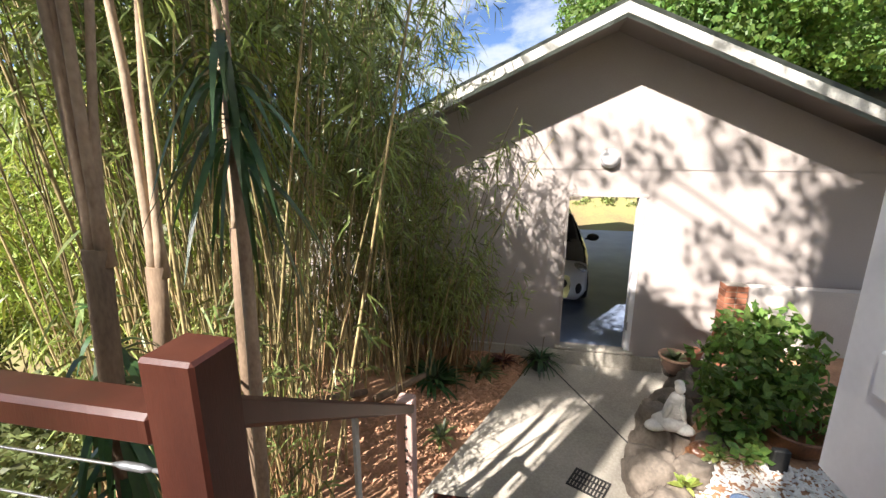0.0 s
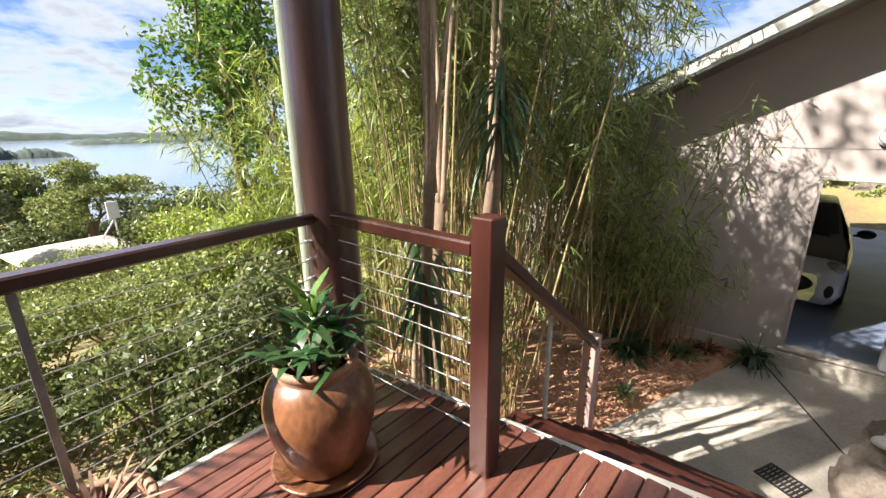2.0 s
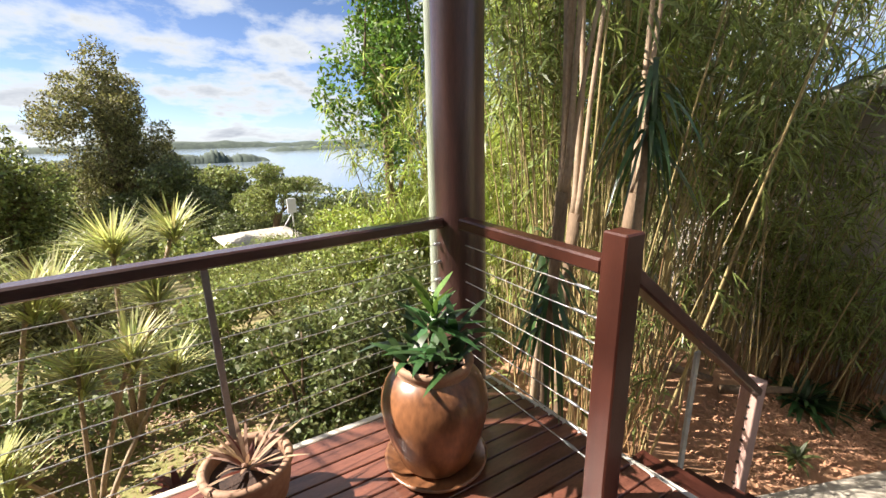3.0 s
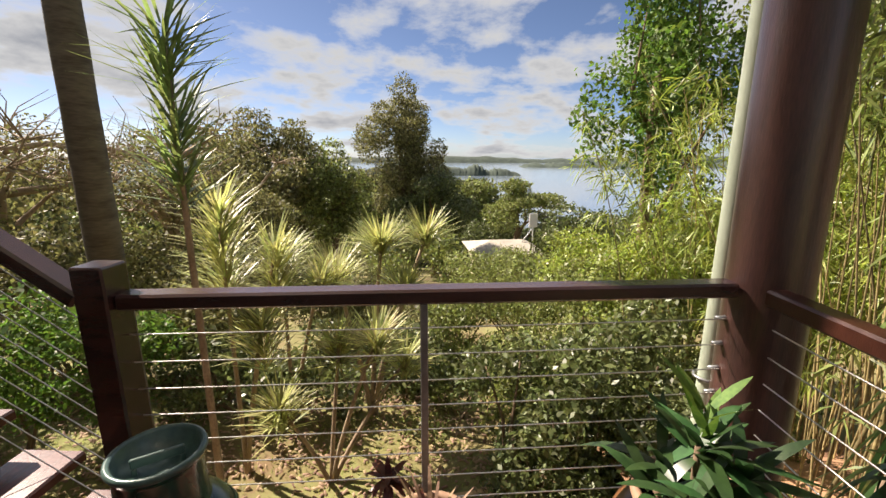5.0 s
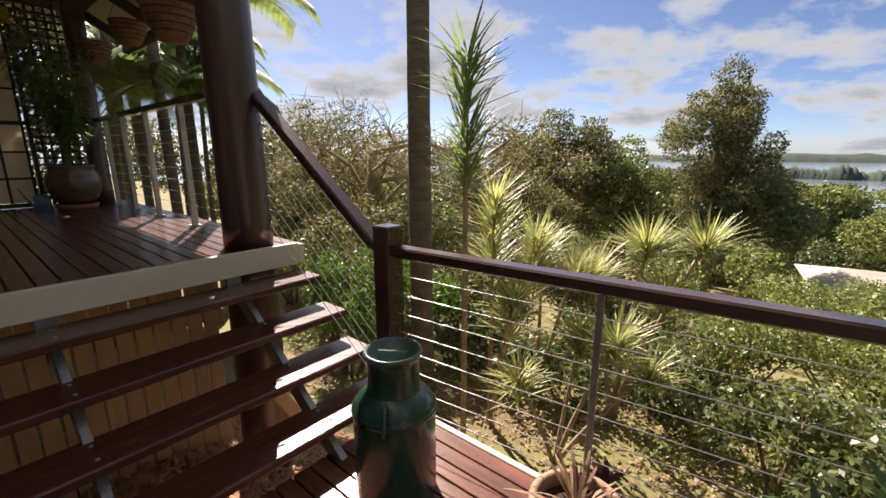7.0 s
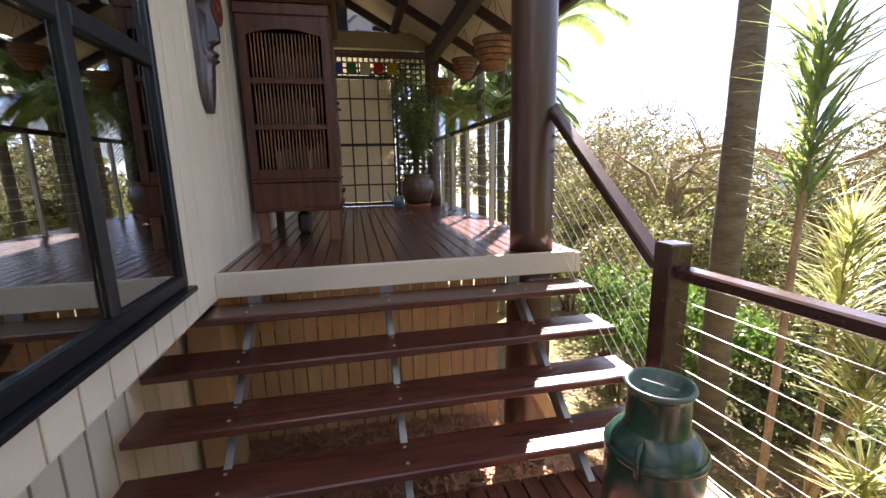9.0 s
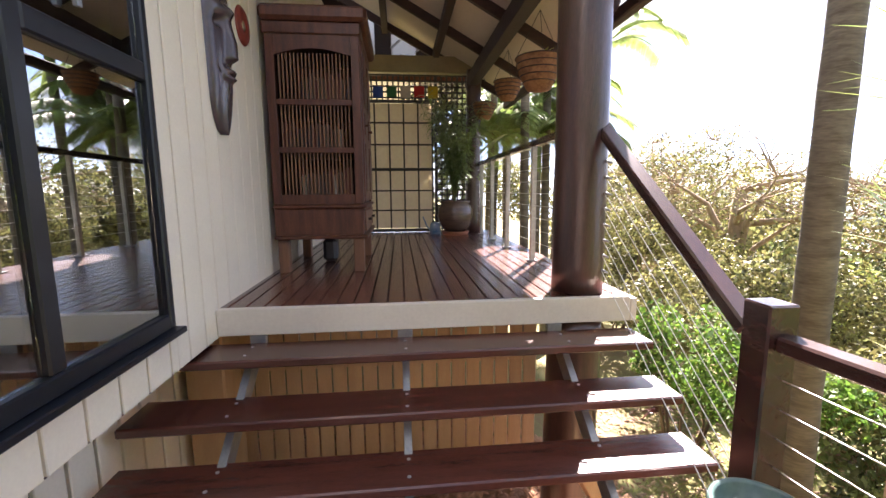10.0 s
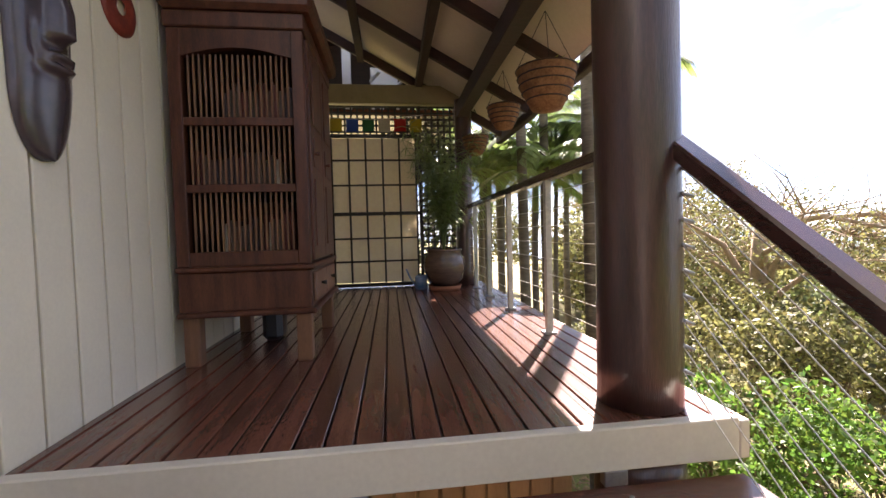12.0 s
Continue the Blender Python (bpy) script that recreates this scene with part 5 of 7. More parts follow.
# ---- pots ----
def jar_with_plant():
    c = (-0.84, -0.33)
    j = thing("terracotta_jar", c[0], c[1], 0.0, "large glazed terracotta jar with a pale rim on a saucer", "plant pot")
    part("body", lathe([(0.001, 0.03), (0.15, 0.03), (0.165, 0.05), (0.197, 0.14), (0.222, 0.24), (0.23, 0.30), (0.226, 0.35), (0.207, 0.405), (0.178, 0.445), (0.158, 0.46)], 48), M["terracotta"], j)
    part("rim", lathe([(0.158, 0.46), (0.157, 0.475), (0.166, 0.487), (0.17, 0.502), (0.164, 0.515), (0.152, 0.517), (0.141, 0.507), (0.136, 0.47), (0.136, 0.42)], 48), M["rimclay"], j, "pale worn rim")
    part("saucer", lathe([(0.001, 0.002), (0.19, 0.002), (0.225, 0.03), (0.228, 0.04), (0.215, 0.042), (0.185, 0.018), (0.001, 0.016)], 40), M["terracotta"], j, "orange glazed saucer")
    part("soil", lathe([(0.001, 0.465), (0.08, 0.462), (0.138, 0.455)], 24), M["potsoil"], j)
    p = thing("strap_leaf_plant", c[0], c[1], 0.45, "lush dark green strap-leaved plant growing in the jar", "plant")
    rng = np.random.default_rng(21)
    heads = ((-0.05, 0.03, 0.15), (0.05, -0.04, 0.12), (0.03, 0.06, 0.17), (-0.07, -0.04, 0.10), (0.085, 0.03, 0.09), (0.0, -0.085, 0.08), (-0.02, 0.0, 0.20))
    for k, (bx, by, h) in enumerate(heads):
        tx, ty = bx * 1.35, by * 1.35
        v, f = tube([(bx, by, 0), (bx * 1.1, by * 1.1, h * 0.6), (tx, ty, h)], [0.012, 0.010, 0.008], 7)
        part("stem", mesh_of("stem", v, f, True), M["bark"], p)
        rosette_part("leaves", tx, ty, h - 0.02, 10, 0.25, 0.040, M["leaf_strap"], p, 100 + k, up=0.45, spread=0.9, droop=0.32, segs=6)
    v, f = tube([(-0.05, 0.02, 0), (-0.06, 0.03, 0.15), (-0.065, 0.035, 0.30)], [0.012, 0.010, 0.006], 7)
    part("stem", mesh_of("stem", v, f, True), M["leaf_fresh"], p, "tall green shoot")
    rosette_part("leaves", -0.063, 0.033, 0.16, 11, 0.20, 0.034, M["leaf_fresh"], p, 120, up=0.85, spread=0.55, droop=0.12, height=0.14, segs=5)
    for k in range(12):
        a, r = rng.uniform(0, 6.28), rng.uniform(0.05, 0.125)
        b = np.array([r * math.cos(a), r * math.sin(a), 0.0])
        v, f = tube([b, b + [0.01, 0.0, 0.025], b + rng.normal(size=3) * 0.012 + [0, 0, 0.055]], [0.011, 0.014, 0.004], 7)
        part("old_stub", mesh_of("old_stub", v, f, True), M["potsoil"], p, "dark withered stub")


jar_with_plant()


def bromeliad_pot():
    c = (-1.0, -1.07)
    j = thing("clay_pot", c[0], c[1], 0.0, "pale round clay pot on the deck", "plant pot")
    part("body", lathe([(0.001, 0.0), (0.11, 0.0), (0.138, 0.06), (0.155, 0.14), (0.155, 0.19)], 36), M["rimclay"], j)
    part("rim", lathe([(0.155, 0.19), (0.168, 0.198), (0.170, 0.212), (0.162, 0.222), (0.146, 0.222), (0.137, 0.212), (0.134, 0.165)], 36), M["rimclay"], j)
    part("soil", lathe([(0.001, 0.178), (0.136, 0.172)], 20), M["potsoil"], j)
    p = thing("bromeliad", c[0], c[1], 0.18, "dry pinkish spiky bromeliad in the clay pot", "plant")
    rosette_part("leaves", 0, 0, 0, 26, 0.26, 0.016, M["dry"], p, 31, up=0.55, spread=0.85, droop=0.22, segs=5)
    for k in range(10):
        rosette_part("old_leaf", 0, 0, 0, 1, 0.14, 0.020, M["redleaf"], p, 132 + k, up=0.5, spread=0.7, droop=0.1)


bromeliad_pot()


def milk_can():
    c = thing("milk_can", -0.80, -1.79, 0.0, "old dark green enamelled milk churn with a lid", "milk can")
    part("body", lathe([(0.001, 0.0), (0.165, 0.0), (0.172, 0.012), (0.172, 0.40), (0.168, 0.425), (0.155, 0.45), (0.132, 0.475), (0.113, 0.49)], 48), M["green_enamel"], c)
    part("hoop", lathe([(0.173, 0.395), (0.178, 0.40), (0.178, 0.415), (0.170, 0.425)], 48), M["green_enamel"], c)
    part("neck", lathe([(0.113, 0.49), (0.108, 0.50), (0.107, 0.62), (0.112, 0.632), (0.116, 0.64)], 48), M["green_enamel"], c)
    l = part("lid", lathe([(0.116, 0.64), (0.120, 0.648), (0.117, 0.658), (0.108, 0.660), (0.102, 0.652), (0.096, 0.612), (0.048, 0.606), (0.042, 0.594), (0.001, 0.594)], 48), M["lid"], c, "dished green lid paled for the sky it reflects")
    part("lid_grip", box(-0.006, 0.006, -0.062, 0.062, 0.625, 0.652, 0.003), M["lid"], l)
    for yy in (-0.055, 0.055):
        part("grip_foot", box(-0.008, 0.008, yy - 0.006, yy + 0.006, 0.604, 0.626, 0.002), M["lid"], l)
    for s in (-1, 1):
        a = [(s * 0.165, 0.0, 0.36), (s * 0.195, 0, 0.40), (s * 0.2, 0, 0.46), (s * 0.175, 0, 0.495), (s * 0.125, 0, 0.495)]
        v, f = tube(a, 0.009, 8)
        part("handle", mesh_of("handle", v, f, True), M["green_enamel"], c)
    c.matrix_basis = pose(-0.80, -1.79, 0, 0, 0, 35)


milk_can()


def far_pot():
    j = thing("glazed_pot", -0.66, -6.6, UP, "round brown glazed pot on a red saucer", "plant pot")
    part("body", lathe([(0.001, 0.04), (0.13, 0.04), (0.20, 0.12), (0.24, 0.25), (0.228, 0.35), (0.19, 0.42), (0.205, 0.44), (0.205, 0.46), (0.18, 0.455), (0.165, 0.40)], 36), M["glazed"], j)
    part("saucer", lathe([(0.001, 0.0), (0.17, 0.0), (0.19, 0.05), (0.18, 0.055), (0.16, 0.02)], 30), M["brick"], j, "red clay saucer")
    part("soil", lathe([(0.001, 0.41), (0.155, 0.405)], 20), M["potsoil"], j)
    p = thing("potted_palm", -0.66, -6.6, UP + 0.4, "feathery green bamboo palm in the glazed pot", "plant")
    rng = np.random.default_rng(41)
    for k in range(30):
        a = rng.uniform(0, 6.28)
        h, rr = rng.uniform(0.5, 1.4), rng.uniform(0.05, 0.42)
        pts = [(0.1 * math.cos(a) * s + rr * math.cos(a) * s ** 2, 0.1 * math.sin(a) * s + rr * math.sin(a) * s ** 2, h * s) for s in np.linspace(0, 1, 6)]
        v, f = tube(pts, np.linspace(0.007, 0.003, 6), 5)
        part("stem", mesh_of("stem", v, f, True), M["leaf_palm"], p)
        b, d = [], []
        for s in np.linspace(0.4, 1, 10):
            q = np.array([0.1 * math.cos(a) * s + rr * math.cos(a) * s * s, 0.1 * math.sin(a) * s + rr * math.sin(a) * s * s, h * s])
            for _ in range(7):
                b.append(q); dd = rng.normal(size=3); dd[2] = abs(dd[2]) * 0.4; d.append(dd)
        v, f = blades(b, d, 0.21, 0.014, 0.5)
        part("leaves", mesh_of("leaves", v, f), M["leaf_palm"], p)
    w = thing("watering_can", -0.40, -6.72, UP, "small blue watering can beside the pot", "watering can")
    part("body", lathe([(0.001, 0), (0.07, 0), (0.07, 0.14), (0.05, 0.16), (0.045, 0.155)], 20), M["bluepot"], w)
    v, f = tube([(0.06, 0, 0.04), (0.12, 0.03, 0.12), (0.17, 0.05, 0.24)], [0.012, 0.01, 0.009], 8)
    part("spout", mesh_of("spout", v, f, True), M["bluepot"], w)


far_pot()


def hanging_basket(x, y, z, r, seed, plant):
    h = thing("hanging_basket", x, y, z, "brown coir hanging basket under the veranda roof", "hanging basket", "hanging baskets along the beam")
    part("bowl", lathe([(0.001, -r * 1.4), (r * 0.5, -r * 1.3), (r * 0.88, -r * 0.6), (r, 0.0), (r * 0.96, 0.01), (r * 0.85, -0.04), (0.001, -0.05)], 24), M["basket"], h)
    for q in (0.0, -0.25, -0.5, -0.75, -1.0):
        rr = r * np.interp(-q, [0, 0.6, 1.3], [1.0, 0.88, 0.5]) + 0.004
        v, f = tube([(rr * math.cos(a), rr * math.sin(a), q * r) for a in np.linspace(0, 6.2832, 22)], 0.005, 5, False)
        part("hoop", mesh_of("hoop", v, f, True), M["rafter"], h)
    top = 2.95 - z
    for k in range(3):
        a = k * 2.094
        v, f = tube([(r * math.cos(a), r * math.sin(a), 0), (0, 0, top)], 0.0025, 4, False)
        part("chain", mesh_of("chain", v, f), M["iron"], h)
    if plant:
        p = thing("basket_fern", x, y, z, "bright green trailing plant in the hanging basket", "plant")
        rosette_part("leaves", 0, 0, -0.03, 60, r * 0.9, 0.03, M["leaf_lime"], p, seed, up=0.3, droop=0.6)


hanging_basket(-1.13, -4.62, 2.56, 0.20, 51, True)
hanging_basket(-1.12, -5.65, 2.62, 0.15, 52, False)
hanging_basket(-1.10, -6.85, 2.62, 0.16, 53, False)


# ---- planting near the deck ----
def pruned_tree(x, y, zs, r, shoots, seed, label):
    """A trunk cut off at zs, with long thin shoots rising from the stub."""
    rng = np.random.default_rng(seed)
    t = thing("pruned_tree", 0, 0, 0, label, "tree")
    z0 = float(west_bed_z(x, y)) - 0.15
    zz = np.linspace(z0, zs, 9)
    pts = [(x + 0.03 * math.sin((z - zs) * 1.6), y + 0.03 * math.sin((z - zs) * 1.3), z) for z in zz]
    v, f = tube(pts, np.concatenate([np.linspace(r * 1.25, r * 0.95, 7), [r * 1.05, r * 1.15]]), 12)
    part("trunk", mesh_of("trunk", v, f, True), M["bark"], t)
    top = np.array(pts[-1])
    for k, (dx, dy, h, rr) in enumerate(shoots):
        s = np.linspace(0, 1, 8) ** 1.5
        b = np.array([math.copysign(r * 0.45, dx), math.copysign(r * 0.35, dy), -0.05])
        p = top + b + np.stack([dx * s ** 1.5, dy * s ** 1.5, h * s], 1) + rng.normal(size=(8, 3)) * 0.012 * s[:, None]
        v, f = tube(p, np.array([2.1, 1.35, 1.1, 1.0, 0.9, 0.8, 0.65, 0.5]) * rr, 10)
        part("shoot", mesh_of("shoot", v, f, True), M["palebark"], t)
    return t


pruned_tree(-0.93, 0.47, 1.12, 0.029, ((-0.16, 0.05, 3.2, 0.014), (0.10, 0.06, 3.0, 0.012), (-0.03, 0.12, 2.9, 0.011), (0.3, 0.35, 2.6, 0.010), (-0.4, 0.2, 2.8, 0.011)), 61, "pruned tree trunk with long thin shoots beside the deck")
pruned_tree(-1.02, 1.15, 1.05, 0.032, ((0.05, 0.1, 2.6, 0.014), (-0.1, 0.2, 2.8, 0.015)), 62, "slim pruned pale trunk among the bamboo")
pruned_tree(-1.32, 1.0, 0.9, 0.034, ((-0.15, 0.1, 2.9, 0.017), (0.05, 0.3, 2.7, 0.015)), 63, "slim leaning pale trunk among the bamboo")


def drooping_dracaena(x, y, zt, seed, n, length, label):
    t = thing("drooping_dracaena", 0, 0, 0, label, "plant")
    z0 = float(west_bed_z(x, y)) - 0.1
    v, f = tube([(x + 0.05 * math.sin(z), y, z) for z in np.linspace(z0, zt, 8)], np.linspace(0.03, 0.02, 8), 8)
    part("stem", mesh_of("stem", v, f, True), M["palebark"], t)
    rng = np.random.default_rng(seed)
    a = rng.uniform(0, 6.28, n); e = rng.uniform(-0.9, 0.8, n)
    d = np.stack([np.cos(a) * np.cos(e), np.sin(a) * np.cos(e), np.sin(e)], 1)
    b = np.tile([x + 0.05 * math.sin(zt), y, zt], (n, 1)) + np.stack([0 * a, 0 * a, rng.uniform(-0.3, 0.1, n)], 1)
    v, f = blades(b, d * [0.4, 0.4, 1], length * rng.uniform(0.6, 1.15, n), 0.026, 1.2, 6)
    part("leaves", mesh_of("leaves", v, f), M["leaf_strap"], t)


drooping_dracaena(-0.79, 0.82, 1.62, 64, 60, 0.33, "dracaena with a head of dark drooping strap leaves")
drooping_dracaena(-1.35, 0.75, 0.70, 65, 40, 0.36, "low dracaena with drooping strap leaves beside the deck")
drooping_dracaena(-1.02, 0.48, 0.66, 66, 44, 0.38, "dracaena leaning against the deck rail")


def bamboo_clump(name, cx, cy, sx, sy, n, hmin, hmax, seed, label, leafy, dry=False, lean=0.55, leaf_from=0.3, leafmat="leaf_bamboo"):
    """Many thin culms, alike ones sharing a mesh, with sprays of narrow leaves."""
    rng = np.random.default_rng(seed)
    t = thing(name, 0, 0, 0, label, "bamboo")
    kinds = []
    for k in range(8):
        s = np.linspace(0, 1, 10)
        w = rng.normal(size=2) * 0.02
        ln = rng.uniform(0.4, 1.0)
        p = np.stack([lean * ln * s ** 2.2 + w[0] * np.sin(5 * s), w[1] * np.sin(4 * s), s * rng.uniform(hmin, hmax)], 1)
        r0 = rng.uniform(0.006, 0.0135) * (0.6 if dry else 1)
        v, f = tube(p, np.linspace(r0, r0 * 0.3, 10), 6, False)
        kinds.append((mesh_of("culm", v, f, True), p))
    B, D = [], []
    for i in range(n):
        u = rng.normal(size=2) * 0.5
        x, y = cx + u[0] * sx, cy + u[1] * sy
        z = float(west_bed_z(x, y)) - 0.05 if y > 0.45 and x > -4 else float(ground_z(x, y)) - 0.05
        k = rng.integers(8)
        az = math.degrees(math.atan2(u[1] * sy, u[0] * sx)) + rng.normal() * 50
        m = pose(x, y, z, rng.normal() * 5, rng.normal() * 5, az)
        part("culm", kinds[k][0], M["driedculm"] if dry else M["culm"], t, at=m)
        if leafy:
            p = kinds[k][1]
            for q in range(leafy):
                s = rng.uniform(leaf_from, 1.0) ** 0.8
                j = int(s * 8.99)
                c = m @ Vector(p[j] * (1 - (s * 9 - j)) + p[min(j + 1, 9)] * (s * 9 - j))
                tw = rng.normal(size=3); tw[2] *= 0.5; tw /= np.linalg.norm(tw)
                L = rng.uniform(0.1, 0.45)
                for w in range(7):
                    o = np.array(c) + tw * L * rng.uniform(0.3, 1)
                    o[2] -= 0.12 * rng.uniform()
                    dd = tw * 0.7 + rng.normal(size=3) * 0.6; dd[2] -= 0.35
                    B.append(o); D.append(dd)
    if leafy:
        B, D = np.array(B), np.array(D)
        keep = ~((B[:, 0] > 0.55) & (B[:, 1] < 1.2)) & ~((B[:, 0] > -1.6) & (B[:, 1] < 0.45) & (B[:, 2] > -0.2) & (B[:, 2] < 3.0)) & (B[:, 1] < 5.4)
        B, D = B[keep], D[keep]
        v, f = blades(B, D, rng.uniform(0.08, 0.20, len(B)), rng.uniform(0.011, 0.021, len(B)), 0.35, 2, rng.uniform(-1.5, 1.5, len(B)))
        part("leaf_sprays", mesh_of("leaf_sprays", v, f), M[leafmat], t)
    return t


bamboo_clump("bamboo", -1.95, 2.15, 0.6, 0.85, 170, 3.4, 5.8, 71, "dense clump of golden-green bamboo beside the steps", 13, leaf_from=0.55, lean=0.45)
bamboo_clump("bamboo", -2.9, 2.9, 0.8, 0.7, 60, 3.0, 5.0, 72, "leaning bamboo at the edge of the bank", 30, lean=0.9, leafmat="leaf_lime")
bamboo_clump("bamboo", -1.75, 4.0, 0.5, 0.7, 70, 2.8, 4.8, 73, "fine bamboo against the garage wall", 26, lean=1.0, leaf_from=0.48)
bamboo_clump("bamboo", -1.25, 4.35, 0.5, 0.35, 34, 2.0, 3.7, 78, "feathery dark green bamboo arching before the garage wall", 26, lean=1.1, leaf_from=0.25)
bamboo_clump("bamboo", -2.45, 4.3, 0.55, 0.4, 28, 2.0, 3.2, 79, "shaded leafy bamboo at the corner of the garage", 26, lean=0.8, leaf_from=0.12)
bamboo_clump("dry_bamboo", -0.85, 4.85, 0.45, 0.3, 130, 0.9, 1.7, 74, "thicket of dry brown bamboo stems by the garage wall", 3, dry=True, lean=0.25, leaf_from=0.7)
bamboo_clump("dry_bamboo", -1.35, 1.45, 0.3, 0.5, 36, 1.2, 2.8, 75, "dry bamboo stems standing beside the deck", 3, dry=True, lean=0.2, leaf_from=0.6)


bamboo_clump("bamboo", -3.5, 2.3, 0.5, 0.5, 20, 2.4, 4.2, 76, "arching sprays of feathery bright bamboo by the deck corner", 28, lean=1.1, leaf_from=0.3, leafmat="leaf_lime")
bamboo_clump("bamboo", -4.5, 1.9, 0.5, 0.7, 16, 3.4, 5.4, 77, "feathery bright bamboo arching beside the timber pole", 26, lean=0.9, leaf_from=0.4, leafmat="leaf_lime")


def low_plant(name, x, y, z, n, length, width, material, seed, label, up=0.35, droop=0.5, group=""):
    t = thing(name, x, y, z, label, "plant", group)
    rosette_part("leaves", 0, 0, 0, n, length, width, M[material], t, seed, up=up, droop=droop, segs=4)
    return t


low_plant("clivia", -0.93, 4.3, float(west_bed_z(-0.93, 4.3)) - 0.02, 130, 0.60, 0.06, "leaf_strap", 81, "dark leafy clump in the mulch bed", 0.5, 0.6)
low_plant("groundcover", -0.35, 4.8, -1.62, 60, 0.40, 0.05, "leaf_dark", 82, "low dark plant in the mulch bed")
low_plant("groundcover", -0.1, 5.15, -1.64, 50, 0.34, 0.04, "redleaf", 83, "small reddish plant by the garage wall")
low_plant("groundcover", -0.6, 3.3, -1.55, 30, 0.26, 0.04, "leaf_dark", 84, "small plant beside the path edge")
low_plant("groundcover", -0.68, 2.05, -1.6, 18, 0.18, 0.05, "leaf_mid", 85, "small green plant at the foot of the post")
bp = thing("black_pot", 0.42, 5.22, -1.68, "dark plastic pot beside the doorway", "plant pot")
part("body", lathe([(0.001, 0), (0.11, 0), (0.14, 0.16), (0.145, 0.17), (0.13, 0.17), (0.12, 0.12), (0.001, 0.12)], 24), M["iron"], bp)
low_plant("spider_plant", 0.42, 5.22, -1.54, 80, 0.40, 0.024, "leaf_strap", 86, "green strap-leaved plant in the dark pot", 0.35, 0.8)
v, f = tube([(0.44, 5.22, -1.55), (0.45, 5.21, -1.3), (0.46, 5.2, -1.18)], [0.006, 0.005, 0.008], 6)
whole("flower_stalk", mesh_of("flower_stalk", v, f, True), M["bark"], "dry flower stalk rising from the pot", "stalk")


# ---- rock garden east of the path ----
def rock(x, y, z, sx, sy, sz, seed, rz=0, label="rough brown garden rock", material="rock"):
    bm = bmesh.new()
    bmesh.ops.create_icosphere(bm, subdivisions=4, radius=1)
    for vv in bm.verts:
        n1 = noise.noise(vv.co * 1.5 + Vector((seed, 0, 0))); n2 = noise.noise(vv.co * 3.6 + Vector((0, seed, 0))) + 0.6 * noise.noise(vv.co * 8 + Vector((0, 0, seed)))
        vv.co *= 1 + 0.42 * n1 + 0.17 * n2
        vv.co.x = math.copysign(abs(vv.co.x) ** 0.75, vv.co.x); vv.co.y = math.copysign(abs(vv.co.y) ** 0.75, vv.co.y)
    bmesh.ops.transform(bm, matrix=Matrix.Diagonal((sx, sy, sz, 1)), verts=bm.verts)
    whole("rock", bm, M[material], label, "rock", "rocks edging the garden", at=pose(x, y, z, 0, 0, rz), smooth=True)


def east_z(x, y):
    x = np.asarray(x, float); y = np.asarray(y, float)
    return -1.72 + 0.62 * sm((x - 1.25 - 0.55 * np.maximum(y - 3.2, 0)) / 0.6)


bed("ground_east_bed", (1.2, 6.0, 0.5, 5.4), east_z, M["soil"], "raised rocky garden bed beside the path", 40)
for i, q in enumerate(((1.36, 3.05, -1.45, 0.22, 0.26, 0.26), (1.5, 3.42, -1.38, 0.2, 0.24, 0.34), (1.75, 3.95, -1.42, 0.22, 0.25, 0.28), (2.05, 4.4, -1.42, 0.24, 0.22, 0.28), (1.38, 2.6, -1.45, 0.2, 0.26, 0.24),
                       (1.62, 2.9, -1.22, 0.15, 0.14, 0.12), (1.82, 3.15, -1.15, 0.16, 0.12, 0.13), (1.42, 2.15, -1.45, 0.18, 0.25, 0.25), (2.35, 4.85, -1.45, 0.22, 0.2, 0.25))):
    rock(*q, seed=i * 3.7, rz=i * 40)
rock(1.72, 3.05, -1.12, 0.12, 0.09, 0.08, 50, 20, "smooth orange-brown garden rock", "terracotta")
chips("white_pebbles", 1.55, 2.9, 1.5, 2.95, lambda x, y: east_z(x, y) + 0.005, 2600, 0.05, M["pebble"], "loose white pebbles on the garden bed", 15, category="pebbles")


def statue():
    """Seated garden figure as one plain shape."""
    bm = bmesh.new()
    def blob(x, y, z, a, b, c, ry=0, rz=0):
        bmesh.ops.create_uvsphere(bm, u_segments=20, v_segments=14, radius=1, matrix=pose(x, y, z, 0, ry, rz) @ Matrix.Diagonal((a, b, c, 1)))
    blob(0, 0, 0.07, 0.15, 0.12, 0.075); blob(-0.11, -0.04, 0.045, 0.12, 0.07, 0.05, 0, 20); blob(0.10, -0.06, 0.045, 0.10, 0.07, 0.05, 0, -25)
    for k in range(9):
        q = k / 8
        blob(0.01 + 0.03 * q, 0, 0.10 + 0.22 * q, 0.085 - 0.022 * q + 0.012 * math.sin(q * 3.1), 0.065 - 0.015 * q, 0.05)
    blob(0.09, -0.035, 0.2, 0.026, 0.03, 0.10, -15); blob(-0.035, -0.035, 0.19, 0.026, 0.03, 0.10, 18)
    blob(0.045, 0, 0.355, 0.027, 0.027, 0.04); blob(0.05, -0.008, 0.415, 0.043, 0.048, 0.055); blob(0.05, 0.02, 0.445, 0.042, 0.04, 0.035)
    whole("garden_statue", bm, M["plaster"], "small white plaster seated garden statue on a rock", "statue", at=pose(1.53, 3.33, -1.12), smooth=True)

statue()


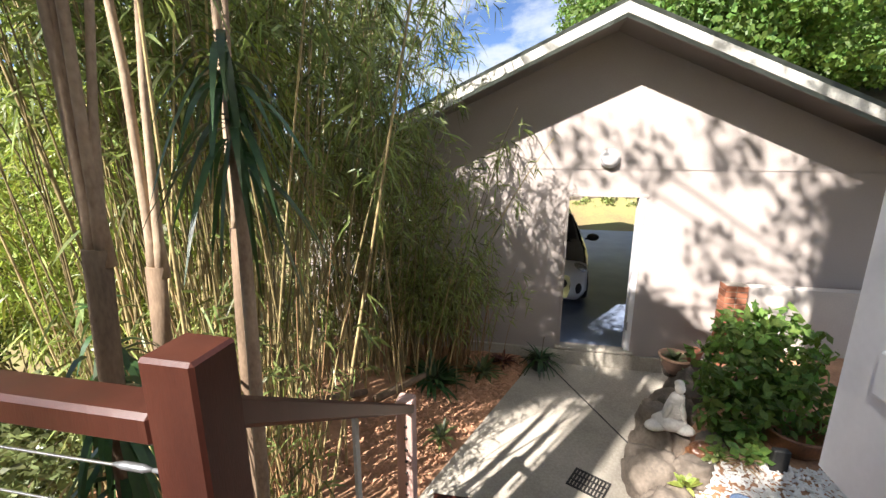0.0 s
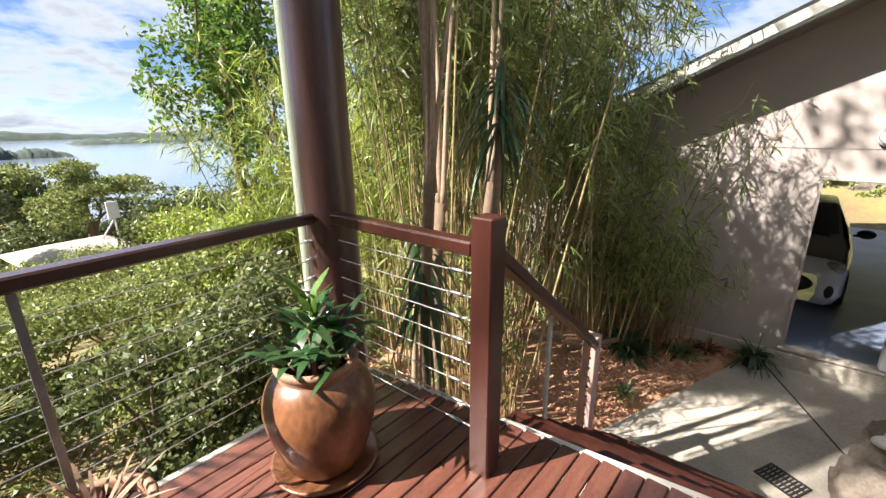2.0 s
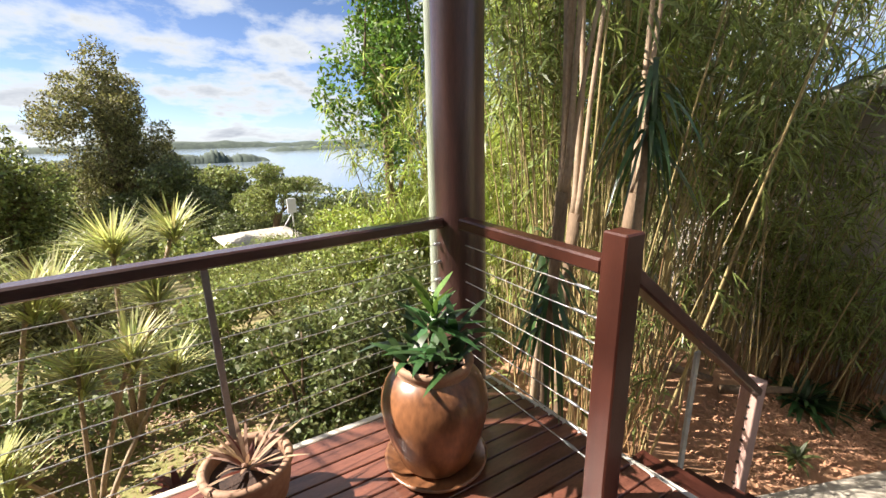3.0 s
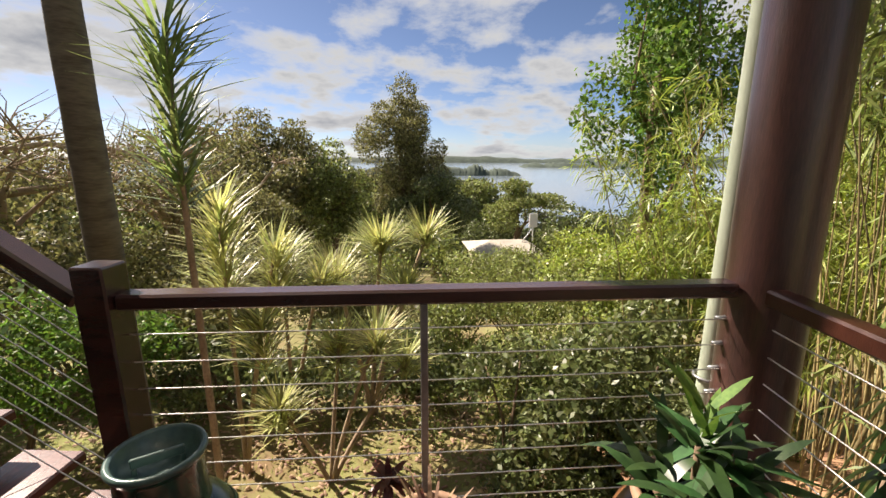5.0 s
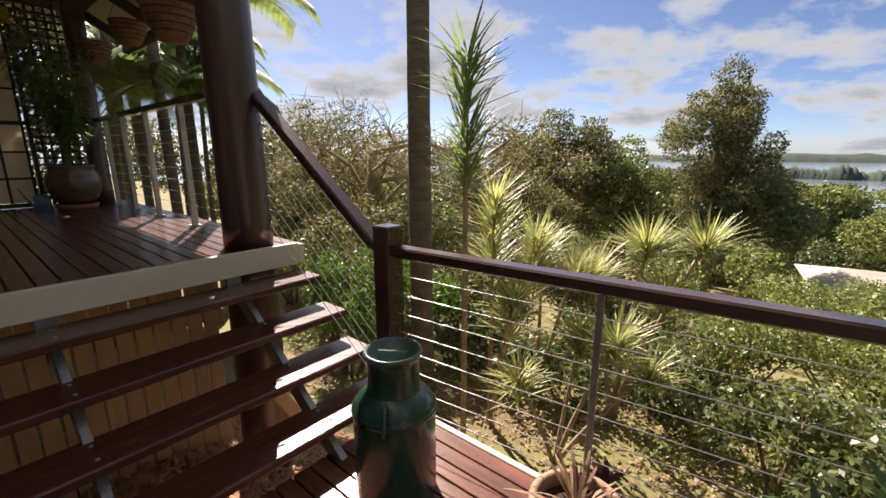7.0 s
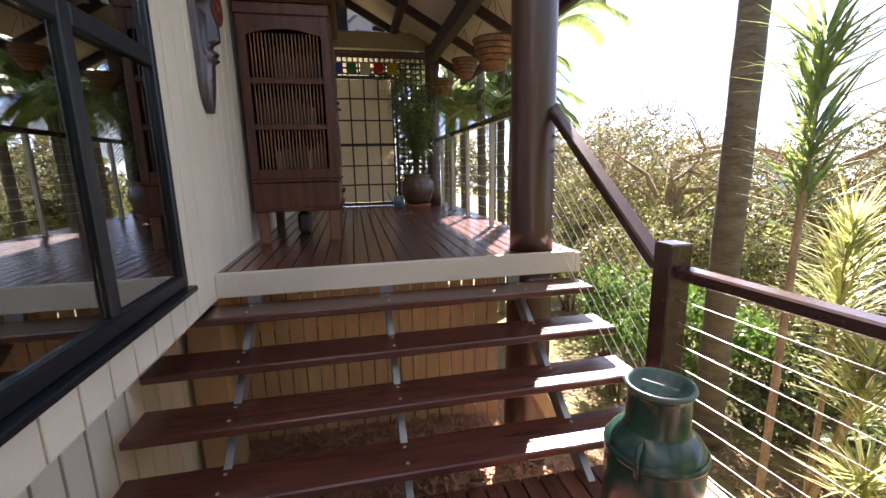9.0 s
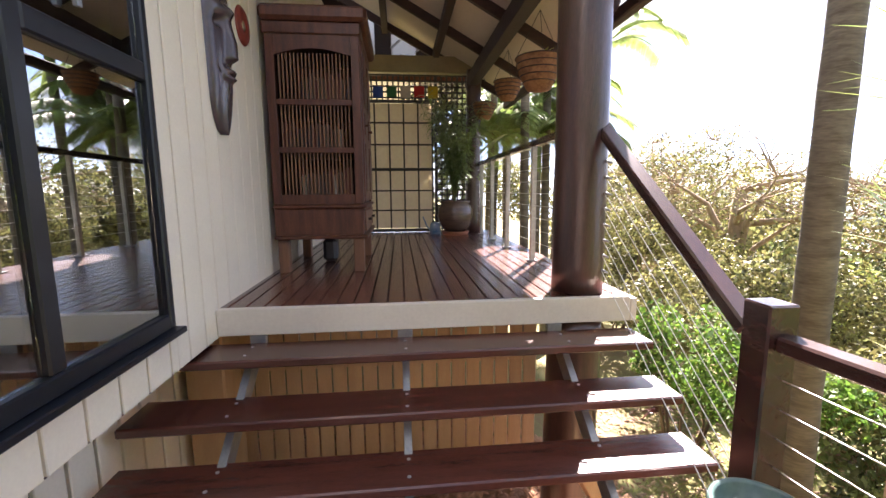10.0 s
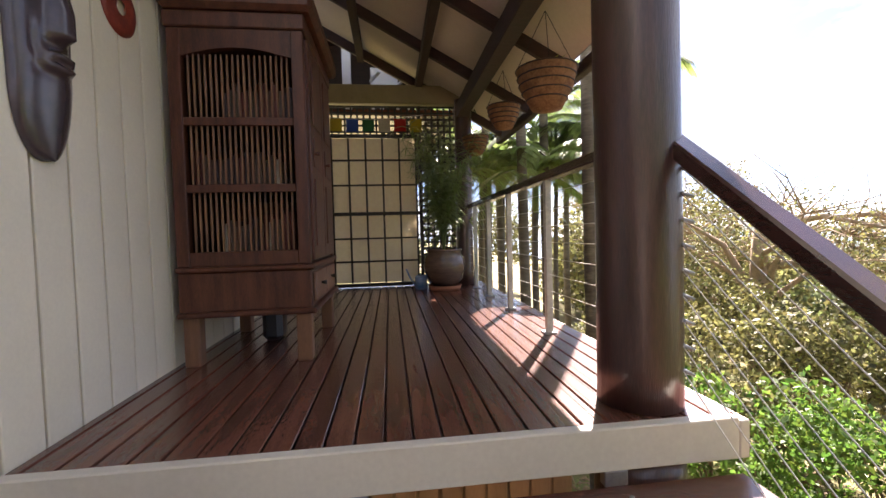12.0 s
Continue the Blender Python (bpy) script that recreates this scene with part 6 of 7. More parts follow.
def shrub(name, blobs, per, size, material, seed, label, stems=5, z0=None, aspect=0.55, category="shrub", flat=0.45, shell=0.5):
    t = thing(name, 0, 0, 0, label, category)
    rng = np.random.default_rng(seed)
    x, y = np.mean([b[0] for b in blobs]), np.mean([b[1] for b in blobs])
    zb = z0 if z0 is not None else float(ground_z(x, y)) - 0.1
    L = []
    for k in range(stems):
        b = blobs[k % len(blobs)]
        a = np.array([x + rng.normal() * 0.1, y + rng.normal() * 0.1, zb]); e = np.array(b[:3])
        m = (a + e) / 2 + rng.normal(size=3) * 0.1
        L.append(tube([a, (a + m) / 2, m, (m + e) / 2, e], np.linspace(0.025, 0.008, 5), 6))
    v, f = join(L)
    part("framework", mesh_of("framework", v, f, True), M["bark"], t)
    foliage("leaves", blobs, per, size, M[material], t, seed + 1, flat, aspect, shell)
    return t


shrub("leafy_shrub", [(2.15, 3.6, -0.62, 0.4, 0.4, 0.34), (2.55, 3.8, -0.5, 0.4, 0.4, 0.38), (2.0, 3.3, -0.85, 0.3, 0.3, 0.28), (2.5, 3.4, -0.8, 0.36, 0.34, 0.34), (2.3, 3.9, -0.35, 0.3, 0.3, 0.25), (1.98, 3.05, -1.05, 0.24, 0.22, 0.2)],
      3600, 0.115, "leaf_fresh", 91, "dark green leafy shrub in the rock garden", 6, -1.2)
low_plant("groundcover", 1.5, 2.72, -1.22, 22, 0.14, 0.05, "leaf_lime", 92, "small bright green weed among the rocks", 0.5, 0.4)
low_plant("groundcover", 1.78, 2.95, -1.1, 26, 0.16, 0.05, "leaf_mid", 93, "low green plant behind the rocks", 0.4, 0.5)
low_plant("dry_bromeliad", 1.95, 2.9, -1.08, 40, 0.22, 0.018, "dry", 94, "dried grassy clump among the rocks", 0.4, 0.7)
op = thing("orange_pot", 2.48, 3.25, -1.12, "orange terracotta bowl pot half hidden by leaves", "plant pot")
part("body", lathe([(0.001, 0), (0.16, 0), (0.23, 0.1), (0.26, 0.2), (0.27, 0.22), (0.24, 0.22), (0.21, 0.12), (0.001, 0.12)], 28), M["terracotta"], op)
gp = thing("green_pot", 1.96, 4.62, -1.25, "brown pot with a pale rim among the plants", "plant pot")
part("body", lathe([(0.001, 0), (0.12, 0), (0.17, 0.16), (0.18, 0.22)], 24), M["glazed"], gp)
part("rim", lathe([(0.18, 0.22), (0.19, 0.225), (0.19, 0.245), (0.165, 0.245), (0.15, 0.16), (0.001, 0.15)], 24), M["rimclay"], gp, "pale rim")
low_plant("begonia", 1.96, 4.62, -1.08, 30, 0.2, 0.06, "leaf_dark", 95, "dark leaves in the brown pot", 0.5, 0.5)
tp = thing("red_pot", 2.1, 4.5, -1.0, "small tilted terracotta pot", "plant pot", rz=20)
part("body", lathe([(0.001, 0), (0.06, 0), (0.09, 0.13), (0.095, 0.14), (0.08, 0.14), (0.07, 0.08), (0.001, 0.08)], 20), M["brick"], tp)
bl = thing("blue_pot", 1.72, 2.35, -1.1, "small blue and white glazed pot on the pebbles", "plant pot")
part("body", lathe([(0.001, 0), (0.06, 0), (0.085, 0.06), (0.08, 0.12), (0.085, 0.13), (0.07, 0.13), (0.065, 0.06), (0.001, 0.05)], 24), M["bluepot"], bl)
bs = thing("dark_pot", 2.2, 2.9, -1.1, "black rectangular planter tag in the bed", "planter")
part("body", box(-0.06, 0.06, -0.03, 0.03, 0, 0.2, 0.01), M["iron"], bs)


def brick_pier():
    t = thing("brick_pier", 2.56, 5.05, 0, "low red brick pier beside the garage wall", "pier")
    part("core", box(0.01, 0.23, 0.01, 0.19, -1.3, -0.24, 0), M["conc"], t)
    me = bm_mesh("brick", box(0, 0.116, 0, 0.2, 0, 0.066, 0.004))
    for r in range(14):
        for k in range(2):
            part("brick", me, M["brick"], t, at=pose(0.0 + k * 0.124, 0.0, -1.3 + r * 0.076))


brick_pier()
whole("wall_low_white", box(2.86, 4.4, 5.15, 5.3, -1.5, -0.27, 0.005), M["lowwall"], "low white painted wall beside the garage", "wall", kind="structure")

for i, (x, y, q) in enumerate(((1.9, 17.6, 0.4), (2.6, 17.9, 0.5), (2.3, 18.5, 0.45), (3.2, 18.3, 0.5))):
    rock(x, y, float(ground_z(x, y)), q, q * 0.8, q * 0.7, seed=60 + i * 2.3, rz=i * 50, label="brown boulder on the grassy bank")

# leaves of a tree that overhangs the steps
over = thing("overhanging_branch", 0, 0, 0, "leafy branch hanging over the steps", "branch")
v, f = tube([(3.4, 1.6, 2.6), (2.6, 1.7, 2.3), (1.95, 1.75, 1.9), (1.72, 1.7, 1.5)], [0.03, 0.02, 0.012, 0.004], 7)
part("limb", mesh_of("limb", v, f, True), M["bark"], over)
foliage("leaves", [(2.15, 1.75, 2.1, 0.3, 0.2, 0.3), (2.0, 1.75, 1.6, 0.18, 0.15, 0.2), (1.95, 1.7, 1.2, 0.12, 0.1, 0.14)], 260, 0.13, M["leaf_dark"], over, 97, 0.3, 0.45)


# ---- garden west of the deck ----
def spiky_plant(heads, seed, label, r=0.022, material="leaf_spiky", base=None, leaf_w=0.021):
    """Bare stems topped with heads of narrow variegated leaves: (x, y, z, head height, leaf length, leaf count)."""
    t = thing("variegated_dracaena", 0, 0, 0, label, "plant")
    bx, by = base or heads[0][:2]
    bz = float(ground_z(bx, by)) - 0.1
    for k, (x, y, z, hh, L, n) in enumerate(heads):
        s = np.linspace(0, 1, 7)
        p = np.stack([bx + (x - bx) * s ** 1.3, by + (y - by) * s ** 1.3, bz + (z + hh * 0.9 - bz) * s], 1)
        v, f = tube(p, np.linspace(r * 1.2, r * 0.7, 7), 8)
        st = part("stem", mesh_of("stem", v, f, True), M["palebark"], t)
        rosette_part("leaves", x, y, z, int(n * 1.3), L, leaf_w, M[material], t, seed + k, up=0.40, spread=1.0, droop=0.12, height=hh)
    return t


spiky_plant([(-2.62, -2.81, 1.05, 1.15, 0.54, 165)], 201, "tall slender variegated dracaena with a long spiky head", 0.026, "leaf_palm", leaf_w=0.024)
spiky_plant([(-3.48, -3.08, 0.0, 0.95, 0.58, 260), (-3.8, -2.75, -0.2, 0.75, 0.52, 200), (-3.3, -2.7, -0.5, 0.5, 0.5, 130)], 211, "bushy yellow-green variegated dracaena")
spiky_plant([(-5.02, -1.92, 0.15, 0.2, 0.62, 190), (-5.2, -1.36, 0.22, 0.2, 0.58, 170), (-4.6, -2.4, -0.2, 0.25, 0.58, 170), (-4.7, -1.6, -0.35, 0.2, 0.55, 140)], 221, "branching yucca-like dracaena with round spiky heads", 0.03, base=(-4.5, -2.0))
spiky_plant([(-3.75, -2.15, -0.72, 0.3, 0.5, 130), (-3.6, -1.75, -0.55, 0.25, 0.5, 120), (-3.3, -2.6, -1.15, 0.3, 0.45, 120), (-3.9, -1.5, -0.9, 0.25, 0.45, 100)], 231, "low variegated dracaena with several heads", 0.022, base=(-3.4, -2.2))
spiky_plant([(-4.3, -2.9, 0.05, 0.3, 0.5, 120), (-4.2, -2.45, -0.15, 0.3, 0.5, 120)], 241, "variegated dracaena at the back of the bed", 0.024)
low_plant("red_cordyline", -2.95, -1.55, -1.35, 34, 0.32, 0.06, "redleaf", 251, "dark red cordyline beside the lawn edge", 0.5, 0.6)
low_plant("red_cordyline", -2.45, -1.2, -1.55, 26, 0.3, 0.05, "dry", 252, "dry brown cordyline at the lawn edge", 0.5, 0.6)
low_plant("red_cordyline", -3.1, -5.6, -1.35, 30, 0.3, 0.05, "redleaf", 253, "small red-leaved plant on the lawn", 0.5, 0.6)
whole("trim_lawn_edging", bar((-2.5, -3.6, -1.7), (-3.6, 0.6, -1.74), 0.05, 0.1), M["fence"], "pale timber edging between lawn and bed", "edging", kind="structure")


def lawn():
    rng = np.random.default_rng(281)
    n = 26000
    x, y = rng.uniform(-6.0, -1.6, n), rng.uniform(-7.5, 0.4, n)
    keep = (np.sin(x * 2.1 + 1) * np.cos(y * 1.7) + rng.normal(size=n) * 0.5) > -0.1
    x, y = x[keep], y[keep]
    n = len(x)
    d = rng.normal(size=(n, 3)) * [0.5, 0.5, 0.2] + [0, 0, 0.8]
    v, f = blades(np.stack([x, y, ground_z(x, y)], 1), d, rng.uniform(0.03, 0.08, n), 0.006, 0.3, 2)
    whole("grass", mesh_of("grass", v, f), M["leaf_lime"], "thin patchy lawn grass below the deck", "grass", kind="stuff")


lawn()
chips("leaf_litter", -6.0, -1.6, -6.5, 0.6, lambda x, y: ground_z(x, y) + 0.004, 5000, 0.06, M["dry"], "dry leaf litter on the garden bed", 16, category="leaf litter")


def palm(x, y, h, r, seed, label, fronds=11, flen=2.0, z0=None, lean=0.0):
    t = thing("palm_tree", 0, 0, 0, label, "palm tree", "palms beside the deck")
    rng = np.random.default_rng(seed)
    b = float(ground_z(x, y)) - 0.2
    zz = np.linspace(b, h, 26)
    k = (zz - b) / (h - b)
    pts = np.stack([x + lean * k + 0.05 * np.sin(3 * k), y + 0.04 * np.sin(2 * k + seed), zz], 1)
    rad = r * (1.15 - 0.35 * k) * (1 + 0.03 * (np.arange(26) % 2))
    v, f = tube(pts, rad, 14)
    part("trunk", mesh_of("trunk", v, f, True), M["palmbark"], t)
    top = pts[-1]
    v, f = tube([top, top + [0, 0, 0.4], top + [0, 0, 0.75]], [r * 0.85, r * 0.9, r * 0.5], 12)
    part("crownshaft", mesh_of("crownshaft", v, f, True), M["leaf_palm"], t, "smooth green crownshaft")
    for i in range(fronds):
        a = i * 2.4 + rng.normal() * 0.2
        e = rng.uniform(0.15, 1.2)
        s = np.linspace(0, 1, 12)
        hx = flen * s * math.cos(e) * 1.05
        hz = flen * s * math.sin(e) - flen * 0.62 * s ** 2.2
        p = top + [0, 0, 0.6] + np.stack([hx * math.cos(a), hx * math.sin(a), hz], 1)
        v, f = tube(p, np.linspace(0.022, 0.004, 12), 5, False)
        fr = part("frond", mesh_of("frond", v, f, True), M["leaf_palm"], t)
        B, D = [], []
        tg = np.gradient(p, axis=0)
        for q in np.linspace(0.15, 1, 46):
            j = min(int(q * 11), 10); u = q * 11 - j
            c = p[j] * (1 - u) + p[j + 1] * u
            d = tg[j] / np.linalg.norm(tg[j])
            sd = np.cross(d, [0, 0, 1]); sd /= np.linalg.norm(sd) + 1e-9
            for sgn in (-1, 1):
                B.append(c); D.append(sd * sgn + d * 0.55 + [0, 0, 0.1])
        v, f = blades(np.array(B), np.array(D), 0.55 * flen / 2.0, 0.03, 0.5, 3)
        part("frond_leaf", mesh_of("frond_leaf", v, f), M["leaf_palm"], fr)
    return t


palm(-3.5, -4.14, 7.5, 0.13, 301, "tall palm with a grey ringed trunk beyond the deck", 11, 2.2)
for i, (x, y, h, r) in enumerate(((-2.1, -5.9, 7.8, 0.07), (-1.9, -7.4, 8.2, 0.065), (-2.6, -8.4, 7.6, 0.07), (-1.75, -8.9, 7.0, 0.06), (-3.55, -8.7, 3.3, 0.08), (-3.1, -10.4, 3.0, 0.07), (-2.2, -9.8, 8.4, 0.065), (-3.9, -10.6, 2.8, 0.07), (-1.6, -11.4, 3.4, 0.06), (-2.5, -12.6, 3.0, 0.07), (-1.9, -10.2, 2.2, 0.055))):
    palm(x, y, h, r, 310 + i, "slender grey-trunked palm in the grove beside the deck", 8, 1.7)


for i, (x, y, h) in enumerate(((-2.25, -8.0, 1.75), (-2.95, -8.9, 2.1), (-1.7, -8.6, 1.85), (-2.4, -10.3, 2.4))):
    palm(x, y, h, 0.045, 340 + i, "young palm with arching green fronds beside the deck", 13, 1.5)


def shrub_row(name, specs, per, size, material, seed, label, aspect=0.5, flat=0.45):
    rng = np.random.default_rng(seed)
    for k, (x, y, z, rx, ry, rz) in enumerate(specs):
        bl = crown_blobs(x, y, z, rx, ry, rz, 9, rng, 0.5)
        shrub(name, bl, per, size, material, seed + 7 * k, label, 6, None, aspect, flat=flat)


# hedge and bushes below the deck
shrub_row("hedge_shrub", [(-5.6, 1.0, -1.2, 1.1, 1.1, 1.0), (-6.4, 2.6, -0.9, 1.3, 1.3, 1.2), (-5.2, -0.3, -1.6, 0.9, 0.9, 0.9), (-6.6, -0.9, -1.4, 1.1, 1.1, 1.0), (-4.3, 1.9, -1.3, 0.9, 0.9, 0.9), (-8.0, 0.5, -1.95, 1.4, 1.4, 1.1), (-4.6, 0.6, -1.75, 0.7, 0.7, 0.7)], 6000, 0.07, "leaf_mid", 401, "dense green hedge shrub with small leaves")
shrub_row("low_hedge_shrub", [(-3.9, 0.1, -1.6, 0.7, 0.7, 0.65), (-3.6, 1.1, -1.5, 0.7, 0.7, 0.75), (-4.4, -0.9, -1.75, 0.6, 0.6, 0.6), (-3.2, 0.7, -1.75, 0.5, 0.6, 0.5), (-3.0, 1.7, -1.5, 0.6, 0.6, 0.6)], 4200, 0.07, "leaf_mid", 411, "low olive hedge shrub close below the deck")
shrub_row("glossy_hedge", [(-3.35, -0.5, -1.05, 0.6, 0.55, 0.75), (-3.15, 0.3, -1.0, 0.65, 0.65, 0.8), (-3.5, 1.2, -0.9, 0.7, 0.7, 0.9), (-4.1, 0.2, -1.0, 0.7, 0.7, 0.8), (-2.75, 0.95, -1.0, 0.5, 0.5, 0.75)], 5200, 0.075, "leaf_dark", 441, "dense dark glossy hedge close below the deck")
shrub_row("shade_shrub", [(-4.9, -2.9, -1.4, 0.8, 0.9, 0.7), (-5.4, -1.5, -1.4, 0.8, 0.9, 0.8), (-4.6, -3.9, -1.4, 0.7, 0.7, 0.65)], 3000, 0.09, "leaf_dark", 421, "dark shrub behind the spiky plants")
shrub_row("yellow_shrub", [(-5.6, 1.9, -0.35, 1.0, 1.0, 0.6), (-7.6, 1.8, -0.75, 1.1, 1.1, 0.7), (-7.0, 3.2, -0.3, 1.2, 1.2, 0.8), (-4.6, 2.9, -0.3, 0.8, 0.8, 0.7)], 5200, 0.07, "leaf_lime", 431, "yellow-green bushy shrub in sun")
shrub_row("slope_shrub", [(-12.6, -0.2, -2.75, 1.3, 1.5, 1.1), (-14.5, 1.9, -3.0, 1.4, 1.6, 1.15), (-13.4, -2.6, -2.9, 1.4, 1.5, 1.1), (-17.5, 0.3, -3.7, 1.6, 1.8, 1.3), (-20.5, 2.2, -4.4, 1.7, 2.0, 1.4)], 1500, 0.11, "leaf_mid", 481, "bushy green shrub on the slope before the far house")
shrub_row("green_shrub", [(-3.2, -5.1, -0.45, 0.65, 0.65, 0.62), (-4.0, -4.9, -0.75, 0.6, 0.6, 0.6)], 4800, 0.075, "leaf_fresh", 451, "bright green leafy shrub beside the palm")
shrub_row("dark_shrub", [(-4.6, -6.4, -0.5, 1.0, 1.0, 1.0), (-6.0, -5.0, -0.9, 1.2, 1.2, 1.1), (-7.5, -3.6, -1.0, 1.3, 1.3, 1.1), (-6.3, -7.2, -0.4, 1.2, 1.2, 1.3), (-8.6, -5.8, -0.6, 1.5, 1.5, 1.4), (-7.2, -2.2, -1.4, 1.0, 1.0, 0.9), (-4.4, -8.6, -0.4, 1.0, 1.0, 1.2), (-5.6, -10.4, -0.2, 1.3, 1.3, 1.4)], 4200, 0.08, "leaf_bronze", 471, "dusky bronze-green shrub behind the lawn")

# added filler: its leaves keep bright sky from showing through the lattice
shrub("dark_shrub", [(-0.75, -8.3, 1.3, 0.45, 0.4, 0.5), (-0.85, -8.5, 2.0, 0.4, 0.4, 0.5), (-0.6, -8.4, 0.5, 0.5, 0.4, 0.6), (-0.7, -8.3, 2.75, 0.5, 0.4, 0.5), (-1.1, -8.4, 2.4, 0.4, 0.4, 0.5), (-0.3, -8.2, 2.5, 0.4, 0.35, 0.6)], 3200, 0.09, "leaf_dark", 498, "dark leafy shrub added to block the sky behind the lattice", 5, -1.0)

# trees in the garden and beyond
tree("spreading_tree", -6.3, -8.3, -2.4, 3.0, 2.0, 2.2, 1.4, 2.2, "leaf_bronze", 0.06, 620, 501, "sparse spreading tree with bare pale branches", 18, 0.20, "palebark", k=0.36)
tree("spreading_tree", -8.6, -7.0, -2.6, 3.2, 2.2, 2.4, 1.2, 2.4, "leaf_bronze", 0.08, 900, 511, "sparse spreading tree with bare pale branches", 20, 0.22, "palebark", k=0.38)
tree("spreading_tree", -6.6, -11.5, -2.2, 3.4, 2.4, 2.4, 1.5, 2.8, "leaf_bronze", 0.085, 900, 515, "sparse spreading tree with bare pale branches", 18, 0.22, "palebark")
tree("tall_tree", -29.5, -4.6, -7.5, 6.0, 3.2, 3.5, 0.9, 9.8, "leaf_bronze", 0.17, 1150, 521, "tall olive-green tree standing against the sky", 46, 0.35, k=0.29)
tree("round_tree", -20.2, -9.6, -5.2, 3.4, 2.6, 2.6, 0.2, 6.4, "leaf_bronze", 0.16, 1300, 531, "rounded olive-bronze tree below the garden", 24, 0.3)
tree("round_tree", -17.5, -10.9, -5.0, 3.6, 1.7, 1.7, 0.7, 5.6, "leaf_bronze", 0.16, 1300, 541, "rounded olive-bronze tree below the garden", 20, 0.3)
tree("round_tree", -20.5, -6.9, -5.5, 1.6, 1.7, 1.9, -0.6, 5.0, "leaf_mid", 0.17, 1200, 551, "rounded green tree below the garden", 18, 0.3)
tree("round_tree", -27.8, -2.3, -7.0, 0.0, 2.8, 2.8, -2.4, 5.4, "leaf_dark", 0.19, 1100, 561, "rounded dark green tree on the slope", 18, 0.3)
tree("round_tree", -37, 4.6, -9.0, -1.0, 3.0, 3.2, -3.2, 4.4, "leaf_mid", 0.22, 900, 571, "rounded green tree on the slope", 18, 0.3)
tree("broadleaf_tree", -7.0, 2.2, -2.6, 4.8, 1.4, 1.3, 2.6, 5.0, "leaf_fresh", 0.10, 2600, 581, "leafy green tree rising beside the bamboo", 22, 0.12, k=0.40)
tree("broadleaf_tree", -6.2, 4.6, -2.2, 6.0, 1.6, 1.6, 2.6, 5.6, "leaf_lime", 0.09, 2000, 591, "leafy bright green tree behind the bamboo", 22, 0.14)


def shade_tree():
    """Tall tree behind the house whose boughs reach over the roof and dapple the garage."""
    t = thing("gum_tree", 0, 0, 0, "tall tree with boughs reaching over the house roof", "tree")
    bl = [(0.2, -1.0, 7.9, 1.0, 0.8, 1.3), (0.15, -1.1, 7.5, 0.7, 0.7, 1.4), (0.9, -1.0, 7.6, 0.8, 0.7, 1.3), (1.4, -0.9, 8.4, 0.9, 0.7, 0.9), (0.4, -1.0, 6.5, 0.9, 0.7, 0.45), (1.3, -1.0, 6.6, 0.8, 0.7, 0.5), (1.5, -1.0, 7.6, 1.2, 0.8, 1.3), (-2.9, -1.0, 8.5, 0.45, 0.4, 0.35), (-2.0, -0.8, 8.1, 0.4, 0.35, 0.3), (-1.3, -1.1, 8.7, 0.4, 0.4, 0.5), (-1.1, -0.9, 7.0, 0.45, 0.4, 0.35), (3.0, -0.6, 7.4, 1.2, 1.1, 1.0), (-1.5, 0.1, 5.2, 0.5, 0.5, 0.35), (4.2, -0.8, 8.0, 1.6, 1.5, 1.2), (-0.4, -0.3, 5.6, 0.6, 0.5, 0.4), (0.9, -0.2, 5.3, 0.7, 0.6, 0.5), (-2.45, 0.1, 5.4, 0.6, 0.5, 0.6), (-1.75, 0.2, 4.9, 0.45, 0.4, 0.4), (-1.15, 0.1, 4.75, 0.5, 0.4, 0.45)]
    rng = np.random.default_rng(620)
    v, f = limbs(5.8, -0.8, -2.0, 7.0, 0.25, [b[:3] for b in bl], rng, 8, 0.05)
    part("trunk", mesh_of("trunk", v, f, True), M["palebark"], t)
    foliage("crown", bl, 620, 0.14, M["leaf_mid"], t, 621, 0.3, 0.5, 0.3)


shade_tree()


def woodland(name, n, xr, yr, seed, label, hr, per, size, material):
    """Far trees too many to count, as one joined mass."""
    rng = np.random.default_rng(seed)
    bl = []
    for _ in range(n):
        x, y = rng.uniform(*xr), rng.uniform(*yr)
        z = float(ground_z(x, y)); h = rng.uniform(*hr)
        if -27 < x < -11 and abs(y + 0.9 + 0.105 * x) < 2.9:
            h = min(h, max(0.8, (1.25 + 0.21 * x - z) / 1.2))  # low bushes before the house
        elif -35 < x <= -27 and abs(y - 2.2) < 5:
            continue  # the house stands here
        for q in range(4):
            bl.append((x + rng.normal() * h * 0.2, y + rng.normal() * h * 0.2, z + h * rng.uniform(0.35, 0.85), h * 0.3, h * 0.3, h * 0.3))
    p, o = clump_points(bl, per, rng, 0.6)
    v, f = leaf_quads(p, size, o, rng, 0.5, 0.7)
    whole(name, mesh_of(name, v, f), M[material], label, "woods", kind="stuff")


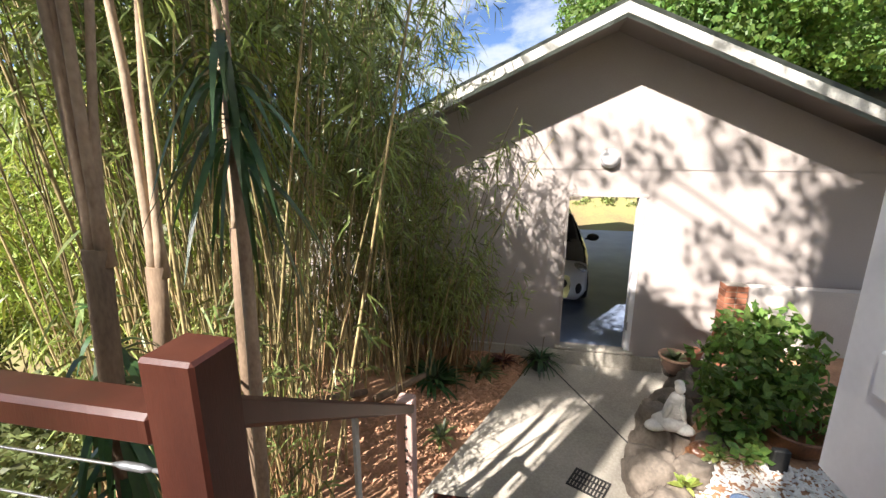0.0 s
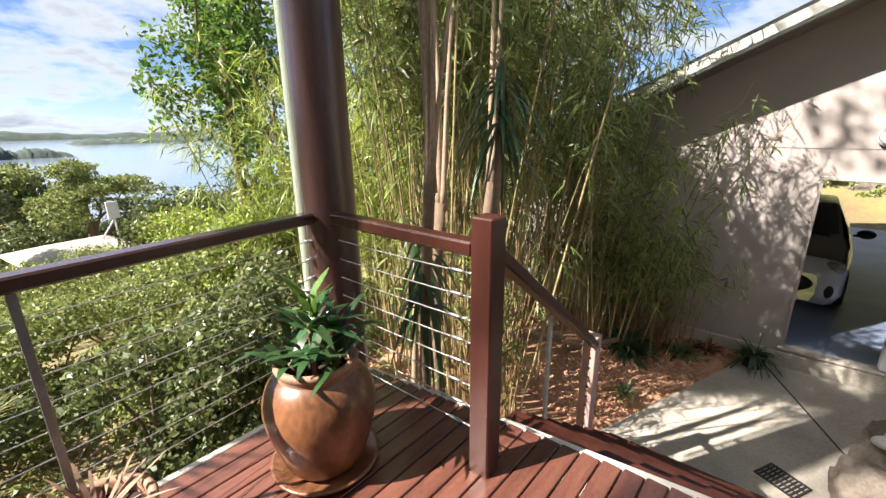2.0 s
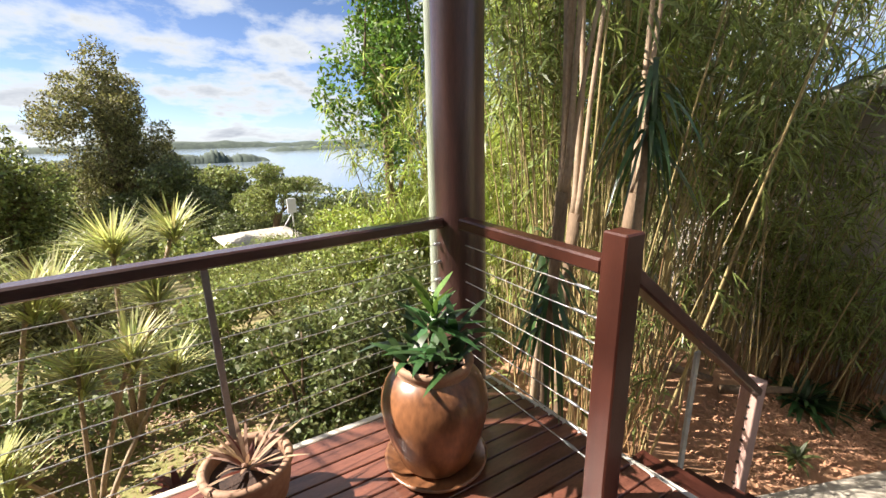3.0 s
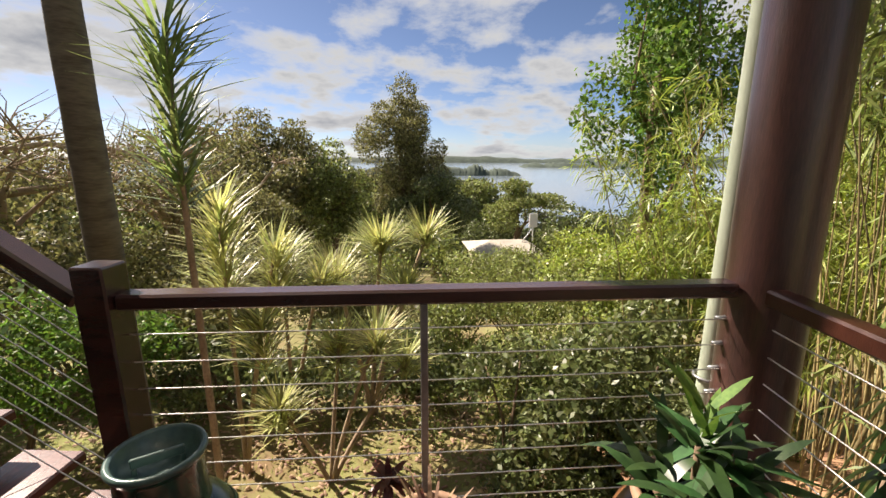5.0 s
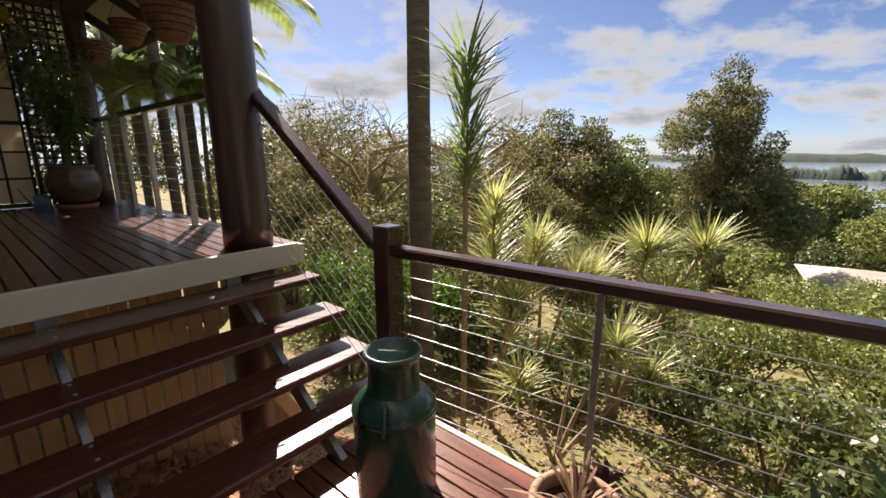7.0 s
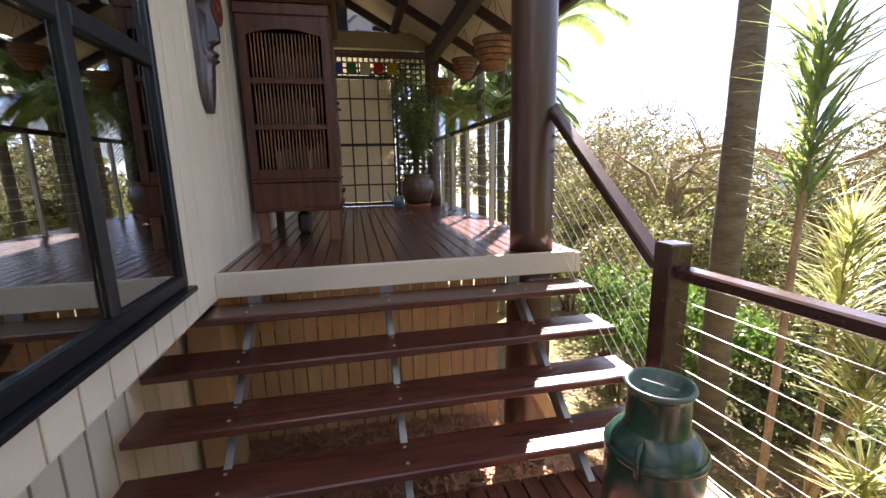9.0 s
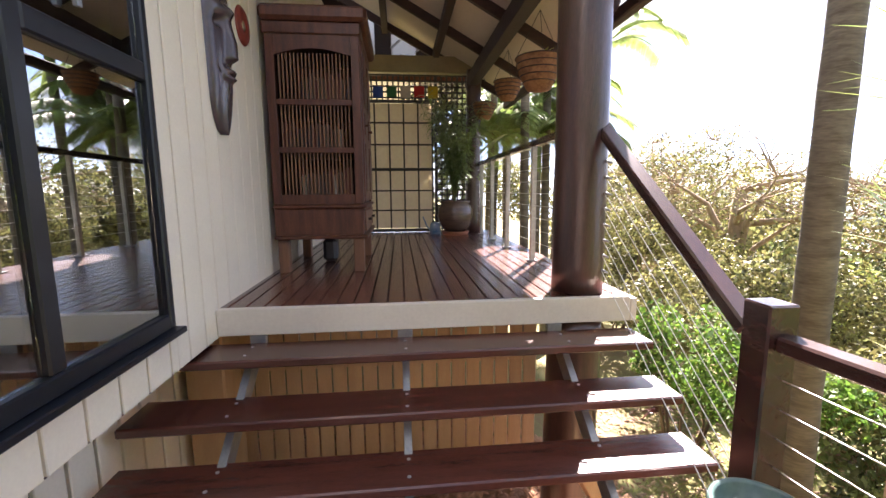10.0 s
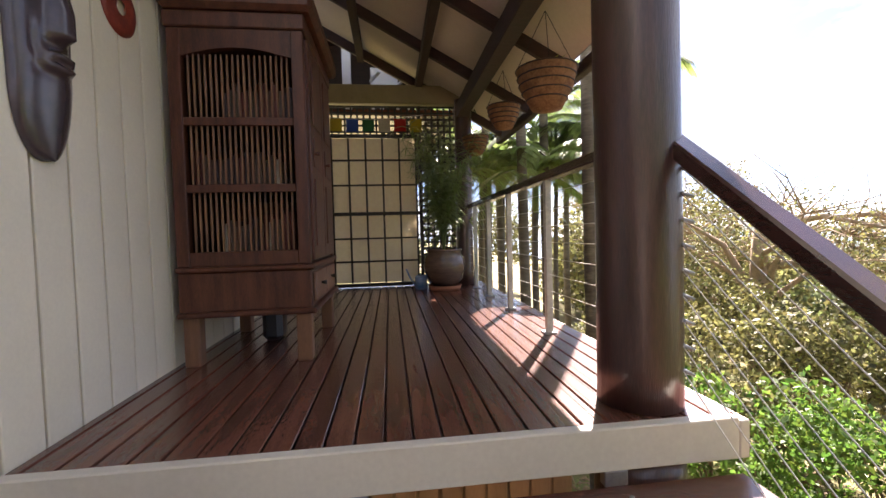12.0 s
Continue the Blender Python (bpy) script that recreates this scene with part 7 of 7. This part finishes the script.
woodland("woods_near", 48, (-46, -10), (-26, 26), 601, "mixed green bushland on the slope below", (2.6, 4.2), 520, 0.19, "leaf_mid")
woodland("woods_dark", 44, (-46, -12), (-26, 26), 607, "dark green bushland on the slope below", (2.8, 4.6), 520, 0.2, "leaf_dark")
woodland("woods_slope", 170, (-150, -46), (-90, 110), 602, "bushland running down to the river", (4, 7), 50, 0.8, "leaf_dark")
woodland("woods_south", 46, (-26, -8), (-34, -14), 603, "dense bushland beyond the garden", (4, 6), 380, 0.22, "leaf_bronze")
woodland("woods_ridge", 34, (-52, -43), (-19, 2.0), 606, "tall bushland hiding the near shore", (8.2, 9.5), 330, 0.34, "leaf_mid")
woodland("woods_hill", 44, (5, 26), (22, 44), 604, "green wooded hillside behind the garage", (6, 9), 320, 0.30, "leaf_fresh")
woodland("woods_bank", 260, (-4, 7), (16.9, 22), 605, "grass and low scrub on the sunny bank", (0.35, 0.8), 700, 0.12, "leaf_mid")


def far_house():
    h = thing("far_house", -30.5, 2.8, -7.4, "low pale-roofed house among the trees below", "house", rz=8)
    part("wall", box(-3, 3, -2.2, 2.2, -0.6, 2.0, 0.02), M["cream"], h)
    bm = bmesh.new()
    p = [(-3.6, -2.7, 1.95), (3.6, -2.7, 1.95), (3.6, 2.7, 1.95), (-3.6, 2.7, 1.95), (0, -1.2, 2.75), (0, 1.2, 2.75)]
    vv = [bm.verts.new(q) for q in p]
    for q in ((0, 1, 4), (1, 2, 5, 4), (2, 3, 5), (3, 0, 4, 5), (3, 2, 1, 0)):
        bm.faces.new([vv[i] for i in q])
    part("roof", bm, M["conc"], h, "pale hipped roof")
    a = part("aerial", mesh_of("aerial", *tube([(0.5, 1.9, 2.3), (0.5, 1.9, 4.6)], 0.05, 6)), M["white"], h, "white aerial mast")
    part("brace", mesh_of("brace", *tube([(0.5, 1.0, 2.5), (0.5, 1.9, 3.7)], 0.04, 6)), M["white"], a)
    part("panel", box(0.44, 0.56, 1.6, 2.2, 3.7, 4.7, 0.01), M["white"], a)


far_house()
